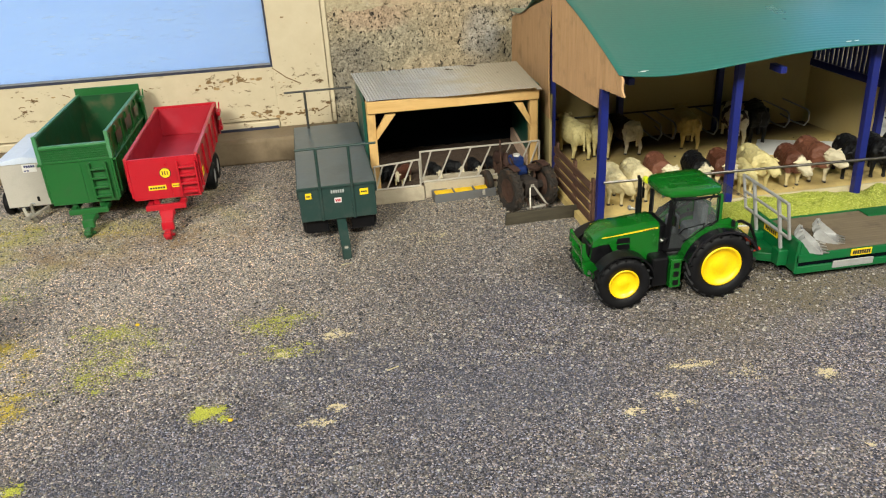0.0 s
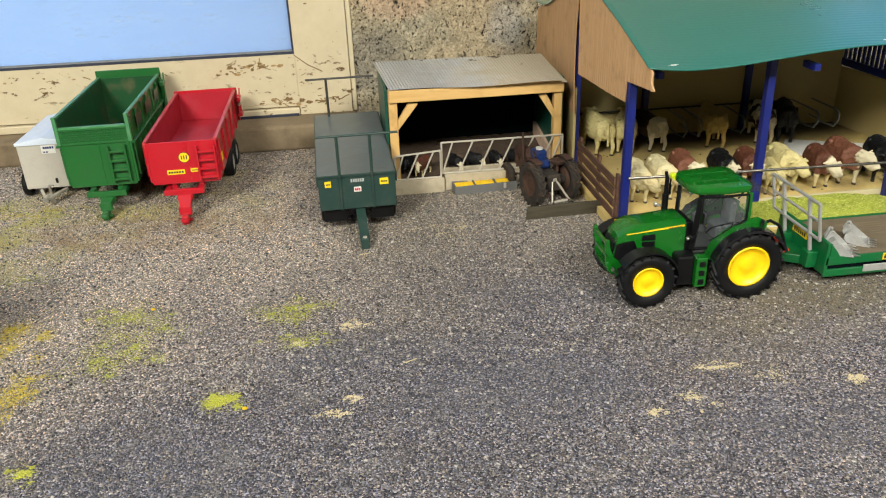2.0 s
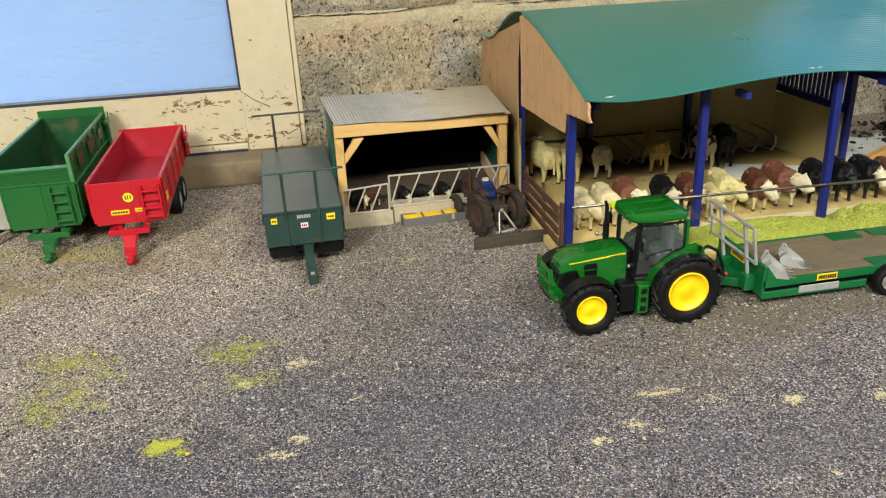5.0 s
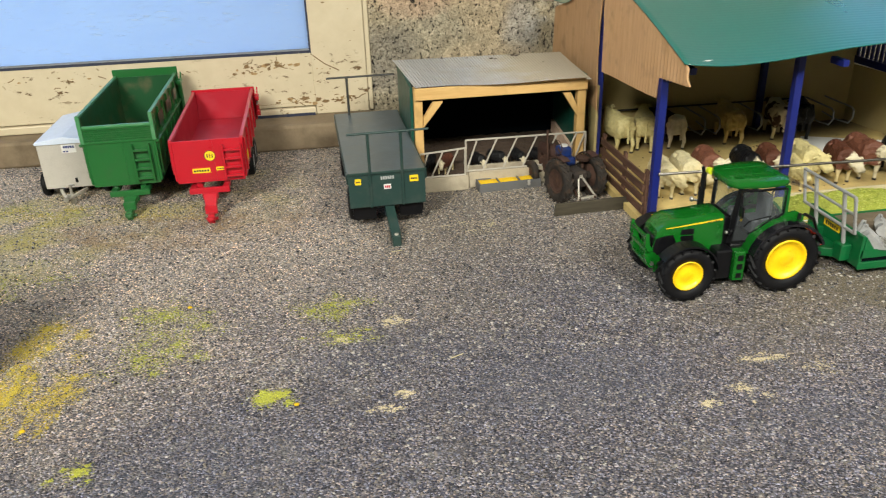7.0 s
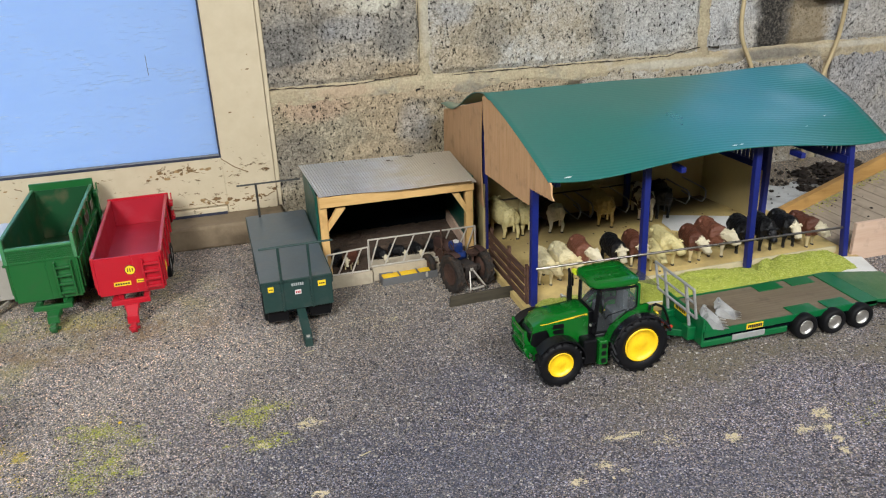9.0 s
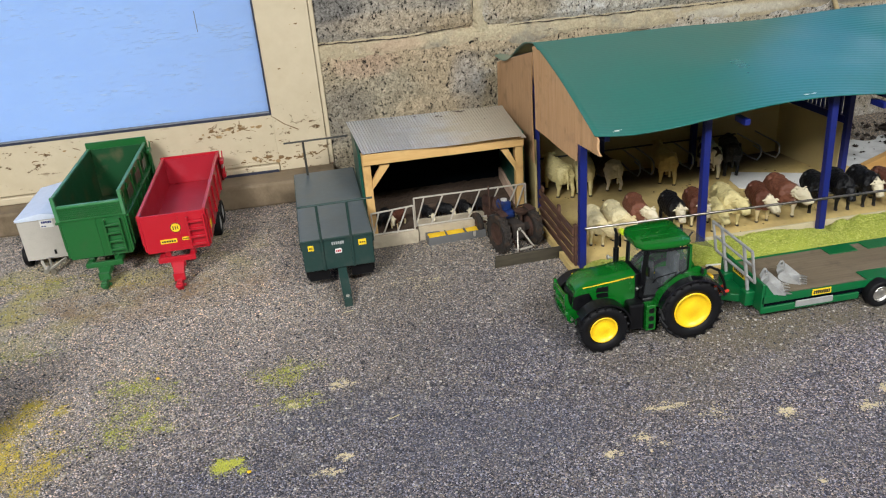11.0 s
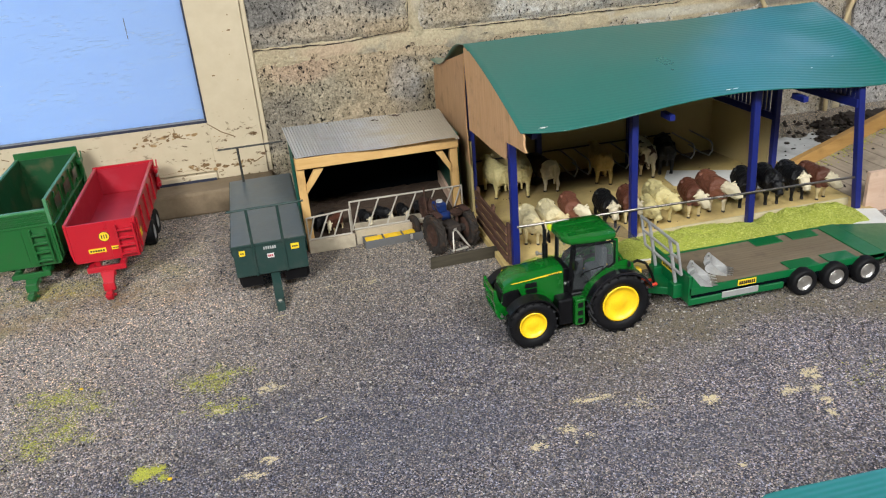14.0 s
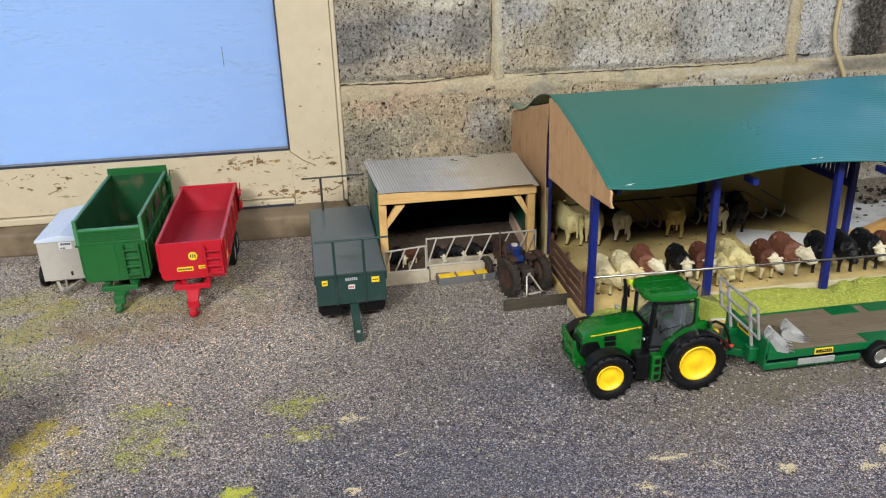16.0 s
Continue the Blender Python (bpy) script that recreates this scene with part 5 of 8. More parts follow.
hoop(fl, -0.0032, 0.060, 0.1015, -0.036, 0.042, (-0.0165, 0.0150))
hoop(fl, 0.212, 0.060, 0.1060, -0.045, 0.036, (-0.021,), M_DULLRAIL)
bm = bmesh.new()
for x in (-0.012, 0.012):
    bx(bm, x - 0.003, x + 0.003, 0.004, 0.212, 0.040, 0.0553, bev=0.0005)
part("chassis", bm, M_FLATGREEN, fl)
for y in (0.035, 0.165):
    for s in (-1, 1):
        xwheel(fl, (s * 0.031, y, 0.0175), 0.0175, 0.014, s, M_FLATGREEN, rim=0.5)
    rod(bm := bmesh.new(), (-0.03, y, 0.0175), (0.03, y, 0.0175), 0.002)
    part("axle", bm, M_BLACK, fl)
for x in (-0.0235, 0.0230):
    part("mudflap", box(x - 0.0115, x + 0.0115, 0.006, 0.009, 0.0100, 0.0245, bev=0.0008), M_BLACK, fl, "black mudflap under the headboard")
bm = bmesh.new()
beam(bm, (0.001, 0.012, 0.024), (0.002, -0.036, 0.007), 0.009, 0.0075)
bx(bm, -0.0022, 0.0062, -0.044, -0.034, 0.0, 0.0115, bev=0.0008)
pole = part("pole", bm, M_FLATGREEN, fl, "dark green drawbar")
bm = bmesh.new()
rod(bm, (0.002, -0.041, 0.010), (0.002, -0.041, 0.0125), 0.002, 10)
part("hitch_ring", bm, M_GALV, pole)


# ---- calf shelter ----
sh = thing("calf_shelter", pose(0, 0, 0), "open-fronted green calf shelter with pine posts and zinc roof", "shelter")
SX0, SX1, SY0, SY1 = 0.058, 0.254, 0.852, 0.985


def sh_roof(u, v):
    x0, x1 = 0.061 + (0.052 - 0.061) * v, 0.251 + (0.259 - 0.251) * v
    x = x0 + (x1 - x0) * u
    ya, yb = 0.850 - 0.013 * u, 0.990 - 0.010 * u
    z = 0.1175 + (0.0007 * math.sin(u * 9) + 0.0026 * max(0.0, u - 0.45)) * (1 - v) ** 2 + 0.0005 * (1 - 0.65 * u) * math.sin(2 * math.pi * u * 58) - 0.002 * (1 - v) * (u > 0.97)
    return (x, ya + (yb - ya) * v, z)


part("roof", sheet(sh_roof, 464, 6, 0.0006), M_ZINC, sh, "corrugated zinc roof, dull and dusty")
for x0 in (0.0595, 0.2415):
    part("post", box(x0, x0 + 0.0095, SY0, SY0 + 0.0095, 0.0, 0.1155, bev=0.0005), M_PINEV, sh, "pine post")
part("beam", box(0.0605, 0.2515, SY0 - 0.0035, SY0 - 0.0005, 0.1030, 0.1160, bev=0.0005), M_PINE, sh, "pine head beam")
bm = bmesh.new()
prism(bm, [(0.0690, 0.083), (0.0690, 0.073), (0.0910, 0.1003), (0.0800, 0.1003)], 1, SY0 - 0.003, SY0 + 0.003, bev=0.0003)
part("brace", bm, M_PINEV, sh, "pine corner brace")
bm = bmesh.new()
prism(bm, [(0.2415, 0.083), (0.2415, 0.073), (0.2240, 0.1003), (0.2330, 0.1003)], 1, SY0 - 0.003, SY0 + 0.003, bev=0.0003)
part("brace", bm, M_PINEV, sh, "pine corner brace")
bm = bmesh.new()
prism(bm, [(SY0 + 0.004, 0.0), (SY1, 0.0), (SY1, 0.117), (SY0 + 0.002, 0.116)], 0, 0.0560, 0.0590)
part("side_wall", bm, M_SHED, sh, "dark green side sheet")
bm = bmesh.new()
prism(bm, [(SY0 + 0.012, 0.0), (SY1, 0.0), (SY1, 0.116), (SY0 + 0.012, 0.116)], 0, 0.2530, 0.2555)
part("side_wall", bm, M_SHED, sh)
part("back_wall", box(0.059, 0.253, SY1 - 0.003, SY1, 0.0, 0.1165, bev=0), M_SHADEDARK, sh)
bm = sheet(lambda u, v: (0.0592 + 0.1938 * u, SY0 + 0.004 + 0.125 * v, 0.005 + 0.013 * v + 0.0018 * noise.noise(Vector((u * 28, v * 20, 3)))), 60, 40, 0.004)
part("bedding", bm, M_BEDDING, sh, "dark brown bedding")
bm = bmesh.new()
prism(bm, [(0.895, 0.010), (0.975, 0.016), (0.975, 0.034), (0.895, 0.024)], 0, 0.249, 0.2525)
part("inner_board", bm, M_PALEWOOD, sh, "pale board along the side wall")
part("inner_kerb", box(0.12, 0.235, 0.872, 0.876, 0.006, 0.017, bev=0.0006), M_KERB, sh)

for x, y, w in ((0.168, 0.962, 0.0024), (0.1725, 0.958, 0.0016), (0.197, 0.972, 0.0028), (0.2005, 0.968, 0.0020), (0.204, 0.9715, 0.0016), (0.192, 0.974, 0.0014), (0.225, 0.981, 0.0016), (0.14, 0.972, 0.0014), (0.11, 0.976, 0.0016), (0.222, 0.925, 0.0012)):
    bm = bmesh.new()
    bmesh.ops.create_icosphere(bm, subdivisions=2, radius=w, matrix=Matrix.Translation((x, y, 0.1188)) @ Matrix.Diagonal((1.3, 0.7, 0.25, 1)))
    part("roof_crumb", bm, M_BEDDING, sh, "brown crumb lying on the zinc roof")

kb = thing("concrete_kerb", pose(0, 0, 0), "low grey concrete blocks in front of the calf shelter", "kerb")
part("kerb_block", box(0.061, 0.1165, 0.8425, 0.8475, 0.0, 0.0165, bev=0.0006), M_KERB, kb)
part("kerb_block", box(0.1175, 0.252, 0.8475, 0.8535, 0.0, 0.0185, bev=0.0006), M_KERB, kb)

fg = thing("feed_barrier", pose(0, 0, 0), "pale metal slant-bar feed barrier on concrete blocks", "barrier")


def barrier(x0, x1, y, z0, za, zb, n, lean):
    bm = pipe([(x0, y, z0), (x0, y, za), (x1, y, zb), (x1, y, z0)], 0.0011, 6)
    part("rail", bm, M_GALV, fg, "pale metal barrier frame")
    rod(bm := bmesh.new(), (x0, y, z0 + 0.001), (x1, y, z0 + 0.001), 0.0010, 6)
    part("bottom_rail", bm, M_GALV, fg)
    for i in range(n):
        f = (i + 0.55) / n
        xt = x0 + (x1 - x0) * f
        zt = za + (zb - za) * f
        part("slant_bar", rod(bmesh.new(), (max(x0, xt - lean), y, z0), (xt, y, zt), 0.0010, 6), M_GALV, fg)


barrier(0.0625, 0.1130, 0.8450, 0.0165, 0.0445, 0.0480, 3, 0.014)
barrier(0.1150, 0.2520, 0.8500, 0.0185, 0.0550, 0.0545, 6, 0.017)
part("stay", rod(bmesh.new(), (0.238, 0.8495, 0.0185), (0.2505, 0.8495, 0.053), 0.0010, 6), M_GALV, fg)

tr = thing("feed_trough", pose(0.161, 0.8405, 0, 0, 0, 3.2), "grey trough with three bays of yellow meal", "trough")
bm = bmesh.new()
for a in ((-0.0355, 0.0355, -0.0095, -0.0080), (-0.0355, 0.0355, 0.0080, 0.0095), (-0.0355, -0.0340, -0.0080, 0.0080), (0.0340, 0.0355, -0.0080, 0.0080), (-0.0125, -0.0110, -0.0080, 0.0080), (0.0110, 0.0125, -0.0080, 0.0080)):
    bx(bm, *a, 0.0, 0.0098, bev=0.0003)
bx(bm, -0.0340, 0.0340, -0.0080, 0.0080, 0.0, 0.004, bev=0)
part("trough_box", bm, M_TROUGH, tr)
for x in (-0.0232, 0.0, 0.0232):
    bm = sheet(lambda u, v: (x - 0.0105 + 0.021 * u, -0.0078 + 0.0156 * v, 0.0082 + 0.0020 * math.sin(u * 3.1) * math.sin(v * 3.1) + 0.0006 * noise.noise(Vector((u * 9, v * 9, x * 90)))), 14, 12, 0.006)
    part("meal", bm, M_FEED, tr, "yellow meal")
part("catch", box(0.0195, 0.0225, -0.0112, -0.0095, 0.0035, 0.0095, bev=0.0003), M_GALV, tr)


# ---- cattle figurines ----
def loft(bm, rings, seg=12):
    rs = []
    for (c, ux, uy) in rings:
        rs.append([bm.verts.new(Vector(c) + Vector(ux) * math.cos(2 * math.pi * i / seg) + Vector(uy) * math.sin(2 * math.pi * i / seg)) for i in range(seg)])
    for a, b in zip(rs, rs[1:]):
        for i in range(seg):
            bm.faces.new((a[i], a[(i + 1) % seg], b[(i + 1) % seg], b[i]))
    bm.faces.new(rs[0])
    bm.faces.new(list(reversed(rs[-1])))


def cow_mesh(name, coat, head_drop=0.4, horns=False, s=1.0, leg_skew=0.0, turn=0.0, bulk=1.0):
    """A standing figurine, nose towards +x, feet at z 0, about 60 mm long and 43 mm high before scaling; one plain mesh."""
    bm = bmesh.new()

    def ring(x, z, w, h, lean=0.0):
        return ((x, 0, z), (0, w * bulk, 0), (lean, 0, h))

    def ball(x, y, z, r, sx, sy, sz):
        bmesh.ops.create_icosphere(bm, subdivisions=3, radius=r, matrix=Matrix.Translation((x, y, z)) @ Matrix.Diagonal((sx, sy, sz, 1)))
    loft(bm, [ring(-0.0240, 0.0300, 0.0034, 0.0040), ring(-0.0228, 0.0292, 0.0080, 0.0092), ring(-0.0185, 0.0285, 0.0104, 0.0120), ring(-0.0100, 0.0270, 0.0118, 0.0126), ring(0.0, 0.0260, 0.0124, 0.0132),
              ring(0.0090, 0.0266, 0.0116, 0.0134), ring(0.0155, 0.0282, 0.0098, 0.0126), ring(0.0195, 0.0296, 0.0066, 0.0095)], 16)
    hz = 0.0375 - 0.018 * head_drop
    hx = 0.0280 - 0.001 * head_drop
    loft(bm, [((0.0125, 0, 0.0305), (0, 0.0084, 0), (-0.002, 0, 0.0112)), ((0.0200, 0, 0.0330 - 0.006 * head_drop), (0, 0.0064, 0), (0.002, 0, 0.0084)), ((hx - 0.003, 0, hz + 0.001), (0, 0.0050, 0), (0.002, 0, 0.0056))], 12)
    d = Vector((0.62, 0, -0.66 - 0.2 * head_drop)).normalized()
    up = Vector((-d.z, 0, d.x))
    c0 = Vector((hx - 0.003, 0, hz + 0.002))
    rings = []
    for t, w, h in ((-0.003, 0.0036, 0.0040), (0.0, 0.0060, 0.0062), (0.0035, 0.0058, 0.0058), (0.0080, 0.0041, 0.0047), (0.0118, 0.0044, 0.0043), (0.0138, 0.0030, 0.0032)):
        rings.append((c0 + d * t, (0, w, 0), up * h))
    loft(bm, rings, 12)
    for sd in (-1, 1):
        e0 = c0 + Vector((-0.0005, sd * 0.0036, 0.0028))
        loft(bm, [(e0, (0, 0, 0.0012), (0.0010, 0, 0)), (e0 + Vector((0, sd * 0.0034, 0.0003)), (0, 0, 0.0020), (0.0010, 0, 0)), (e0 + Vector((0, sd * 0.0062, -0.0008)), (0, 0, 0.0008), (0.0007, 0, 0))], 8)
        if horns:
            rod(bm, c0 + Vector((0, sd * 0.0024, 0.0042)), c0 + Vector((0.0006, sd * 0.0062, 0.0068)), 0.0011, 8, 0.0007)
    k = 0
    for x, zt in ((-0.0175, 0.026), (0.0135, 0.026)):
        for sd in (-1, 1):
            dx = leg_skew * (1 if k % 2 else -1) * 0.004
            k += 1
            y = sd * 0.0066 * bulk
            back = x < 0
            loft(bm, [((x, y, zt), (0.0062 if back else 0.0046, 0, 0), (0, 0.0040, 0)), ((x + 0.001 + dx * 0.5, y, 0.0170), (0.0040 if back else 0.0032, 0, 0), (0, 0.0030, 0)), ((x + (-0.0018 if back else 0.0) + dx, y, 0.0105), (0.0024, 0, 0), (0, 0.0022, 0)),
                      ((x + dx, y, 0.0040), (0.0018, 0, 0), (0, 0.0017, 0)), ((x + dx + 0.0006, y, 0.0), (0.0026, 0, 0), (0, 0.0023, 0))], 10)
    rod(bm, (-0.0240, 0, 0.0365), (-0.0252, 0, 0.0200), 0.0010, 8, 0.0009)
    rod(bm, (-0.0252, 0, 0.0205), (-0.0250, 0, 0.0125), 0.0011, 8, 0.0016)
    for sd in (-1, 1):
        ball(-0.0145, sd * 0.0070 * bulk, 0.0350, 0.0040, 1.3, 0.8, 0.9)
        ball(-0.0185, sd * 0.0060 * bulk, 0.0265, 0.0068, 0.9, 0.75, 1.35)
        ball(0.0130, sd * 0.0062 * bulk, 0.0280, 0.0066, 0.85, 0.7, 1.4)
    ball(0.0130, 0, 0.0372, 0.0056, 1.7, 0.8, 0.75)
    ball(-0.0215, 0, 0.0362, 0.0038, 1.0, 1.1, 0.8)
    ball(0.0175, 0, 0.0205, 0.0050, 0.9, 0.8, 1.0)
    # the head turned a little to one side
    for v in bm.verts:
        v.co.y += turn * max(0.0, v.co.x - 0.0165) * (1 if v.co.z > 0.014 else 0)
    bmesh.ops.recalc_face_normals(bm, faces=bm.faces)
    rough = bpy.data.meshes.new(name + "_rough")
    bm.to_mesh(rough)
    bm.free()
    # melt the limbs into one cast body, then roughen the hair
    tmp = new(name, rough)
    r = tmp.modifiers.new("melt", "REMESH")
    r.mode, r.voxel_size = "VOXEL", 0.00062
    sm = tmp.modifiers.new("soften", "SMOOTH")
    sm.factor, sm.iterations = 0.5, 5
    me = bpy.data.meshes.new_from_object(tmp.evaluated_get(bpy.context.evaluated_depsgraph_get()))
    bpy.data.objects.remove(tmp)
    bpy.data.meshes.remove(rough)
    me.name = name
    k = len(me.vertices)
    co, no = np.empty(k * 3, np.float32), np.empty(k * 3, np.float32)
    me.vertices.foreach_get("co", co)
    me.vertices.foreach_get("normal", no)
    co, no = co.reshape(-1, 3), no.reshape(-1, 3)
    hair = np.array([noise.fractal(Vector(q) * 240, 0.9, 2.0, 2) for q in co], np.float32)
    hair *= 0.0007 * np.clip((co[:, 2] - 0.006) / 0.012, 0, 1)
    me.vertices.foreach_set("co", ((co + no * hair[:, None]) * s).ravel())
    me.update()
    me.materials.clear()
    me.materials.append(coat)
    me.polygons.foreach_set("use_smooth", [True] * len(me.polygons))
    return me


W_FACE, C_FACE = (0.70, 0.62, 0.43), (0.66, 0.55, 0.30)
H_CREAM = hide("cream_coat", (0.62, 0.53, 0.25), (0.46, 0.36, 0.14), 0.58, 0.75)
H_STRAW = hide("straw_coat", (0.46, 0.34, 0.13), (0.32, 0.22, 0.08), 0.55, 0.75)
H_WHITE = hide("white_coat", (0.65, 0.565, 0.335), (0.52, 0.43, 0.23), 0.6, 0.8, face=C_FACE)
H_BROWN = hide("red_brown_coat", (0.105, 0.038, 0.022), (0.06, 0.02, 0.014), 0.6, 0.7, face=W_FACE, belly=C_FACE)
H_TAN = hide("tan_coat", (0.175, 0.068, 0.040), (0.12, 0.045, 0.028), 0.6, 0.7, face=W_FACE, belly=W_FACE)
H_BLACK = hide("black_coat", (0.006, 0.006, 0.007), (0.012, 0.011, 0.011), 0.6, 0.7)
H_BLACKWF = hide("black_white_faced_coat", (0.006, 0.006, 0.007), (0.012, 0.011, 0.011), 0.6, 0.7, face=W_FACE)
H_PIED = hide("brown_pied_coat", (0.040, 0.018, 0.012), (0.60, 0.55, 0.44), 0.43, 0.46, 55, belly=W_FACE)
H_CALF = hide("blazed_coat", (0.012, 0.012, 0.013), (0.62, 0.60, 0.54), 0.78, 0.80, 110, face=W_FACE, face_at=0.0235)
H_RPIED = hide("dark_and_white_coat", (0.66, 0.60, 0.48), (0.50, 0.44, 0.32), 0.6, 0.7, 45, face=(0.032, 0.017, 0.012), face_at=-0.012)
KINDS = {
    "white": (cow_mesh("cow_white", H_WHITE, 0.55, False, 1.0, 0.6, 0.8), "white toy cow figurine"),
    "cream": (cow_mesh("cow_cream", H_CREAM, 0.5, True, 1.0, 0.5, 0.5), "cream toy bullock figurine with small horns"),
    "cream_up": (cow_mesh("cow_cream", H_CREAM, 0.1, False, 1.0, 1.0, 0.0, 1.08), "cream toy cow figurine"),
    "straw_up": (cow_mesh("cow_straw", H_STRAW, 0.1, False, 1.0, 1.0, 0.0, 1.08), "straw-coloured toy bull figurine"),
    "brown": (cow_mesh("cow_brown", H_BROWN, 0.6, False, 1.0, -0.5, 0.6), "red-brown toy cow figurine with a pale face"),
    "tan": (cow_mesh("cow_tan", H_TAN, 0.45, True, 1.0, 0.7, 0.9), "tan-brown toy cow figurine with a white face"),
    "black": (cow_mesh("cow_black", H_BLACK, 0.6), "black toy cow figurine"),
    "black_wf": (cow_mesh("cow_black", H_BLACKWF, 0.6, True), "black toy cow figurine with a white face"),
    "pied": (cow_mesh("cow_pied", H_PIED, 0.3, False, 1.0, 1.0), "dark brown and white toy cow figurine"),
    "calf": (cow_mesh("cow_calf", H_CALF, 0.9), "black toy calf figurine with a white-blazed face"),
    "rpied": (cow_mesh("cow_rpied", H_RPIED, 0.3, False, 1.0, 1.0), "dark and white toy cow figurine"),
}


def cow(kind, x, y, z, yaw, where, s=1.0, group="cattle in the barn"):
    me, label = KINDS[kind]
    ob = new("cow_figurine", me)
    ob.matrix_basis = pose(x, y, z, 0, 0, yaw) @ Matrix.Diagonal((s, s, s, 1))
    return tagged(ob, label + " " + where, "figurine", group)


BZ = 0.008
FEED = "at the feed rail"
for kind, x, y, yaw, s in (("white", 0.310, 0.772, -82, 0.98), ("white", 0.337, 0.776, -76, 1.0), ("tan", 0.366, 0.786, -84, 1.02), ("black_wf", 0.408, 0.780, -80, 1.0), ("brown", 0.438, 0.785, -88, 0.96),
                           ("cream", 0.452, 0.760, -92, 0.84), ("cream", 0.471, 0.774, -78, 1.08), ("brown", 0.512, 0.772, -88, 1.0), ("tan", 0.542, 0.777, -80, 1.10), ("black", 0.583, 0.774, -94, 1.08), ("black", 0.613, 0.772, -86, 1.08),
                           ("black_wf", 0.646, 0.772, -80, 1.06), ("brown", 0.671, 0.764, -72, 1.0)):
    cow(kind, x - 0.002, y - 0.008, BZ, yaw - 14, FEED, s * 0.97)
for kind, x, y, yaw, s in (("cream_up", 0.316, 0.918, 98, 1.12), ("cream_up", 0.350, 0.916, 72, 1.10), ("rpied", 0.381, 0.916, 102, 1.06), ("straw_up", 0.460, 0.914, 82, 1.12), ("pied", 0.525, 0.915, 76, 1.12), ("black", 0.554, 0.914, 70, 1.16)):
    cow(kind, x, y, BZ, yaw, "in the barn", s)
for kind, x, y, yaw, s in (("brown", 0.096, 0.880, -130, 0.54), ("calf", 0.135, 0.883, -70, 0.50), ("calf", 0.158, 0.887, -50, 0.50), ("calf", 0.183, 0.884, -75, 0.50), ("calf", 0.207, 0.884, -60, 0.50), ("black", 0.080, 0.893, -110, 0.50)):
    cow(kind, x, y, 0.0080, yaw, "in the shelter", s, "calves in the shelter")


# ---- cattle barn ----
barn = thing("cattle_barn", pose(0, 0, 0), "open-fronted toy cattle barn with blue posts and green roof", "barn")
bm = bmesh.new()
prism(bm, [(0.262, 0.690), (0.300, 0.668), (0.690, 0.645), (0.705, 0.690), (0.705, 1.045), (0.262, 1.045)], 2, 0.0, BZ, bev=0.0004)
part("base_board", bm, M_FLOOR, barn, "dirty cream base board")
bm = bmesh.new()
prism(bm, [(0.395, 0.6660), (0.689, 0.6465), (0.704, 0.690), (0.60, 0.728), (0.40, 0.715)], 2, BZ + 0.0004, BZ + 0.0012)
part("feed_apron", bm, M_WHITE, barn, "white apron along the feed passage")
part("feed_kerb", box(0.412, 0.684, 0.7114, 0.7144, BZ + 0.0012, 0.0178, bev=0.0004), M_CREAMTOP, barn, "low cream kerb board behind the feed")
bm = bmesh.new()
prism(bm, [(0.535, 0.850), (0.620, 0.800), (0.704, 0.775), (0.704, 0.842), (0.66, 0.858), (0.60, 0.885), (0.555, 0.905), (0.538, 0.880)], 2, BZ + 0.0004, BZ + 0.0011)
part("floor_patch", bm, M_WHITE, barn, "white bare patch of floor")
part("back_wall", box(0.274, 0.652, 0.962, 0.966, BZ, 0.178, bev=0), M_BOARD, barn)
bm = bmesh.new()
prism(bm, [(0.6655, 0.845), (0.6695, 0.845), (0.6560, 0.966), (0.6520, 0.966)], 2, BZ, 0.0815)
part("partition", bm, M_BOARD, barn, "cream board partition")
bm = bmesh.new()
prism(bm, [(0.872, BZ), (0.966, BZ), (0.966, 0.10), (0.872, 0.10)], 0, 0.2705, 0.2735)
part("side_wall", bm, M_BOARD, barn)


def post(x, y, z1, xt=None, w=0.0075):
    bm = bmesh.new()
    beam(bm, (x, y, BZ), (x if xt is None else xt, y, z1), w, w)
    bmesh.ops.bevel(bm, geom=list(bm.edges), offset=0.0006, segments=1, affect="EDGES")
    return part("post", bm, M_BLUE, barn, "blue-painted post")


post(0.2735, 0.707, 0.160)
post(0.4085, 0.707, 0.164, 0.4060)
post(0.5515, 0.707, 0.170, 0.5460)
post(0.6870, 0.702, 0.1530, 0.6690)
post(0.2755, 0.880, 0.200)
post(0.3890, 0.9570, 0.170)
post(0.5230, 0.9570, 0.170)
post(0.6715, 0.842, 0.205, 0.6680)
# cross beams and purlin stubs under the roof
for (xa, ya, za), (xb, yb, zb) in (((0.6680, 0.844, 0.0850), (0.6530, 0.964, 0.0885)), ((0.6680, 0.700, 0.1350), (0.6680, 0.846, 0.1315))):
    beam(bm := bmesh.new(), (xa, ya, za), (xb, yb, zb), 0.0055, 0.0090)
    part("tie_beam", bm, M_BLUE, barn, "dark blue tie beam")
    k = int((yb - ya) / 0.0072)
    for i in range(k):
        t = (i + 0.5) / k
        x, y, z0 = xa + (xb - xa) * t, ya + (yb - ya) * t, za + (zb - za) * t + 0.0044
        zt = 0.2145 - 0.30 * (y - 0.8465) if y > 0.8465 else 0.2125 - 0.40 * (0.8465 - y)
        part("slat", box(x - 0.0012, x + 0.0012, y - 0.0021, y + 0.0021, z0, zt - 0.004, bev=0), M_BLUE, barn)
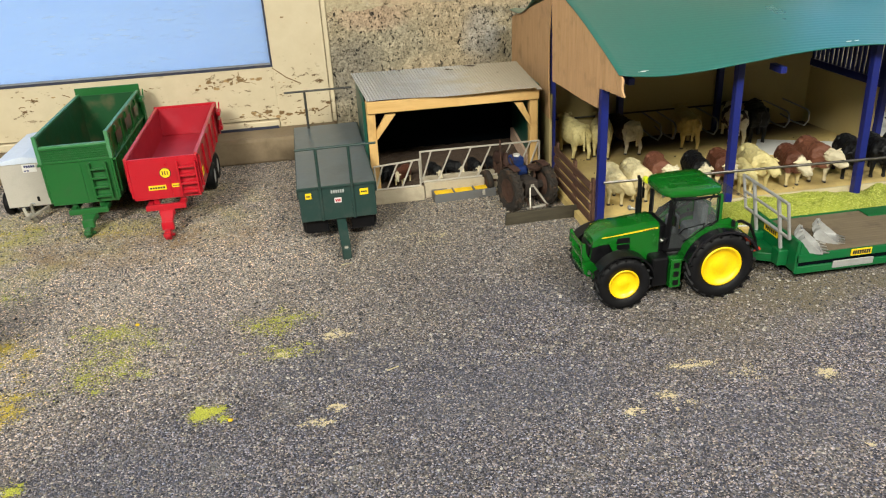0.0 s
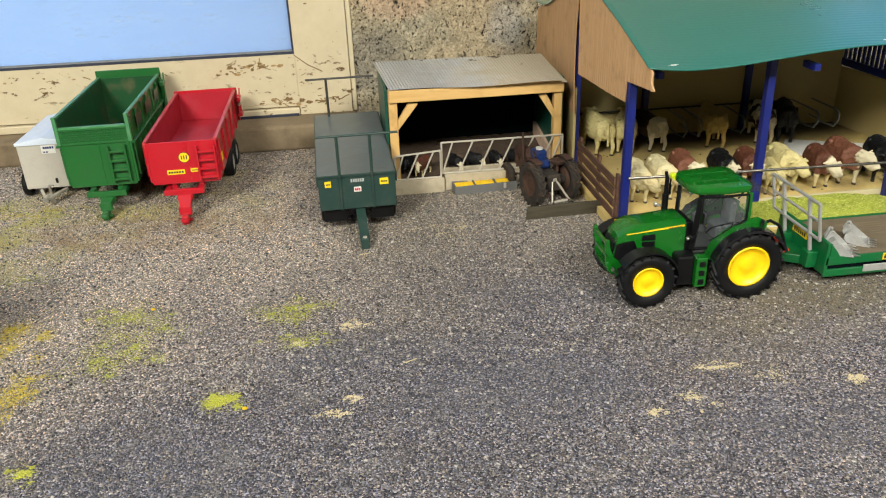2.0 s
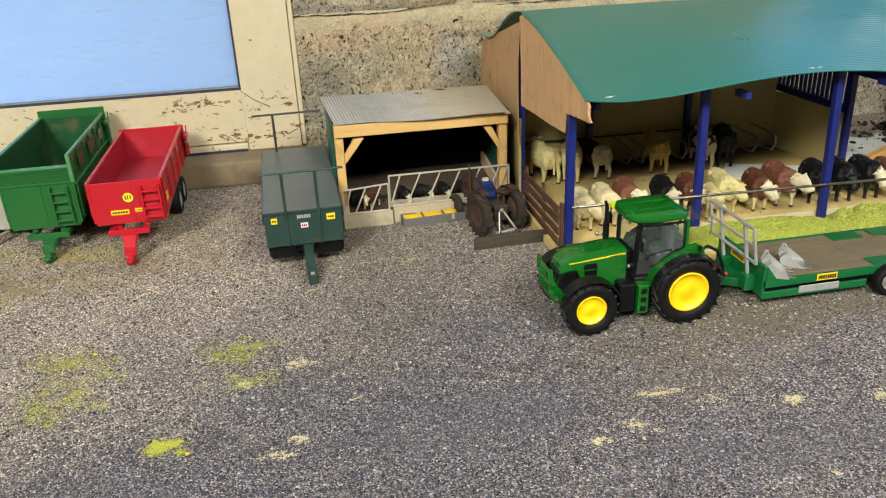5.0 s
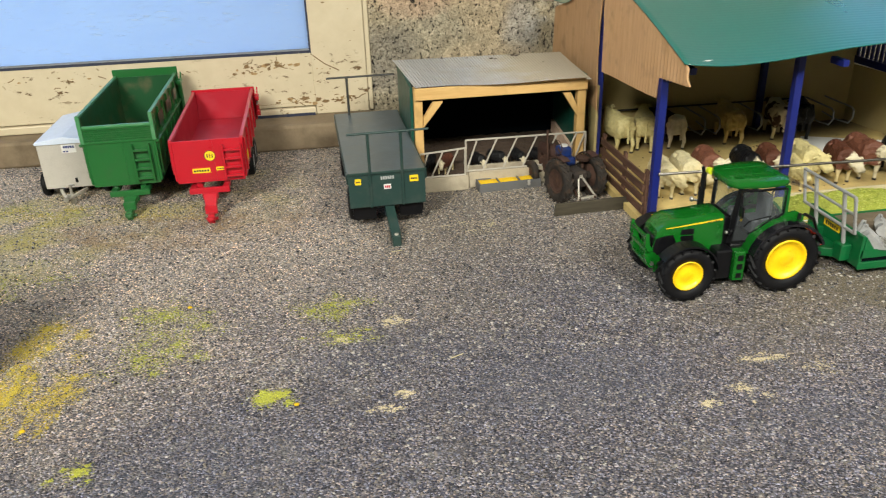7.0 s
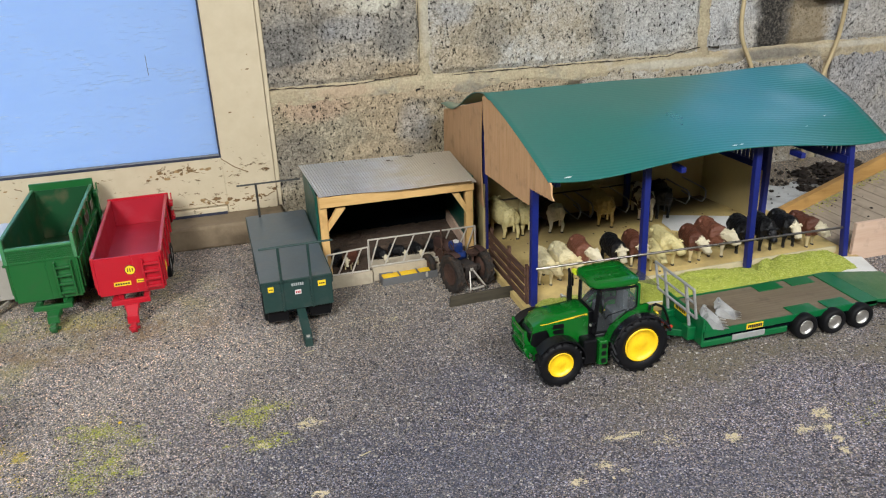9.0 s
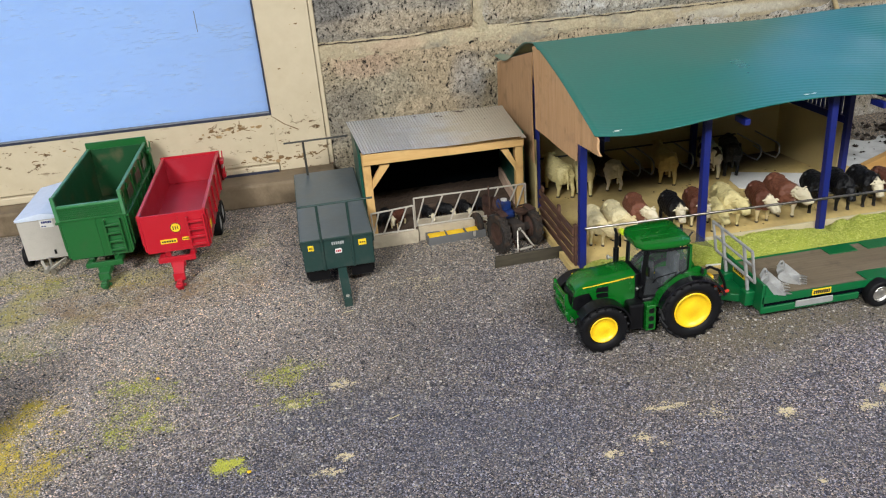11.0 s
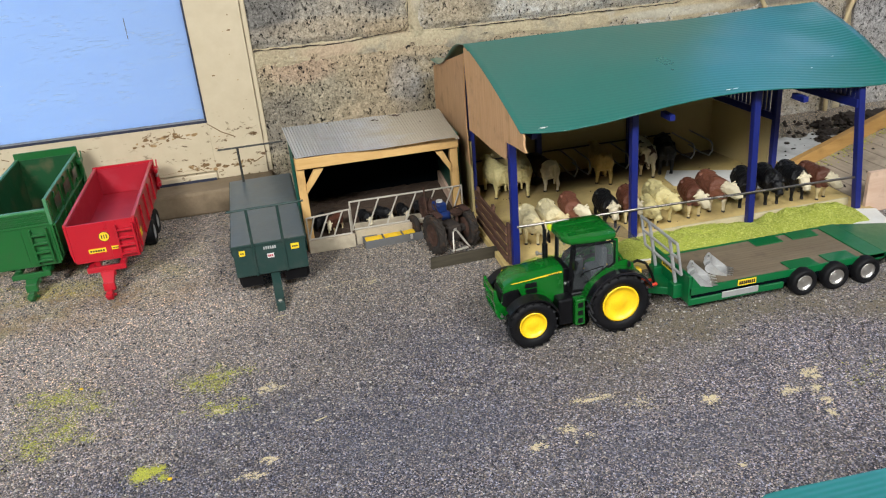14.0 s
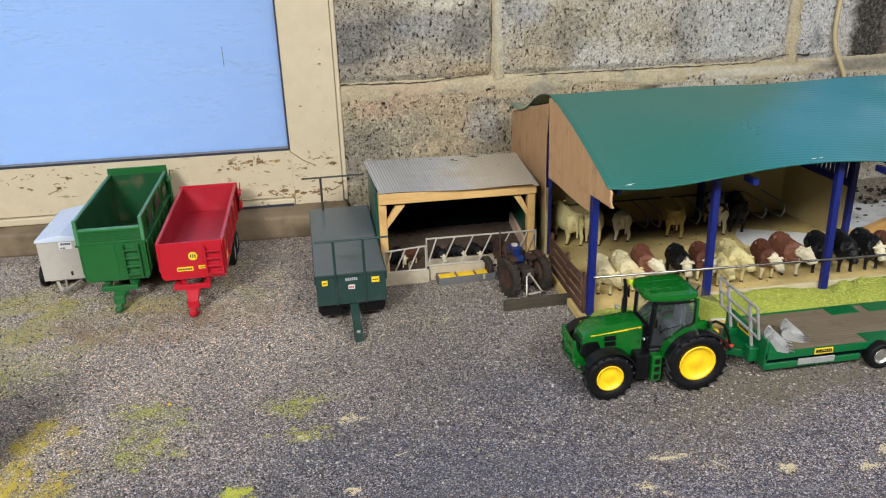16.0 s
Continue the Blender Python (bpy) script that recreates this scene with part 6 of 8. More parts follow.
for x in (0.2760,):
    bm = bmesh.new()
    beam(bm, (x, 0.700, 0.148), (x, 0.860, 0.160), 0.005, 0.009)
    beam(bm, (x, 0.860, 0.160), (x, 1.028, 0.150), 0.005, 0.009)
    part("rafter", bm, M_BLUE, barn, "dark blue rafter")
for x, z in ((0.290, 0.156), (0.437, 0.154), (0.589, 0.153)):
    part("purlin_stub", box(x - 0.003, x + 0.003, 0.684, 0.704, z - 0.003, z + 0.003), M_BLUE, barn, "blue purlin end")


def rail(y, za, zb, xa, xb, r):
    return part("feed_rail", rod(bmesh.new(), (xa, y, za), (xb, y, zb), r, 10), M_RAIL, barn, "dull metal feed rail")


rail(0.7015, 0.055, 0.0475, 0.2745, 0.6835, 0.0014)

# card gables
gable = [(0.8545, 0.120), (0.7090, 0.128), (0.7090, 0.147), (0.6480, 0.1525), (0.6560, 0.1690), *((0.6545 + 0.192 * t, 0.1700 + 0.0500 * t + 0.004 * math.sin(math.pi * t) - 0.0010) for t in (0.08, 0.2, 0.35, 0.5, 0.65, 0.8, 0.93)), (0.8460, 0.2190), (0.8610, 0.2145), (0.8570, 0.187), (0.8535, 0.160)]


def corrugated_gable(xf, pts, pitch=0.0066, depth=0.0019):
    """A card panel in the y-z plane cut to an outline, with upright flutes."""
    ys = [p[0] for p in pts]
    lo, hi = min(ys), max(ys)
    n = int((hi - lo) / pitch * 14)

    def span(y):
        zs = []
        for (a, za), (b, zb) in zip(pts, pts[1:] + pts[:1]):
            if (a - y) * (b - y) <= 0 and a != b:
                zs.append(za + (zb - za) * (y - a) / (b - a))
        return min(zs), max(zs)
    bm = bmesh.new()
    rows = []
    for i in range(n + 1):
        y = min(max(lo + (hi - lo) * i / n, lo + 1e-5), hi - 1e-5)
        z0, z1 = span(y)
        ph = ((y - lo) / pitch) % 1.0
        x = xf - depth * min(1.0, 2.6 * min(ph, 1 - ph)) ** 0.7 + 0.0008 * math.sin(y * 40)
        rows.append([bm.verts.new((x, y, z0)), bm.verts.new((x, y, z1)), bm.verts.new((x + 0.0016, y, z1)), bm.verts.new((x + 0.0016, y, z0))])
    for a, b in zip(rows, rows[1:]):
        for k in range(4):
            bm.faces.new((a[k], b[k], b[(k + 1) % 4], a[(k + 1) % 4]))
    bm.faces.new(rows[0])
    bm.faces.new(list(reversed(rows[-1])))
    return bm


part("gable_panel", corrugated_gable(0.2690, gable), M_CARD, barn, "brown corrugated card gable")
bm = bmesh.new()
prism(bm, [(0.8635, 0.074), (0.8690, 0.122), (0.8690, 0.165), (0.8650, 0.190), (0.8615, 0.2090), (1.034, 0.163), (1.040, 0.100), (1.036, 0.090), (0.95, 0.082)], 0, 0.2675, 0.2690)
part("gable_panel", bm, M_CARD, barn, "plain brown card gable, split along the edge")

EX = (0.264, 0.347, 0.418, 0.490, 0.565, 0.640, 0.712)
EZ = (0.1715, 0.1672, 0.1688, 0.1765, 0.1655, 0.1590, 0.1555)
_c = np.polyfit(EX, EZ, 5)


def barn_roof(u, v):
    """u along the ridge, v from the eave (0) over the ridge (0.55) to the back (1)."""
    x = 0.2645 + (0.714 - 0.2645) * u + (0.0015 * max(0.0, 1 - u * 12) if v < 0.5 else 0.0)
    ye, ze = 0.6545 + 0.043 * u, float(np.polyval(_c, x))
    yr, zr = 0.8465 + 0.002 * u, 0.2215 + 0.001 * math.sin(u * 8)
    yb, zb = 1.036, 0.168 + 0.004 * math.sin(u * 60) * math.exp(-u * 14)
    if v < 0.55:
        t = v / 0.55
        y = ye + (yr - ye) * t
        z = ze + (zr - ze) * t + 0.004 * math.sin(math.pi * t) * (1 - u * 0.5) + 0.004 * math.sin(math.pi * t) * u ** 10
        x += 0.006 * (1 - t) * u
    else:
        t = (v - 0.55) / 0.45
        y = yr + (yb - yr) * t
        z = zr + (zb - zr) * t + 0.006 * math.sin(t * 7) * math.exp(-u * 20) - 0.002 * math.sin(math.pi * t)
    z += (0.0022 * u + 0.0005) * min(1.0, v * 6) * noise.fractal(Vector((u * 3.4, v * 4.0, 6.3)), 1.0, 2.0, 2)
    amp = 0.00002 + (0.00011 * u * u + 0.00006 * max(0.0, 1 - v * 9) if v < 0.55 else 0.0)
    return (x, y, z + amp * math.sin(2 * math.pi * y / 0.0044))


part("roof", sheet(barn_roof, 60, 960, 0.0009), M_ROOF, barn, "green corrugated sheet roof, wavy at the eave", smooth=True)
for x, y, w in ((0.291, 0.664, 0.0058), (0.494, 0.683, 0.0040), (0.503, 0.6845, 0.0036), (0.615, 0.72, 0.002), (0.655, 0.74, 0.0022)):
    u = (x - 0.2645) / 0.4495
    v = 0.55 * (y - (0.6545 + 0.043 * u)) / (0.1920 - 0.041 * u)
    p = Vector(barn_roof(u, v))
    bm = bmesh.new()
    for a, q, d in ((0.4, 1.0, 0.0), (1.9, 0.75, 0.15), (2.7, 0.9, -0.2), (0.1, 0.4, 0.7), (2.2, 0.3, -0.8)):
        at = p + Vector((d * w, 0.3 * d * w, 0.0003))
        bmesh.ops.create_icosphere(bm, subdivisions=2, radius=w * 0.55 * q, matrix=Matrix.Translation(at) @ Matrix.Rotation(a, 4, "Z") @ Matrix.Diagonal((1, 0.30, 0.14, 1)))
    part("glue_spot", bm, M_WHITE, barn, "white glue spot on the roof")

# plank fence at the barn's open side
fe = thing("plank_fence", pose(0.2655, 0, 0), "dark brown plank fence along the barn's side", "fence")
for i in range(4):
    z = BZ + 0.003 + i * 0.0112
    part("plank", box(-0.0012, 0.0012, 0.712, 0.834, z, z + 0.0072, bev=0.0004), M_FENCE, fe)
for y in (0.7135, 0.770, 0.8325):
    part("fence_post", box(0.0014, 0.0044, y - 0.003, y + 0.003, BZ, BZ + 0.048, bev=0.0004), M_FENCE, fe)


def cubicle(x):
    t = thing("cubicle_divider", pose(x, 0, BZ), "bent metal cubicle divider in the barn", "divider", group="cubicle dividers")
    part("loop", pipe([(0, 0.961, 0.034), (0, 0.905, 0.034), (0, 0.900, 0.031), (0, 0.899, 0.022), (0, 0.906, 0.013), (0, 0.930, 0.011), (0, 0.961, 0.013)], 0.0011, 6), M_RUBBERGREY, t)
    return t


cb = cubicle(0.421)
for x in (0.440, 0.495, 0.591, 0.618):
    copy_thing(cb, pose(x, 0, BZ))
part("neck_rail", rod(bmesh.new(), (0.275, 0.956, 0.0445), (0.585, 0.956, 0.0435), 0.0012, 8), M_DULLRAIL, barn, "dark rail along the back wall")

# silage along the feed passage
sil = thing("silage_heap", pose(0, 0, 0), "light green silage heaped along the feed rail", "silage")


def heap(x0, x1, y0, y1, h, seed):
    def z(u, v):
        b = max(0.0, math.sin(math.pi * u)) ** 0.5 * max(0.0, math.sin(math.pi * v)) ** 0.8
        return h * b * (0.8 + 0.4 * noise.noise(Vector((u * 9, v * 4, seed)))) + 0.0012 * noise.noise(Vector((u * 60, v * 25, seed))) * b

    def f(u, v):
        edge = 0.005 * noise.noise(Vector((u * 7, seed, v)))
        return (x0 + (x1 - x0) * u, y0 + (y1 - y0) * v + edge - 0.045 * (u * (x1 - x0)) * 0.5, BZ + 0.0013 + z(u, v))
    part("mound", sheet(f, 90, 26, 0.0012), M_SILBED, sil, "chopped green silage")
    pts = []
    for _ in range(9000):
        u, v = random.random(), random.random()
        p = f(u, v)
        if z(u, v) > 0.0006:
            pts.append((p[0], p[1], p[2] + 0.0004))
    fl_ = scatter("silage", pts, (0.0003, 0.0010), M_SILAGE, 0.6, 1.8)
    fl_.parent = sil
    fl_["kind"] = "stuff"


heap(0.274, 0.345, 0.668, 0.710, 0.010, 1)
heap(0.352, 0.562, 0.668, 0.7115, 0.0190, 2)
heap(0.550, 0.675, 0.667, 0.7115, 0.0205, 3)

# ramp and the yard beyond the barn
ramp_ = thing("timber_ramp", pose(0, 0, 0), "slatted timber ramp with plain board sides", "ramp")
RX0, RX1, RY0, RY1 = 0.712, 1.05, 0.706, 0.842


def ramp_z(x):
    return 0.004 + 0.34 * (x - RX0)


n = 22
for i in range(n):
    x = RX0 + (RX1 - RX0) * i / n
    w = (RX1 - RX0) / n
    bm = bmesh.new()
    prism(bm, [(x + 0.0008, ramp_z(x) - 0.003), (x + w - 0.0008, ramp_z(x + w) - 0.003), (x + w - 0.0008, ramp_z(x + w)), (x + 0.0008, ramp_z(x))], 1, RY0, RY1)
    part("slat", bm, M_SLAT, ramp_)
bm = bmesh.new()
prism(bm, [(RX0 - 0.003, 0.0), (RX1, 0.0), (RX1, ramp_z(RX1) - 0.0045), (RX0 + 0.01, ramp_z(RX0 + 0.01) - 0.0045)], 1, RY0 + 0.002, RY1 - 0.002)
part("ramp_core", bm, M_PALEWOOD, ramp_)
part("side_board", box(0.698, 1.05, 0.700, 0.7055, 0.0, 0.050, bev=0.0006), M_PALEWOOD, ramp_, "pale ply side board")
bm = bmesh.new()
prism(bm, [(0.692, 0.0), (1.05, 0.0), (1.05, 0.143), (0.692, 0.014)], 1, RY1 + 0.0005, RY1 + 0.010, bev=0.0006)
part("side_board", bm, M_RAMPPINE, ramp_, "orange-brown pine side plank")


def yard_slab():
    """Thin white-painted slab, ragged along its far edge where grit lies over it."""
    bm = bmesh.new()
    far = [(1.10 - 0.3945 * i / 40, 0.968 + 0.012 * noise.fractal(Vector((i * 0.35, 2, 5)), 0.8, 2.1, 4)) for i in range(41)]
    prism(bm, [(0.7055, 0.853), (1.10, 0.853)] + far, 2, 0.0, 0.004)
    return bm


yard = tagged(obj("pavement", yard_slab(), M_WHITEYARD), "white-painted yard strewn with black clods", "yard", kind="structure")
pts, k = [], 0
for cx, cy, r in ((0.825, 0.935, 0.010), (0.850, 0.965, 0.012), (0.880, 0.950, 0.015), (0.915, 0.985, 0.018), (0.955, 0.990, 0.024), (0.945, 0.945, 0.020), (0.905, 0.918, 0.012), (0.990, 0.955, 0.024), (0.870, 1.005, 0.011), (0.925, 1.02, 0.014)):
    bm = bmesh.new()
    bmesh.ops.create_icosphere(bm, subdivisions=5, radius=1.0)
    for v in bm.verts:
        d = 1 + 0.25 * noise.fractal(v.co * 9 + Vector((cy * 50, cx * 50, 0)), 0.8, 2.1, 3) + 0.5 * noise.fractal(v.co * 2.2 + Vector((cx * 50, cy * 50, 0)), 0.8, 2.1, 4)
        v.co = Vector((v.co.x * r * d * 1.3, v.co.y * r * d, max(-0.001, v.co.z * r * 0.52 * d)))
    ob = obj("muck_lump", bm, M_CLOD, True)
    ob.location = (cx, cy, 0.004)
    tagged(ob, "black-brown lump of muck on the white yard", "muck", group="lumps of muck")
for _ in range(260):
    q = random.random()
    if q < 0.3:
        pts.append((random.uniform(0.73, 0.95), random.uniform(0.88, 1.04), 0.005))
    else:
        pts.append((random.gauss(0.90, 0.05), random.gauss(0.965, 0.03), 0.006 + 0.012 * random.random() * (q < 0.6)))
tagged(scatter("clods", pts, (0.0008, 0.0055), M_CLOD, 0.7), "black clods strewn over the yard", "clods", kind="stuff")


# ---- green tractor ----
# local: origin on the ground under the middle of the rear axle, nose towards +x
tt = thing("tractor", pose(0.3239, 0.5935, 0, 0, 0, 180.4), "glossy green toy tractor with yellow hubs", "tractor")
FX, RR, RF = 0.0833, 0.0292, 0.0232
for s in (-1, 1):
    wheel(tt, (0, s * 0.0300, RR), RR, 0.0175, s, M_HUB, "rear_wheel", lugs=20, rim=0.60, label="big black lugged tyre")
    wheel(tt, (FX, s * 0.0300, RF), RF, 0.0145, s, M_HUB, "front_wheel", lugs=18, rim=0.55, label="black lugged tyre")
bm = bmesh.new()
rod(bm, (0, -0.024, RR), (0, 0.024, RR), 0.0045, 10)
bx(bm, -0.014, 0.018, -0.011, 0.011, 0.018, 0.042, bev=0.002)
bx(bm, 0.016, 0.062, -0.008, 0.008, 0.018, 0.034, bev=0.0015)
part("gearbox", bm, M_BLACK, tt, "black gearbox and rear axle")
bm = bmesh.new()
bx(bm, 0.060, 0.100, -0.0085, 0.0085, 0.014, 0.032, bev=0.0012)
rod(bm, (FX, -0.025, RF), (FX, 0.025, RF), 0.0036, 10)
part("front_axle", bm, M_TRGREEN, tt, "green front axle")


def hood():
    """Bonnet, lofted along x, sloping and narrowing to the nose."""
    bm = bmesh.new()
    st = [(0.0465, 0.0148, 0.032, 0.0645), (0.058, 0.0148, 0.031, 0.0640), (0.074, 0.0148, 0.030, 0.0625), (0.089, 0.0152, 0.030, 0.0618), (0.0995, 0.0142, 0.031, 0.0590), (0.1055, 0.0112, 0.033, 0.0545)]
    rings = []
    for x, w, z0, z1 in st:
        h = z1 - z0
        prof = [(-w, z0), (-w * 1.02, z0 + h * 0.45), (-w, z0 + h * 0.93), (-w * 0.86, z0 + h * 0.985), (-w * 0.4, z1), (w * 0.4, z1), (w * 0.86, z0 + h * 0.985), (w, z0 + h * 0.93), (w * 1.02, z0 + h * 0.45), (w, z0)]
        rings.append([bm.verts.new((x + (0.004 * (z - z0) / h if x > 0.095 else 0) * -1, y, z)) for y, z in prof])
    for a, b in zip(rings, rings[1:]):
        for i in range(len(a)):
            j = (i + 1) % len(a)
            bm.faces.new((a[i], a[j], b[j], b[i]))
    bm.faces.new(rings[0])
    bm.faces.new(list(reversed(rings[-1])))
    return bm


hd = part("bonnet", hood(), M_TRGREEN, tt, "glossy green bonnet", smooth=True)
hd.modifiers.new("edges", "EDGE_SPLIT").split_angle = radians(40)
for s in (-1, 1):
    bm = bmesh.new()
    prism(bm, [(0.0480, 0.0600), (0.096, 0.0568), (0.096, 0.0573), (0.0480, 0.0615)], 1, s * 0.01475 - 0.0003, s * 0.01475 + 0.0007)
    st_ = part("stripe", bm, M_YELLOW, hd, "yellow side stripe")
    bm = bmesh.new()
    for i in range(5):
        bx(bm, 0.0505 + i * 0.0022, 0.0522 + i * 0.0022, s * 0.01545 - 0.0002, s * 0.0153 + 0.0002, 0.0598 - i * 0.0002, 0.0607 - i * 0.0002, bev=0)
    part("print", bm, M_INK, st_)
    for i in range(3):
        z = 0.0385 + i * 0.0058
        bm = bmesh.new()
        prism(bm, [(0.0715, z), (0.0838, z + 0.0004), (0.0828, z + 0.0050), (0.0722, z + 0.0050)], 1, s * 0.0148 - 0.0006, s * 0.0148 + 0.0005)
        part("vent", bm, M_BLACK, hd)
    bm = bmesh.new()
    fs = [bm.verts.new((x, s * (np.interp(x, (0.089, 0.0995, 0.1055, 0.110), (0.0153, 0.0143, 0.0115, 0.0090)) + 0.0006), z)) for x, z in ((0.0865, 0.0440), (0.0885, 0.0345), (0.0980, 0.0335), (0.1050, 0.0345), (0.1035, 0.0480), (0.0980, 0.0505), (0.0900, 0.0515))]
    bmesh.ops.solidify(bm, geom=[bm.faces.new(fs)], thickness=0.0008)
    part("headlight", bm, M_BLACK, hd, "dark headlight panel")
bm = bmesh.new()
bx(bm, 0.1000, 0.1048, -0.0100, 0.0100, 0.0325, 0.0490, bev=0.001)
part("grille", bm, M_BLACK, hd, "black grille")
part("bonnet_gap", box(0.0400, 0.0464, -0.0140, 0.0140, 0.0330, 0.0625, bev=0.0006), M_BLACK, hd, "black gap behind the bonnet")
# front weight frame and linkage
bm = bmesh.new()
bx(bm, 0.092, 0.104, -0.0095, 0.0095, 0.0240, 0.0310, bev=0.0012)
part("weight_block", bm, M_TRGREEN, tt)
for s in (-1, 1):
    bm = bmesh.new()
    prism(bm, [(0.0980, 0.0250), (0.1070, 0.0250), (0.1115, 0.0320), (0.1130, 0.0510), (0.1105, 0.0525), (0.1060, 0.0380), (0.0980, 0.0310)], 1, s * 0.0125 - 0.0014, s * 0.0125 + 0.0014, bev=0.0004)
    part("linkage_arm", bm, M_TRGREEN, tt, "green front linkage arm")
bm = bmesh.new()
for z, x in ((0.0275, 0.1095), (0.0395, 0.1112), (0.0505, 0.1118)):
    beam(bm, (x, -0.0160, z), (x, 0.0160, z), 0.0022, 0.0024)
for s in (-1, 1):
    prism(bm, [(0.1040, 0.0240), (0.1085, 0.0240), (0.1125, 0.0330), (0.1100, 0.0345)], 1, s * 0.0150 - 0.0016, s * 0.0150 + 0.0016, bev=0.0004)
    prism(bm, [(0.1060, 0.0395), (0.1105, 0.0385), (0.1135, 0.0440), (0.1130, 0.0545), (0.1105, 0.0545), (0.1095, 0.0450)], 1, s * 0.0155 - 0.0014, s * 0.0155 + 0.0014, bev=0.0004)
bx(bm, 0.1035, 0.1075, -0.0085, 0.0085, 0.0250, 0.0385, bev=0.0008)
part("front_guard", bm, M_TRGREEN, tt, "green front guard bars")
bm = bmesh.new()
rod(bm, (0.1065, -0.017, 0.0275), (0.1065, -0.0135, 0.0275), 0.0016, 8)
rod(bm, (0.1065, 0.0135, 0.0275), (0.1065, 0.017, 0.0275), 0.0016, 8)
part("linkage_hook", bm, M_CHROME, tt)


def arch(x, r, a0, a1, y0, y1, t, drop=0.0, seg=16):
    bm = bmesh.new()
    rows = []
    for i in range(seg + 1):
        a = radians(a0 + (a1 - a0) * i / seg)
        c, s_ = math.cos(a), math.sin(a)
        rows.append([bm.verts.new((x + r * c, y0, drop + r * s_)), bm.verts.new((x + r * c, y1, drop + r * s_)), bm.verts.new((x + (r + t) * c, y1, drop + (r + t) * s_)), bm.verts.new((x + (r + t) * c, y0, drop + (r + t) * s_))])
    for a, b in zip(rows, rows[1:]):
        for k in range(4):
            bm.faces.new((a[k], a[(k + 1) % 4], b[(k + 1) % 4], b[k]))
    bm.faces.new(rows[0])
    bm.faces.new(list(reversed(rows[-1])))
    return bm


for s in (-1, 1):
    ya, yb = sorted((s * 0.0215, s * 0.0310))
    fd = part("rear_mudguard", arch(0.0, RR + 0.0016, 12, 165, ya, yb, 0.0020, RR), M_TRGREEN, tt, "green rear mudguard")
    ya, yb = sorted((s * 0.0311, s * 0.0395))
    part("mudguard_lip", arch(0.0, RR + 0.0012, 14, 158, ya, yb, 0.0022, RR, 24), M_GLOSSBLACK, fd, "black rubber lip")
    ya, yb = sorted((s * 0.0240, s * 0.0370))
    part("front_mudguard", arch(FX, RF + 0.0018, 35, 175, ya, yb, 0.0013, RF), M_BLACK, tt, "black front mudguard")
    # steps and tank
    bm = bmesh.new()
    bx(bm, 0.0315, 0.0410, s * 0.0255 - 0.0045, s * 0.0255 + 0.0045, 0.0110, 0.0370, bev=0.0006)
    stp = part("step_box", bm, M_TRGREEN, tt, "green cab steps")
    for z in (0.0135, 0.0215, 0.0295):
        part("step_opening", box(0.0340, 0.0385, s * 0.0302 - 0.0004, s * 0.0302 + 0.0004, z, z + 0.0045, bev=0), M_BLACK, stp)
    bm = box(0.0415, 0.0560, s * 0.0200 - 0.0070, s * 0.0200 + 0.0070, 0.0120, 0.0385, bev=0.002, seg=2)
    part("fuel_tank", bm, M_BLACK, tt, "black fuel tank")

# cab
part("cab_floor", box(-0.012, 0.0415, -0.0215, 0.0215, 0.0330, 0.0400, bev=0.001), M_BLACK, tt)
bm = bmesh.new()
prism(bm, [(-0.0030, -0.0200), (0.0010, -0.0240), (0.0200, -0.0250), (0.0430, -0.0215), (0.0475, -0.0130), (0.0475, 0.0130), (0.0430, 0.0215), (0.0200, 0.0250), (0.0010, 0.0240), (-0.0030, 0.0200)], 2, 0.0878, 0.0945, bev=0.0030)
rf = part("cab_roof", bm, M_TRGREEN, tt, "glossy green cab roof", smooth=True)
rf.modifiers.new("edges", "EDGE_SPLIT").split_angle = radians(35)
for y in (-0.0125, 0.0125):
    part("roof_rib", prism(bmesh.new(), [(0.0020, 0.0940), (0.0430, 0.0940), (0.0400, 0.0948), (0.0060, 0.0949)], 1, y - 0.0035, y + 0.0035, bev=0.0006), M_TRGREEN, rf)
part("roof_hatch", box(0.0120, 0.0330, -0.0070, 0.0070, 0.0942, 0.09475, bev=0.0004), M_TRGREEN, rf)
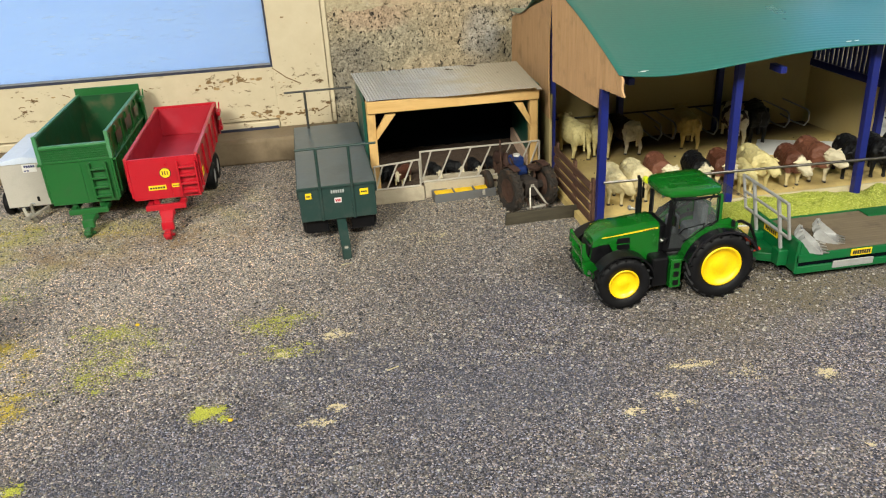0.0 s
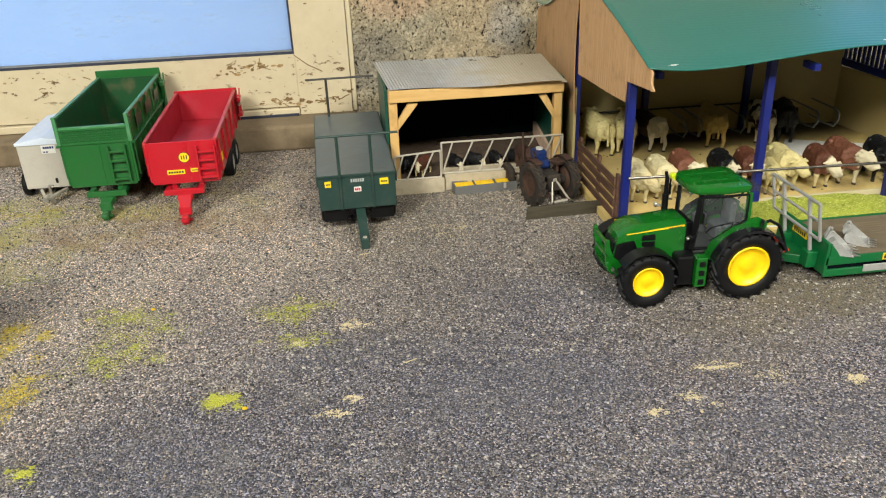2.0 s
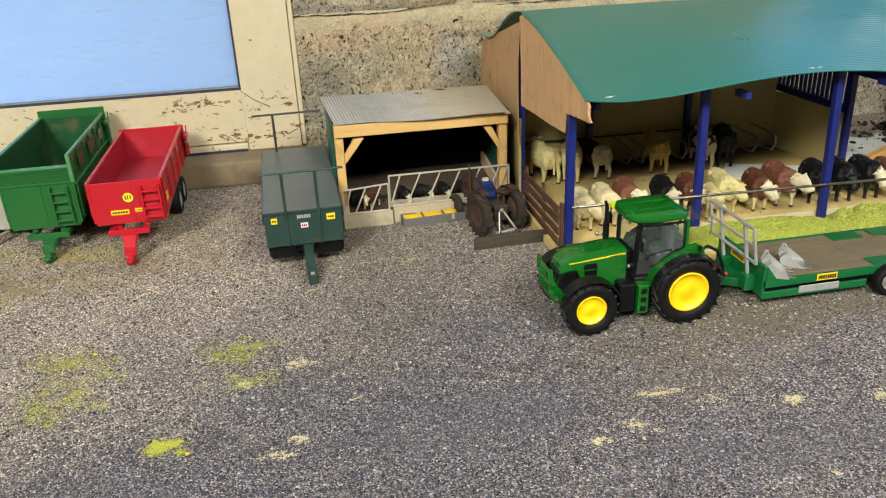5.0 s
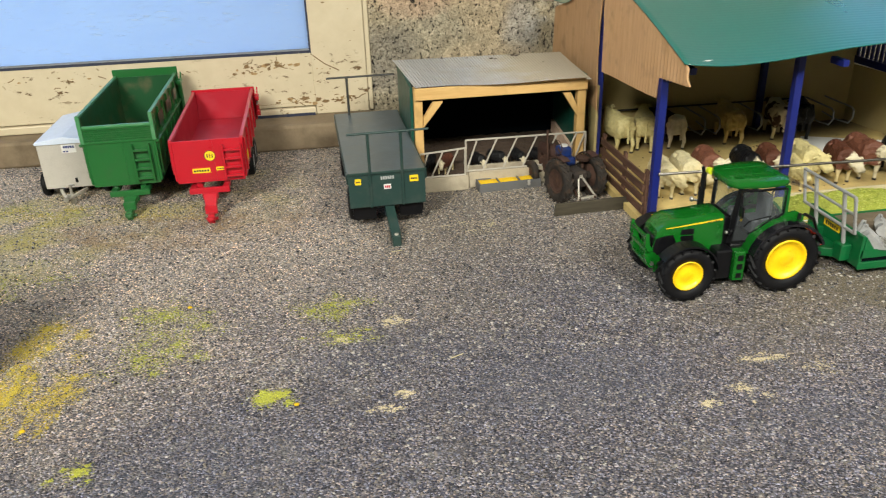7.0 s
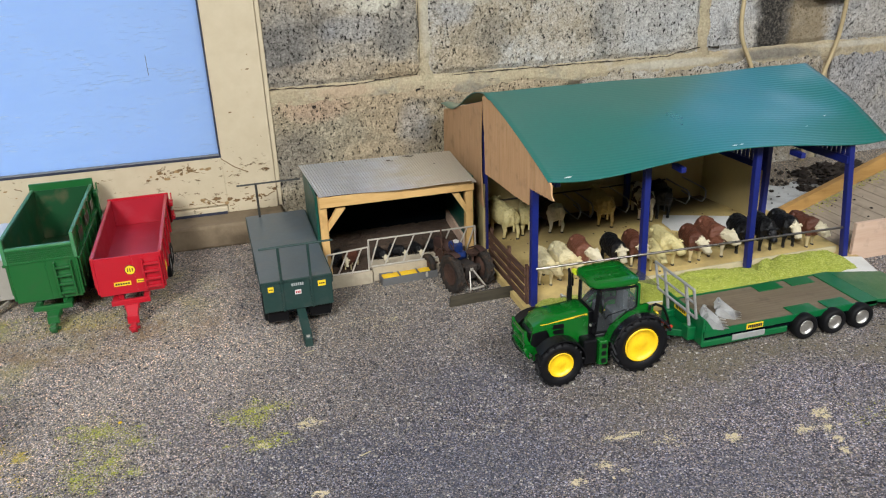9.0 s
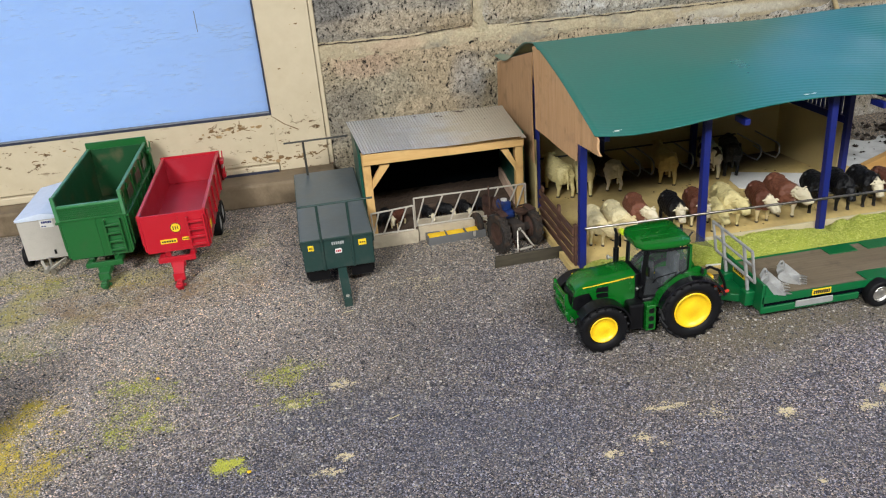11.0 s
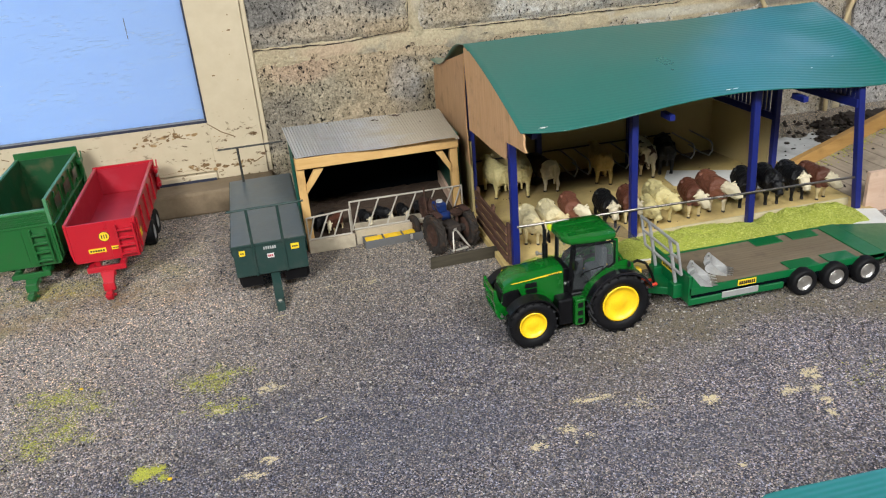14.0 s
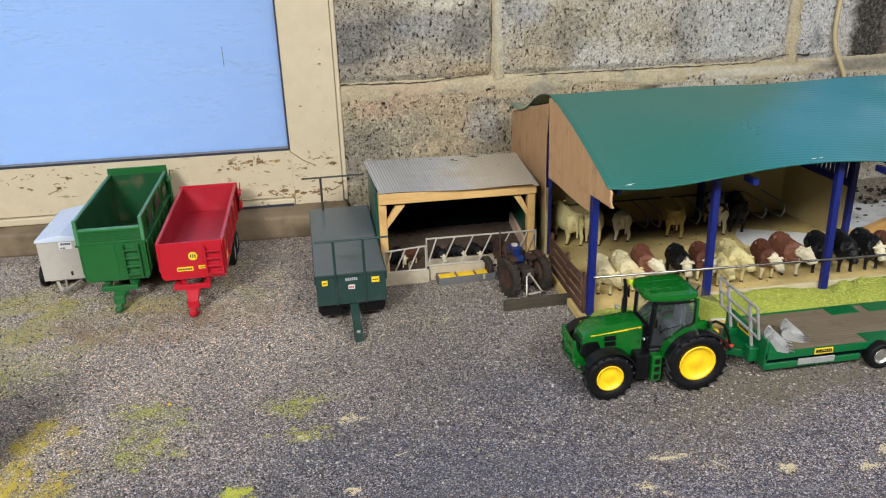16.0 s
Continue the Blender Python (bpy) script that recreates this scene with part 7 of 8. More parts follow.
for s in (-1, 1):
    for p, q, nm, mt in (((0.0410, s * 0.0170, 0.040), (0.0385, s * 0.0200, 0.0880), "front_pillar", M_BLACK), ((-0.0010, s * 0.0225, 0.055), (0.0000, s * 0.0225, 0.0880), "rear_pillar", M_TRGREEN)):
        bm = bmesh.new()
        beam(bm, p, q, 0.0028, 0.0040)
        part(nm, bm, mt, tt)
    bm = bmesh.new()
    vs = [bm.verts.new(c) for c in ((0.0405, s * 0.0172, 0.040), (0.0237, s * 0.0233, 0.038), (0.0227, s * 0.0230, 0.0872), (0.0385, s * 0.0198, 0.0872))]
    f = bm.faces.new(vs)
    bmesh.ops.solidify(bm, geom=[f], thickness=0.0005)
    gp = part("door_glass", bm, M_GLASS, tt, "clear cab door glass")
    bm = bmesh.new()
    vs = [bm.verts.new(c) for c in ((0.0233, s * 0.0233, 0.042), (0.0120, s * 0.0230, 0.0560), (-0.0005, s * 0.0226, 0.0640), (-0.0001, s * 0.0226, 0.0872), (0.0223, s * 0.0230, 0.0872))]
    f = bm.faces.new(vs)
    bmesh.ops.solidify(bm, geom=[f], thickness=0.0005)
    part("side_glass", bm, M_GLASS, tt)
    part("door_frame", pipe([(0.0390, s * 0.0203, 0.0868), (0.0225, s * 0.0237, 0.0868), (0.0008, s * 0.0233, 0.0866), (0.0006, s * 0.0233, 0.0650), (0.0120, s * 0.0238, 0.0572), (0.0236, s * 0.0240, 0.0428), (0.0400, s * 0.0180, 0.0410), (0.0390, s * 0.0203, 0.0868)], 0.0011, 6), M_BLACK, tt, "black rubber door frame")
    bm = bmesh.new()
    prism(bm, [(0.0230, 0.037), (0.0230, 0.0425), (0.0120, 0.0560), (0.0, 0.0645), (-0.0100, 0.0660), (-0.0180, 0.0610), (-0.0180, 0.050)], 1, s * 0.0228 - 0.0008, s * 0.0228 + 0.0008)
    part("cab_quarter", bm, M_TRGREEN, tt)
    # mirrors
    bm = pipe([(0.0405, s * 0.020, 0.0875), (0.0425, s * 0.0300, 0.0865), (0.0425, s * 0.0310, 0.078)], 0.0007, 6)
    bx(bm, 0.0415, 0.0435, s * 0.0320 - 0.0028, s * 0.0320 + 0.0028, 0.0690, 0.0785, bev=0.0006)
    part("mirror", bm, M_BLACK, tt, "black wing mirror")
    part("grab_rail", pipe([(0.0225, s * 0.0250, 0.044), (0.0200, s * 0.0250, 0.056), (0.0070, s * 0.0245, 0.0640)], 0.0006, 6), M_BLACK, tt)
    part("rear_lamp", box(-0.0135, -0.0110, s * 0.0262 - 0.0014, s * 0.0262 + 0.0014, 0.0590, 0.0650, bev=0.0005), M_BLACK, tt)
bm = bmesh.new()
vs = [bm.verts.new(c) for c in ((0.0412, -0.0168, 0.046), (0.0412, 0.0168, 0.046), (0.0388, 0.0195, 0.0872), (0.0388, -0.0195, 0.0872))]
bmesh.ops.solidify(bm, geom=[bm.faces.new(vs)], thickness=0.0005)
part("windscreen", bm, M_GLASS, tt, "clear windscreen")
bm = bmesh.new()
vs = [bm.verts.new(c) for c in ((-0.0260, -0.0205, 0.0800), (-0.0260, 0.0205, 0.0800), (-0.0032, 0.0205, 0.0885), (-0.0032, -0.0205, 0.0885))]
bmesh.ops.solidify(bm, geom=[bm.faces.new(vs)], thickness=0.0005)
part("rear_window", bm, M_TINTGLASS, tt, "clear rear window swung open")
part("window_strut", pipe([(-0.0240, -0.0185, 0.0795), (-0.0150, -0.0200, 0.0640)], 0.0009, 6), M_BLACK, tt)
bm = bmesh.new()
bx(bm, 0.003, 0.017, -0.009, 0.009, 0.0405, 0.0540, bev=0.0018)
bx(bm, 0.016, 0.027, -0.018, -0.010, 0.0400, 0.0580, bev=0.0018)
bx(bm, 0.001, 0.006, -0.009, 0.009, 0.0480, 0.0740, bev=0.0018)
bx(bm, -0.002, 0.012, 0.009, 0.012, 0.0500, 0.0560, bev=0.0008)
part("seat", bm, M_SEAT, tt, "grey seat")
for s in (-1, 1):
    part("door_handle", pipe([(0.0330, s * 0.0226, 0.0560), (0.0300, s * 0.0240, 0.0610), (0.0120, s * 0.0243, 0.0640), (0.0140, s * 0.0243, 0.0570), (0.0300, s * 0.0240, 0.0500)], 0.0005, 6), M_BLACK, tt, "thin black door bar")
    bm = bmesh.new()
    bx(bm, 0.0440, 0.0465, s * 0.0220 - 0.0022, s * 0.0220 + 0.0022, 0.0500, 0.0545, bev=0.0008)
    rod(bm, (0.0412, s * 0.0190, 0.0520), (0.0445, s * 0.0220, 0.0520), 0.0008, 6)
    part("lamp_bracket", bm, M_BLACK, tt, "small black work lamp beside the bonnet")
bm = bmesh.new()
beam(bm, (0.034, 0, 0.040), (0.028, 0, 0.060), 0.006, 0.003)
lathe(bm, [(0.0062, -0.0005), (0.0066, 0.0), (0.0062, 0.0005)], (0, 0, 0), 18)
part("steering_column", bm, M_BLACK, tt)
bm = bmesh.new()
rod(bm, (0.0520, -0.0170, 0.050), (0.0520, -0.0170, 0.0900), 0.0018, 10)
rod(bm, (0.0520, -0.0170, 0.0600), (0.0520, -0.0170, 0.0760), 0.0027, 10)
rod(bm, (0.0520, -0.0170, 0.0900), (0.0535, -0.0170, 0.0955), 0.0014, 8)
part("exhaust", bm, M_BLACK, tt, "black exhaust stack")
bm = bmesh.new()
rod(bm, (0.0455, -0.0215, 0.0900), (0.0455, -0.0165, 0.0905), 0.0028, 12)
part("work_lamp", bm, M_AMBER, tt, "lime-yellow roof lamp")
for x, y, z, r in ((0.0585, -0.0205, 0.0655, 0.0024), (0.0440, 0.0110, 0.0868, 0.0016), (0.0440, -0.0110, 0.0868, 0.0016), (0.0480, 0.0225, 0.0525, 0.0016)):
    bm = bmesh.new()
    bmesh.ops.create_uvsphere(bm, u_segments=12, v_segments=8, radius=r, matrix=Matrix.Translation((x, y, z)) @ Matrix.Diagonal((0.7, 1, 1, 1)))
    rod(bm, (x - 0.0005, y, z), (x - 0.0045, y * 0.9, z - 0.001), r * 0.45, 6)
    part("work_lamp", bm, M_CHROME, tt, "small bright work lamp", smooth=True)
bm = bmesh.new()
beam(bm, (-0.014, 0, 0.0200), (-0.040, 0, 0.0170), 0.006, 0.004)
part("drawbar_hook", bm, M_ORANGE, tt, "orange-red drawbar")
for s in (-1, 1):
    bm = bmesh.new()
    beam(bm, (-0.012, s * 0.008, 0.018), (-0.034, s * 0.012, 0.021), 0.0024, 0.004)
    beam(bm, (-0.012, s * 0.011, 0.040), (-0.030, s * 0.0115, 0.022), 0.0016, 0.0016)
    part("lift_arm", bm, M_ORANGE, tt, "orange-red lift arm")
for s in (0.013, 0.004):
    part("linkage_pipe", pipe([(-0.024, s, 0.042), (-0.031, s + 0.001, 0.033), (-0.040, s, 0.0275), (-0.049, s - 0.003, 0.0270)], 0.0017, 7), M_ORANGE, tt, "orange-red linkage pipe")
part("coupling", box(-0.036, -0.030, -0.002, 0.006, 0.036, 0.043, bev=0.0008), M_HUB, tt, "yellow coupling")
part("hose", pipe([(-0.012, 0.010, 0.044), (-0.018, 0.011, 0.053), (-0.028, 0.011, 0.056), (-0.038, 0.009, 0.050), (-0.046, 0.006, 0.036), (-0.050, 0.004, 0.024)], 0.0014, 6), M_BLACK, tt, "black hydraulic hose")

# ---- low loader ----
ll = thing("low_loader", pose(0, 0, 0), "green low-loader trailer with a timber deck, hitched to the tractor", "trailer")
LY0, LY1, LZ = 0.5635, 0.6390, 0.0258
LXE = 0.606
n = 16
for i in range(n):
    y = LY0 + 0.0025 + (LY1 - LY0 - 0.005) * i / n
    part("plank", box(0.400, 0.585, y + 0.00006, y + (LY1 - LY0 - 0.005) / n - 0.00006, LZ - 0.002, LZ, bev=0.00014), M_LLWOOD, ll)
bm = bmesh.new()
bx(bm, 0.398, 0.600, LY0 + 0.002, LY1 - 0.002, LZ - 0.006, LZ - 0.0022, bev=0)
part("deck_frame", bm, M_LLGREEN, ll)
for ya, yb in ((LY0, LY0 + 0.0022), (LY1 - 0.0022, LY1)):
    bm = bmesh.new()
    prism(bm, [(0.396, 0.0190), (0.6, 0.0200), (LXE, 0.021), (LXE, LZ + 0.0008), (0.396, LZ + 0.0008)], 1, ya, yb, bev=0.0004)
    part("side_rail", bm, M_LLGREEN, ll, "green side rail")
for xa, xb, ya, yb in ((0.503, 0.534, LY0 + 0.001, LY0 + 0.018), (0.545, 0.575, LY0 + 0.001, LY0 + 0.018), (0.503, 0.534, LY1 - 0.018, LY1 - 0.001), (0.545, 0.575, LY1 - 0.018, LY1 - 0.001)):
    part("wheel_cover", box(xa, xb, ya, yb, LZ + 0.0002, LZ + 0.0012, bev=0.0003), M_LLGREEN, ll, "green plate over the wheel")
part("rear_plate", box(0.5852, LXE, LY0, LY1, LZ - 0.004, LZ + 0.0010, bev=0.0004), M_LLGREEN, ll)
bm = bmesh.new()
prism(bm, [(LXE + 0.0003, LZ - 0.003), (LXE + 0.0003, LZ + 0.0008), (0.682, 0.0155), (0.682, 0.0115)], 1, LY0 + 0.001, LY1 - 0.001, bev=0.0004)
part("beaver_tail", bm, M_LLGREEN, ll, "green sloping tail")
pl_ = part("tail_label", box(0.640, 0.656, LY0 + 0.0004, LY0 + 0.001, 0.0125, 0.0165, bev=0), M_YELLOW, ll)
for x in (0.5110, 0.5457, 0.5800):
    for s, y in ((-1, 0.5655), (1, 0.6370)):
        r_ = 0.0138 if s < 0 else 0.0116
        wheel(ll, (x + 0.0025, y - (0.0045 if s < 0 else 0.0070), r_), r_, 0.0120, s, M_CHROME, rim=0.56)
    part("axle", rod(bmesh.new(), (x, 0.570, 0.0128), (x, 0.632, 0.0128), 0.002), M_BLACK, ll)
pl_ = part("name_plate", box(0.4460, 0.4650, LY0 - 0.0008, LY0 - 0.0002, 0.0205, 0.0265, bev=0), M_YELLOW, ll, "yellow name plate")
part("print", bars(bmesh.new(), 0.4470, 0.4640, LY0 - 0.0009, 0.0217, 0.0253, 8), M_INK, pl_)
part("marker_strip", box(0.4300, 0.4680, LY0 - 0.0014, LY0 - 0.0003, 0.0110, 0.0175, bev=0.0003), M_SILVER, ll, "grey marker strip")
for ya in (LY0 - 0.0002, LY1 - 0.0024):
    part("under_rail", box(0.3960, 0.4960, ya, ya + 0.0026, 0.0085, 0.0150, bev=0.0005), M_LLGREEN, ll, "green lower rail")
    # recessed plate, coloured with the shade under the deck edge
    part("web", box(0.3970, 0.6000, ya + 0.0022 if ya < 0.6 else ya - 0.0012, ya + 0.0034 if ya < 0.6 else ya, 0.0120, 0.0198, bev=0), M_SHADEDARK, ll)
# headboard, drawbar and rail gate
hbd = part("headboard", box(0.3955, 0.3985, LY0, LY1, 0.010, 0.0395, bev=0.0006), M_LLGREEN, ll, "green headboard")
pl_ = part("label_plate", box(0.3947, 0.3953, 0.5930, 0.6150, 0.0295, 0.0355, bev=0), M_YELLOW, hbd, "yellow name plate")
bm = bmesh.new()
for k in range(6):
    bx(bm, 0.3945, 0.3947, 0.5955 + k * 0.0030, 0.5974 + k * 0.0030, 0.0308, 0.0342, bev=0)
part("print", bm, M_INK, pl_)
for ya in (LY0, LY1 - 0.0022):
    bm = bmesh.new()
    prism(bm, [(0.3986, LZ + 0.0009), (0.4080, LZ + 0.0009), (0.3986, 0.0390)], 1, ya, ya + 0.0022)
    part("cheek", bm, M_LLGREEN, ll, "green corner cheek")
LYM = (LY0 + LY1) / 2
bm = bmesh.new()
prism(bm, [(0.3950, LYM - 0.020), (0.3950, LYM + 0.020), (0.3750, LYM + 0.008), (0.3650, LYM + 0.004), (0.3650, LYM - 0.004), (0.3750, LYM - 0.008)], 2, 0.0110, 0.0190, bev=0.0006)
part("drawbar", bm, M_LLGREEN, ll, "green tapered drawbar")
part("hitch_ring", rod(bmesh.new(), (0.3660, 0.601, 0.0140), (0.3560, 0.597, 0.0150), 0.003, 10), M_ORANGE, ll)


def gate_at(y, z):
    """A point of the rail gate, which leans forward."""
    return (0.3905 - 0.175 * (z - 0.027), y, z)


GY0, GY1, GYA, GYB = 0.5655, 0.6370, 0.5800, 0.6195
for y in (GYA, GYB):
    part("corner_bracket", box(0.3860, 0.3953, y - 0.0055, y + 0.0055, 0.0125, 0.0270, bev=0.0006), M_LLGREEN, ll, "green bracket under the gate")
gate = part("rail_gate", pipe([gate_at(GY0, 0.0745), gate_at(GY1, 0.0745), gate_at(GY1, 0.0425), gate_at(GY0, 0.0425), gate_at(GY0, 0.0745)], 0.0014, 8), M_SILVER, ll, "silver tubular rail gate")
part("gate_bar", rod(bmesh.new(), gate_at(GY0, 0.0590), gate_at(GY1, 0.0590), 0.0012, 8), M_SILVER, gate)
for y in (GYA, GYB):
    part("gate_post", rod(bmesh.new(), gate_at(y, 0.0272), gate_at(y, 0.0745), 0.0017, 8), M_SILVER, gate)


def bucket(name, m, w, label):
    """Digger bucket: curved scoop, two cheeks, teeth and hanger lugs."""
    t = thing(name, m, label, "bucket", group="digger buckets on the low loader")
    prof = [(0.0200, 0.0004), (0.0060, 0.0004), (-0.0010, 0.0030), (-0.0040, 0.0080), (-0.0030, 0.0140), (0.0010, 0.0185)]
    inner = [(0.0195, 0.0014), (0.0065, 0.0014), (0.0004, 0.0038), (-0.0026, 0.0084), (-0.0017, 0.0134), (0.0018, 0.0178)]
    bm = bmesh.new()
    prism(bm, prof + inner[::-1], 1, -w / 2, w / 2)
    part("scoop", bm, M_SILVER, t)
    for s in (-1, 1):
        bm = bmesh.new()
        prism(bm, prof, 1, s * w / 2 - 0.0005, s * w / 2 + 0.0005)
        part("cheek", bm, M_SILVER, t)
        bm = bmesh.new()
        prism(bm, [(-0.0042, 0.0090), (-0.0030, 0.0150), (0.0010, 0.0188), (0.0008, 0.0240), (-0.0030, 0.0240), (-0.0062, 0.0150)], 1, s * 0.0050 - 0.0009, s * 0.0050 + 0.0009)
        part("lug", bm, M_SILVER, t)
    k = 4
    for i in range(k):
        y = -w / 2 + w * (i + 0.5) / k
        bm = bmesh.new()
        prism(bm, [(0.0185, 0.0003), (0.0262, 0.0010), (0.0185, 0.0030)], 1, y - 0.0012, y + 0.0012)
        part("tooth", bm, M_CHROME, t)
    part("pin", rod(bmesh.new(), (-0.0010, -0.0085, 0.0225), (-0.0010, 0.0085, 0.0225), 0.0010, 8), M_CHROME, t)
    return t


bucket("digger_bucket", pose(0.4075, 0.5790, LZ, 0, 0, -24) @ Matrix.Diagonal((0.86, 0.8, 0.80, 1)), 0.030, "wide silver digger bucket lying on the timber deck")
bucket("digger_bucket", pose(0.4330, 0.5930, LZ, 0, 0, -34) @ Matrix.Diagonal((0.86, 0.8, 0.68, 1)), 0.024, "narrow silver digger bucket with pin on the timber deck")

# ---- old rusty tractor with a rear blade ----
ot = thing("vintage_tractor", pose(0.2225, 0.792, 0, 0, 0, 105) @ Matrix.Diagonal((0.92, 0.92, 0.92, 1)), "rusty vintage toy tractor with a blue engine and scraper blade", "tractor")
OR_, OF = 0.0255, 0.0145
for s in (-1, 1):
    wheel(ot, (0, s * 0.0225, OR_), OR_, 0.0100, s, M_RUST, "rear_wheel", M_MUD, lugs=18, rim=0.55, label="muddy lugged tyre")
    wheel(ot, (0.066, s * 0.0200, OF), OF, 0.0080, s, M_RUST, "front_wheel", M_MUD, rim=0.5, label="muddy small tyre")
bm = bmesh.new()
rod(bm, (0, -0.022, OR_), (0, 0.022, OR_), 0.005, 10)
bx(bm, -0.012, 0.014, -0.009, 0.009, 0.016, 0.036, bev=0.002)
bx(bm, 0.012, 0.040, -0.006, 0.006, 0.018, 0.032, bev=0.0015)
part("rear_axle", bm, M_CLOD, ot, "rusty rear axle and gearbox")
bm = bmesh.new()
bx(bm, 0.036, 0.062, -0.007, 0.007, 0.020, 0.038, bev=0.0015)
rod(bm, (0.066, -0.018, OF), (0.066, 0.018, OF), 0.0022, 8)
bx(bm, 0.060, 0.074, -0.005, 0.005, 0.014, 0.030, bev=0.001)
part("front_axle", bm, M_RUST, ot)
bm = bmesh.new()
bx(bm, 0.018, 0.036, -0.0070, 0.0070, 0.044, 0.0560, bev=0.003, seg=3)
bx(bm, 0.012, 0.030, -0.0090, 0.0040, 0.033, 0.0450, bev=0.003, seg=3)
rod(bm, (0.014, -0.0050, 0.040), (0.014, 0.0060, 0.041), 0.0045, 12)
eng = part("engine", bm, M_OLDBLUE, ot, "bright blue engine cover")
rod(bm := bmesh.new(), (0.026, 0.000, 0.0558), (0.026, 0.000, 0.0580), 0.0042, 16)
part("filler_cap", bm, M_WHITE, eng, "white filler cap")
bm = bmesh.new()
loft(bm, [((0.036, 0, 0.0440), (0, 0.0075, 0), (0, 0, 0.0085)), ((0.046, 0, 0.0435), (0, 0.0078, 0), (0, 0, 0.0088)), ((0.066, 0, 0.0415), (0, 0.0070, 0), (0, 0, 0.0084)), ((0.076, 0, 0.0400), (0, 0.0062, 0), (0, 0, 0.0088)), ((0.0775, 0, 0.0395), (0, 0.0050, 0), (0, 0, 0.0075))], 14)
part("bonnet", bm, M_OLDRED, ot, "faded rusty red bonnet", smooth=True)
part("radiator", box(0.0700, 0.0765, -0.0058, 0.0058, 0.0240, 0.0400, bev=0.0010), M_RUST, ot)
rod(bm := bmesh.new(), (0.045, 0.010, 0.036), (0.046, 0.011, 0.072), 0.0013, 8)
part("exhaust", bm, M_RUST, ot)
bm = bmesh.new()
loft(bm, [((0.004, -0.012, 0.044), (0.008, 0, 0), (0, 0.0075, 0)), ((0.003, -0.012, 0.0480), (0.0095, 0, 0), (0, 0.0090, 0)), ((0.003, -0.012, 0.0475), (0.0075, 0, 0), (0, 0.0070, 0))], 14)
rod(bm, (0.004, -0.012, 0.034), (0.004, -0.012, 0.048), 0.0016, 8)
part("seat", bm, M_RUST, ot, "rusty pan seat")
bm = bmesh.new()
beam(bm, (0.012, 0.004, 0.034), (0.020, 0.012, 0.058), 0.0014, 0.0014)
lathe(bm, [(0.0078, 0.0), (0.0083, -0.0006), (0.0088, 0.0), (0.0083, 0.0006)], (0.020, 0.012, 0.058), 16, True)
part("steering_wheel", bm, M_RUST, ot)
for s in (-1, 1):
    ya, yb = sorted((s * 0.0145, s * 0.0235))
    part("mudguard", arch(0.0, OR_ + 0.0016, 48, 112, ya, yb, 0.0011, OR_, 10), M_OLDRED, ot, "rusty red mudguard")
    bm = bmesh.new()
    beam(bm, (-0.010, s * 0.002, 0.0300), (-0.026, s * 0.011, 0.0100), 0.0016, 0.0016)
    part("a_frame_bar", bm, M_GALV, ot, "pale metal linkage bar")
    bm = bmesh.new()
    beam(bm, (-0.008, s * 0.009, 0.018), (-0.028, s * 0.010, 0.009), 0.0018, 0.0022)
    part("lift_arm", bm, M_RUST, ot)
bm = bmesh.new()
bx(bm, -0.012, -0.009, -0.003, 0.003, 0.0280, 0.0330, bev=0.0006)
beam(bm, (-0.026, -0.012, 0.0100), (-0.026, 0.012, 0.0100), 0.0018, 0.0018)
part("top_link", bm, M_GALV, ot)
bm = bmesh.new()
prism(bm, [(-0.0415, 0.0002), (0.0415, 0.0002), (0.0400, 0.0135), (-0.0400, 0.0135)], 1, -0.0017, 0.0017, bev=0.0006)
bl = part("scraper_blade", bm, M_MUDPLANK, ot, "muddy scraper blade")
bl.matrix_basis = pose(0, 0, 0, 0, 0, -105) @ pose(0.0060 / 0.92, -0.0415 / 0.92, 0, 0, 0, 2) @ Matrix.Diagonal((1.085, 1.085, 1.085, 1))

# ---- second barn: cream back wall with a blue corner post ----
sb = thing("cream_barn_wall", pose(0, 0, 0), "cream card barn wall with a blue corner post", "barn")
bm = bmesh.new()
prism(bm, [(-0.9, 0.30), (-0.262, 0.30), (-0.2755, 0.472), (-0.2810, 0.530), (-0.300, 0.544), (-0.9, 0.548)], 2, 0.0, 0.0035, bev=0.0004)
part("base_board", bm, M_CREAMTOP, sb, "cream base board")
part("wall_panel", box(-0.9, -0.3005, 0.5385, 0.5420, 0.0036, 0.1230, bev=0.0004), M_CREAMBRD, sb, "plain cream card wall panel")
part("upper_panel", box(-0.9, -0.3005, 0.5398, 0.5406, 0.1232, 0.1484, bev=0), M_GLASS, sb, "clear upper panel").visible_shadow = False
part("top_rail", box(-0.9, -0.3005, 0.5390, 0.5414, 0.1485, 0.1508, bev=0), M_CREAMTOP, sb, "thin cream top rail")
bm = bmesh.new()
beam(bm, (-0.2975, 0.5405, 0.0036), (-0.2925, 0.5405, 0.1545), 0.0062, 0.0062)
bmesh.ops.bevel(bm, geom=list(bm.edges), offset=0.0006, segments=1, affect="EDGES")
part("post", bm, M_BLUE, sb, "blue-painted corner post")
part("post", box(-0.612, -0.604, 0.5425, 0.5505, 0.0, 0.1545), M_BLUE, sb, "blue-painted post")

# ---- near barn roof ----
nb = thing("green_barn", pose(0, 0, 0), "toy barn with a green corrugated roof close by", "barn")


def near_roof(u, v):
    x = 0.197 + 0.30 * u
    y = 0.085 + 0.102 * v - 0.010 * u - 0.008 * max(0.0, 1 - u * 22) ** 2 * v
    return (x, y, 0.168 - 0.004 * v + 0.00002 * math.sin(2 * math.pi * y / 0.0030))


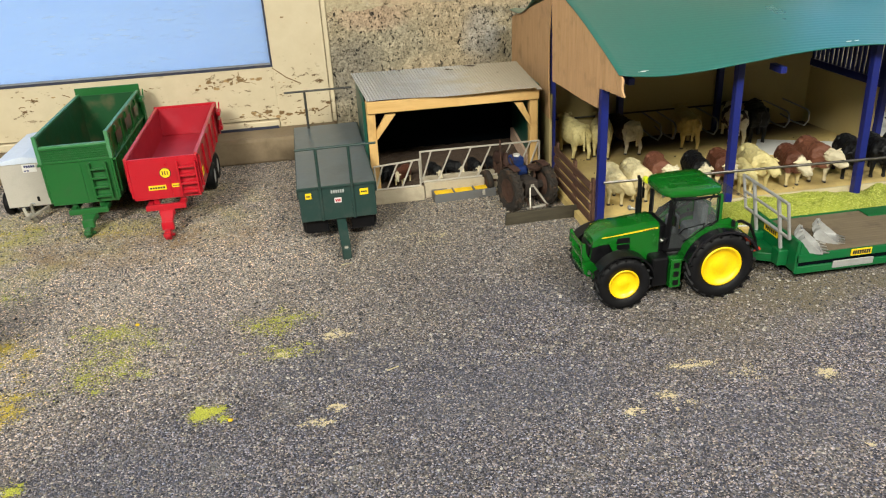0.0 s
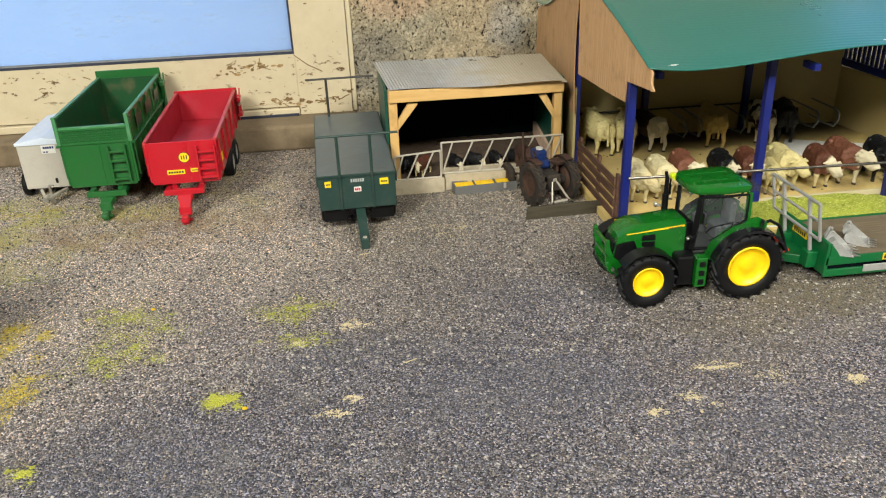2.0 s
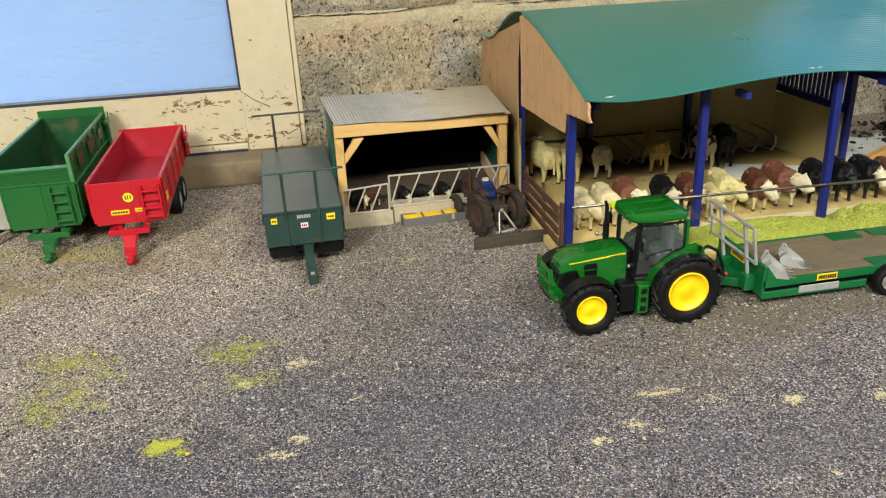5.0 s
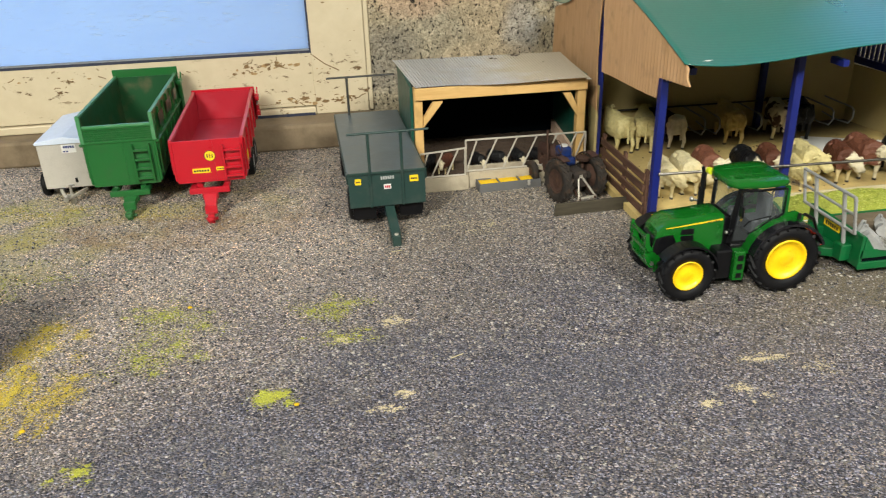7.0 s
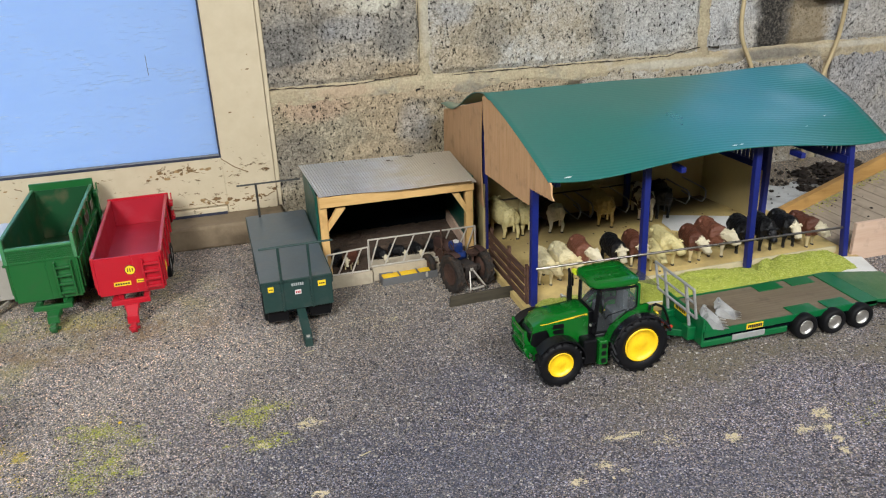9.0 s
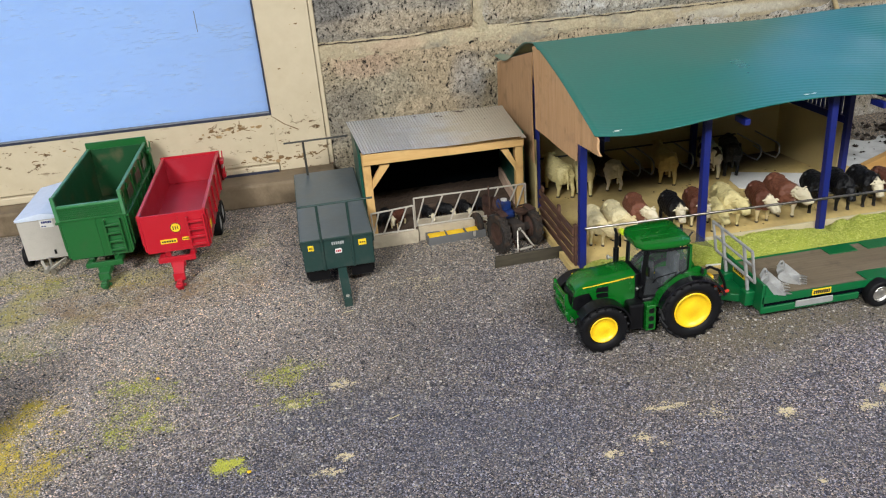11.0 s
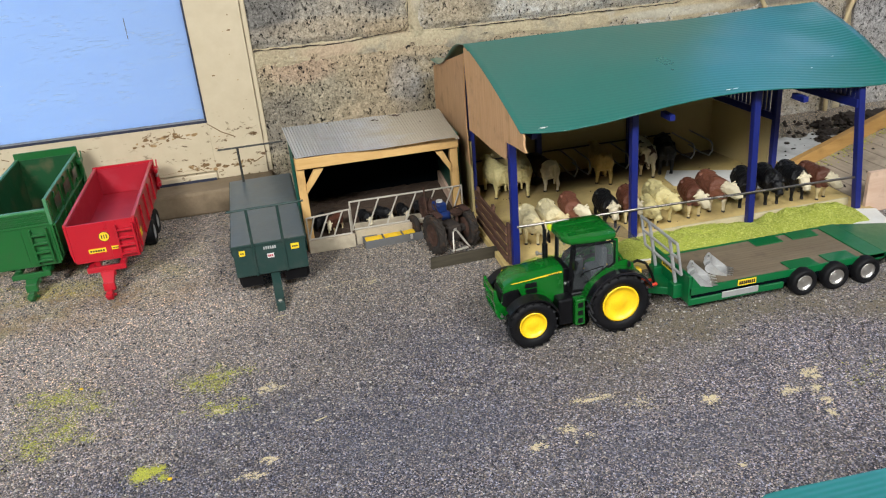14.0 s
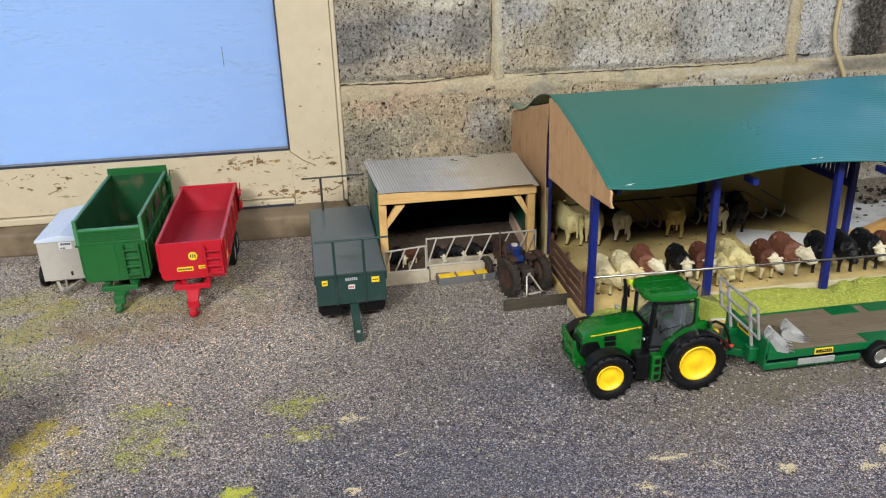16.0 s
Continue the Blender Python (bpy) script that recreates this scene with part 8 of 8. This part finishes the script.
part("roof", sheet(near_roof, 90, 280, 0.0009), M_ROOF, nb, "green corrugated roof")
for x, y in ((0.23, 0.165), (0.47, 0.160), (0.23, 0.095), (0.47, 0.090)):
    part("post", box(x - 0.004, x + 0.004, y - 0.004, y + 0.004, 0.0, 0.1632), M_BLUE, nb)

# ---- loose stuff on the ground ----


def patch(name, cx, cy, rx, ry, count, mat, label, size=(0.00015, 0.00062), clump=7):
    pts = []
    cs = [(cx + random.gauss(0, rx * 0.5), cy + random.gauss(0, ry * 0.5), random.uniform(0.15, 0.8)) for _ in range(clump + 6)]
    for _ in range(count * 7):
        c = random.choice(cs)
        h_ = 1.0 if random.random() < 0.7 else 2.2
        pts.append((c[0] + random.gauss(0, rx * 0.26 * c[2] * h_), c[1] + random.gauss(0, ry * 0.32 * c[2] * h_), 0.0006))
    return tagged(scatter(name, pts, size, mat, 0.6, 1.5), label, "chaff", kind="stuff")


LIME_L, GOLD_L, TAN_L = "yellow-green chaff scattered over the grit", "golden chaff scattered over the grit", "pale tan crumbs on the grit"
for cx, cy, rx, ry, c in ((-0.176, 0.556, 0.034, 0.026, 260), (-0.188, 0.622, 0.040, 0.016, 160), (-0.160, 0.600, 0.050, 0.030, 200), (-0.050, 0.600, 0.034, 0.024, 260), (-0.035, 0.560, 0.030, 0.010, 120), (-0.203, 0.438, 0.012, 0.008, 130), (-0.39, 0.885, 0.05, 0.03, 160), (-0.32, 0.87, 0.05, 0.02, 90), (-0.30, 0.70, 0.05, 0.04, 250), (0.49, 0.43, 0.03, 0.02, 40)):
    patch("chaff", cx, cy, rx, ry, c, M_LIME, LIME_L, clump=10)
patch("chaff", -0.088, 0.491, 0.012, 0.010, 420, M_LIME, "bright lime chaff in a small heap on the grit", clump=9)
for cx, cy, rx, ry, c in ((-0.268, 0.560, 0.024, 0.045, 600), (-0.276, 0.520, 0.018, 0.030, 500), (-0.262, 0.600, 0.03, 0.03, 350), (-0.235, 0.530, 0.02, 0.02, 200), (-0.245, 0.500, 0.015, 0.03, 180), (-0.34, 0.875, 0.06, 0.018, 150), (-0.21, 0.84, 0.05, 0.014, 110)):
    patch("chaff", cx, cy, rx, ry, c, M_GOLD, GOLD_L, clump=12)
for cx, cy, rx, ry, c in ((0.004, 0.574, 0.012, 0.007, 150), (-0.038, 0.554, 0.007, 0.004, 60), (0.255, 0.469, 0.018, 0.006, 130), (0.347, 0.440, 0.009, 0.007, 150), (0.410, 0.429, 0.010, 0.005, 90), (0.436, 0.446, 0.012, 0.006, 90), (0.197, 0.427, 0.007, 0.005, 70), (0.228, 0.436, 0.010, 0.010, 80), (0.003, 0.477, 0.007, 0.004, 70), (-0.010, 0.464, 0.010, 0.005, 70), (0.300, 0.455, 0.02, 0.01, 40), (0.12, 0.74, 0.05, 0.02, 90), (0.439, 0.440, 0.005, 0.004, 60), (0.432, 0.425, 0.008, 0.004, 70), (0.428, 0.409, 0.004, 0.005, 50), (0.421, 0.394, 0.004, 0.004, 50), (0.327, 0.364, 0.003, 0.002, 25)):
    patch("crumbs", cx, cy, rx, ry, int(c * 0.7), M_TANF, TAN_L, clump=4)
for x, y in ((-0.071, 0.479), (-0.247, 0.485), (-0.16, 0.63)):
    bm = bmesh.new()
    bmesh.ops.create_icosphere(bm, subdivisions=2, radius=0.0019, matrix=Matrix.Translation((x, y, 0.0012)) @ Matrix.Diagonal((1, 0.8, 0.6, 1)))
    for v in bm.verts:
        v.co += Vector((noise.noise(v.co * 900), noise.noise(v.co * 800), 0)) * 0.0005
    tagged(obj("maize_grain", bm, M_FEED, True), "single orange-yellow maize grain on the grit", "grain", group="loose maize grains")
for x, y, a in ((0.045, 0.515, 20), (0.12, 0.86 - 0.12, 60), (0.02, 0.70, 5)):
    bm = bmesh.new()
    beam(bm, (-0.005, 0, 0.0010), (0.005, 0, 0.0014), 0.0006, 0.0006)
    ob = obj("straw", bm, M_TANF)
    ob.matrix_basis = pose(x, y, 0, 0, 0, a)
    tagged(ob, "pale bit of straw on the grit", "straw", group="bits of straw")

# moss-green powder along the cream barn's foot
for cx, cy, rx, ry, c in ((-0.33, 0.5335, 0.05, 0.004, 260), (-0.40, 0.5325, 0.06, 0.004, 260), (-0.305, 0.528, 0.018, 0.008, 160), (-0.312, 0.495, 0.004, 0.03, 160)):
    ob = patch("chaff", cx, cy, rx, ry, c, M_SILAGE, "green powder along the foot of the cream wall", clump=10)
    ob.location.z = 0.0035

pts = []
for line in (((0.505, 0.500), (0.479, 0.474), (0.469, 0.452), (0.466, 0.428), (0.464, 0.407), (0.461, 0.387), (0.455, 0.34)), ((0.518, 0.481), (0.530, 0.495), (0.550, 0.492), (0.60, 0.488))):
    for (xa, ya), (xb, yb) in zip(line, line[1:]):
        k = int(math.hypot(xb - xa, yb - ya) / 0.0006)
        for i in range(k):
            f = i / k
            w = 0.0010 + 0.0016 * max(0.0, noise.noise(Vector((xa * 40 + f * 3, ya * 40, 1))))
            pts.append((xa + (xb - xa) * f + random.gauss(0, w), ya + (yb - ya) * f + random.gauss(0, w * 0.6), 0.0004))
tagged(scatter("dirt_line", pts, (0.0003, 0.0010), M_CLOD, 0.6), "thin line of dark dirt in a crack of the grit", "dirt", kind="stuff")
pts = [(random.uniform(0.28, 0.66), random.uniform(0.73, 0.90), BZ + 0.0006) for _ in range(170)]
tagged(scatter("crumbs", pts, (0.0003, 0.0016), M_CLOD, 0.6), "black crumbs strewn on the barn floor", "crumbs", kind="stuff")
pts = []
for _ in range(700):
    x, y = random.uniform(0.72, 0.98), RY1 - abs(random.gauss(0, 0.011))
    pts.append((x, max(RY0 + 0.002, y), ramp_z(x) + 0.0004))
tagged(scatter("chaff", pts, (0.0003, 0.0014), M_LIME, 0.5, 1.4), "yellow-green chaff on the ramp slats", "chaff", kind="stuff")
pts = []
for _ in range(60):
    x = random.uniform(0.72, 0.98)
    pts.append((x, random.uniform(RY0 + 0.01, RY1 - 0.002), ramp_z(x) + 0.0008))
tagged(scatter("clods", pts, (0.0006, 0.0026), M_CLOD, 0.6), "dark crumbs on the ramp slats", "clods", kind="stuff")

pts = np.random.rand(150000, 3)
pts[:, 0] = -0.55 + 1.45 * pts[:, 0]
pts[:, 1] = 0.26 + 0.78 * pts[:, 1]
pts[:, 2] = 0.0002
keep = ~((pts[:, 0] > 0.255) & (pts[:, 0] < 0.71) & (pts[:, 1] > 0.64)) & ~((pts[:, 0] < -0.27) & (pts[:, 1] < 0.55)) & ~((pts[:, 0] > 0.055) & (pts[:, 0] < 0.26) & (pts[:, 1] > 0.84)) & ~((pts[:, 0] > 0.69) & (pts[:, 1] > 0.70))
keep &= np.random.rand(len(pts)) > np.clip((pts[:, 1] - 0.38 * pts[:, 0] - 0.55) / 0.25, 0, 0.35)
grit = pts[keep]
tagged(scatter("grit", grit, (0.0004, 0.0013), M_STONE, 0.7), "loose grey, black and white grit over the board", "grit", kind="stuff")
far = grit[(grit[:, 1] > 0.50) & (np.random.rand(len(grit)) < 0.30)] + np.array((0.0004, 0.0003, 0.0001))
tagged(scatter("grit", far, (0.0007, 0.0016), M_STONE2, 0.7), "coarser pale and black grit strewn over the board", "grit", kind="stuff")
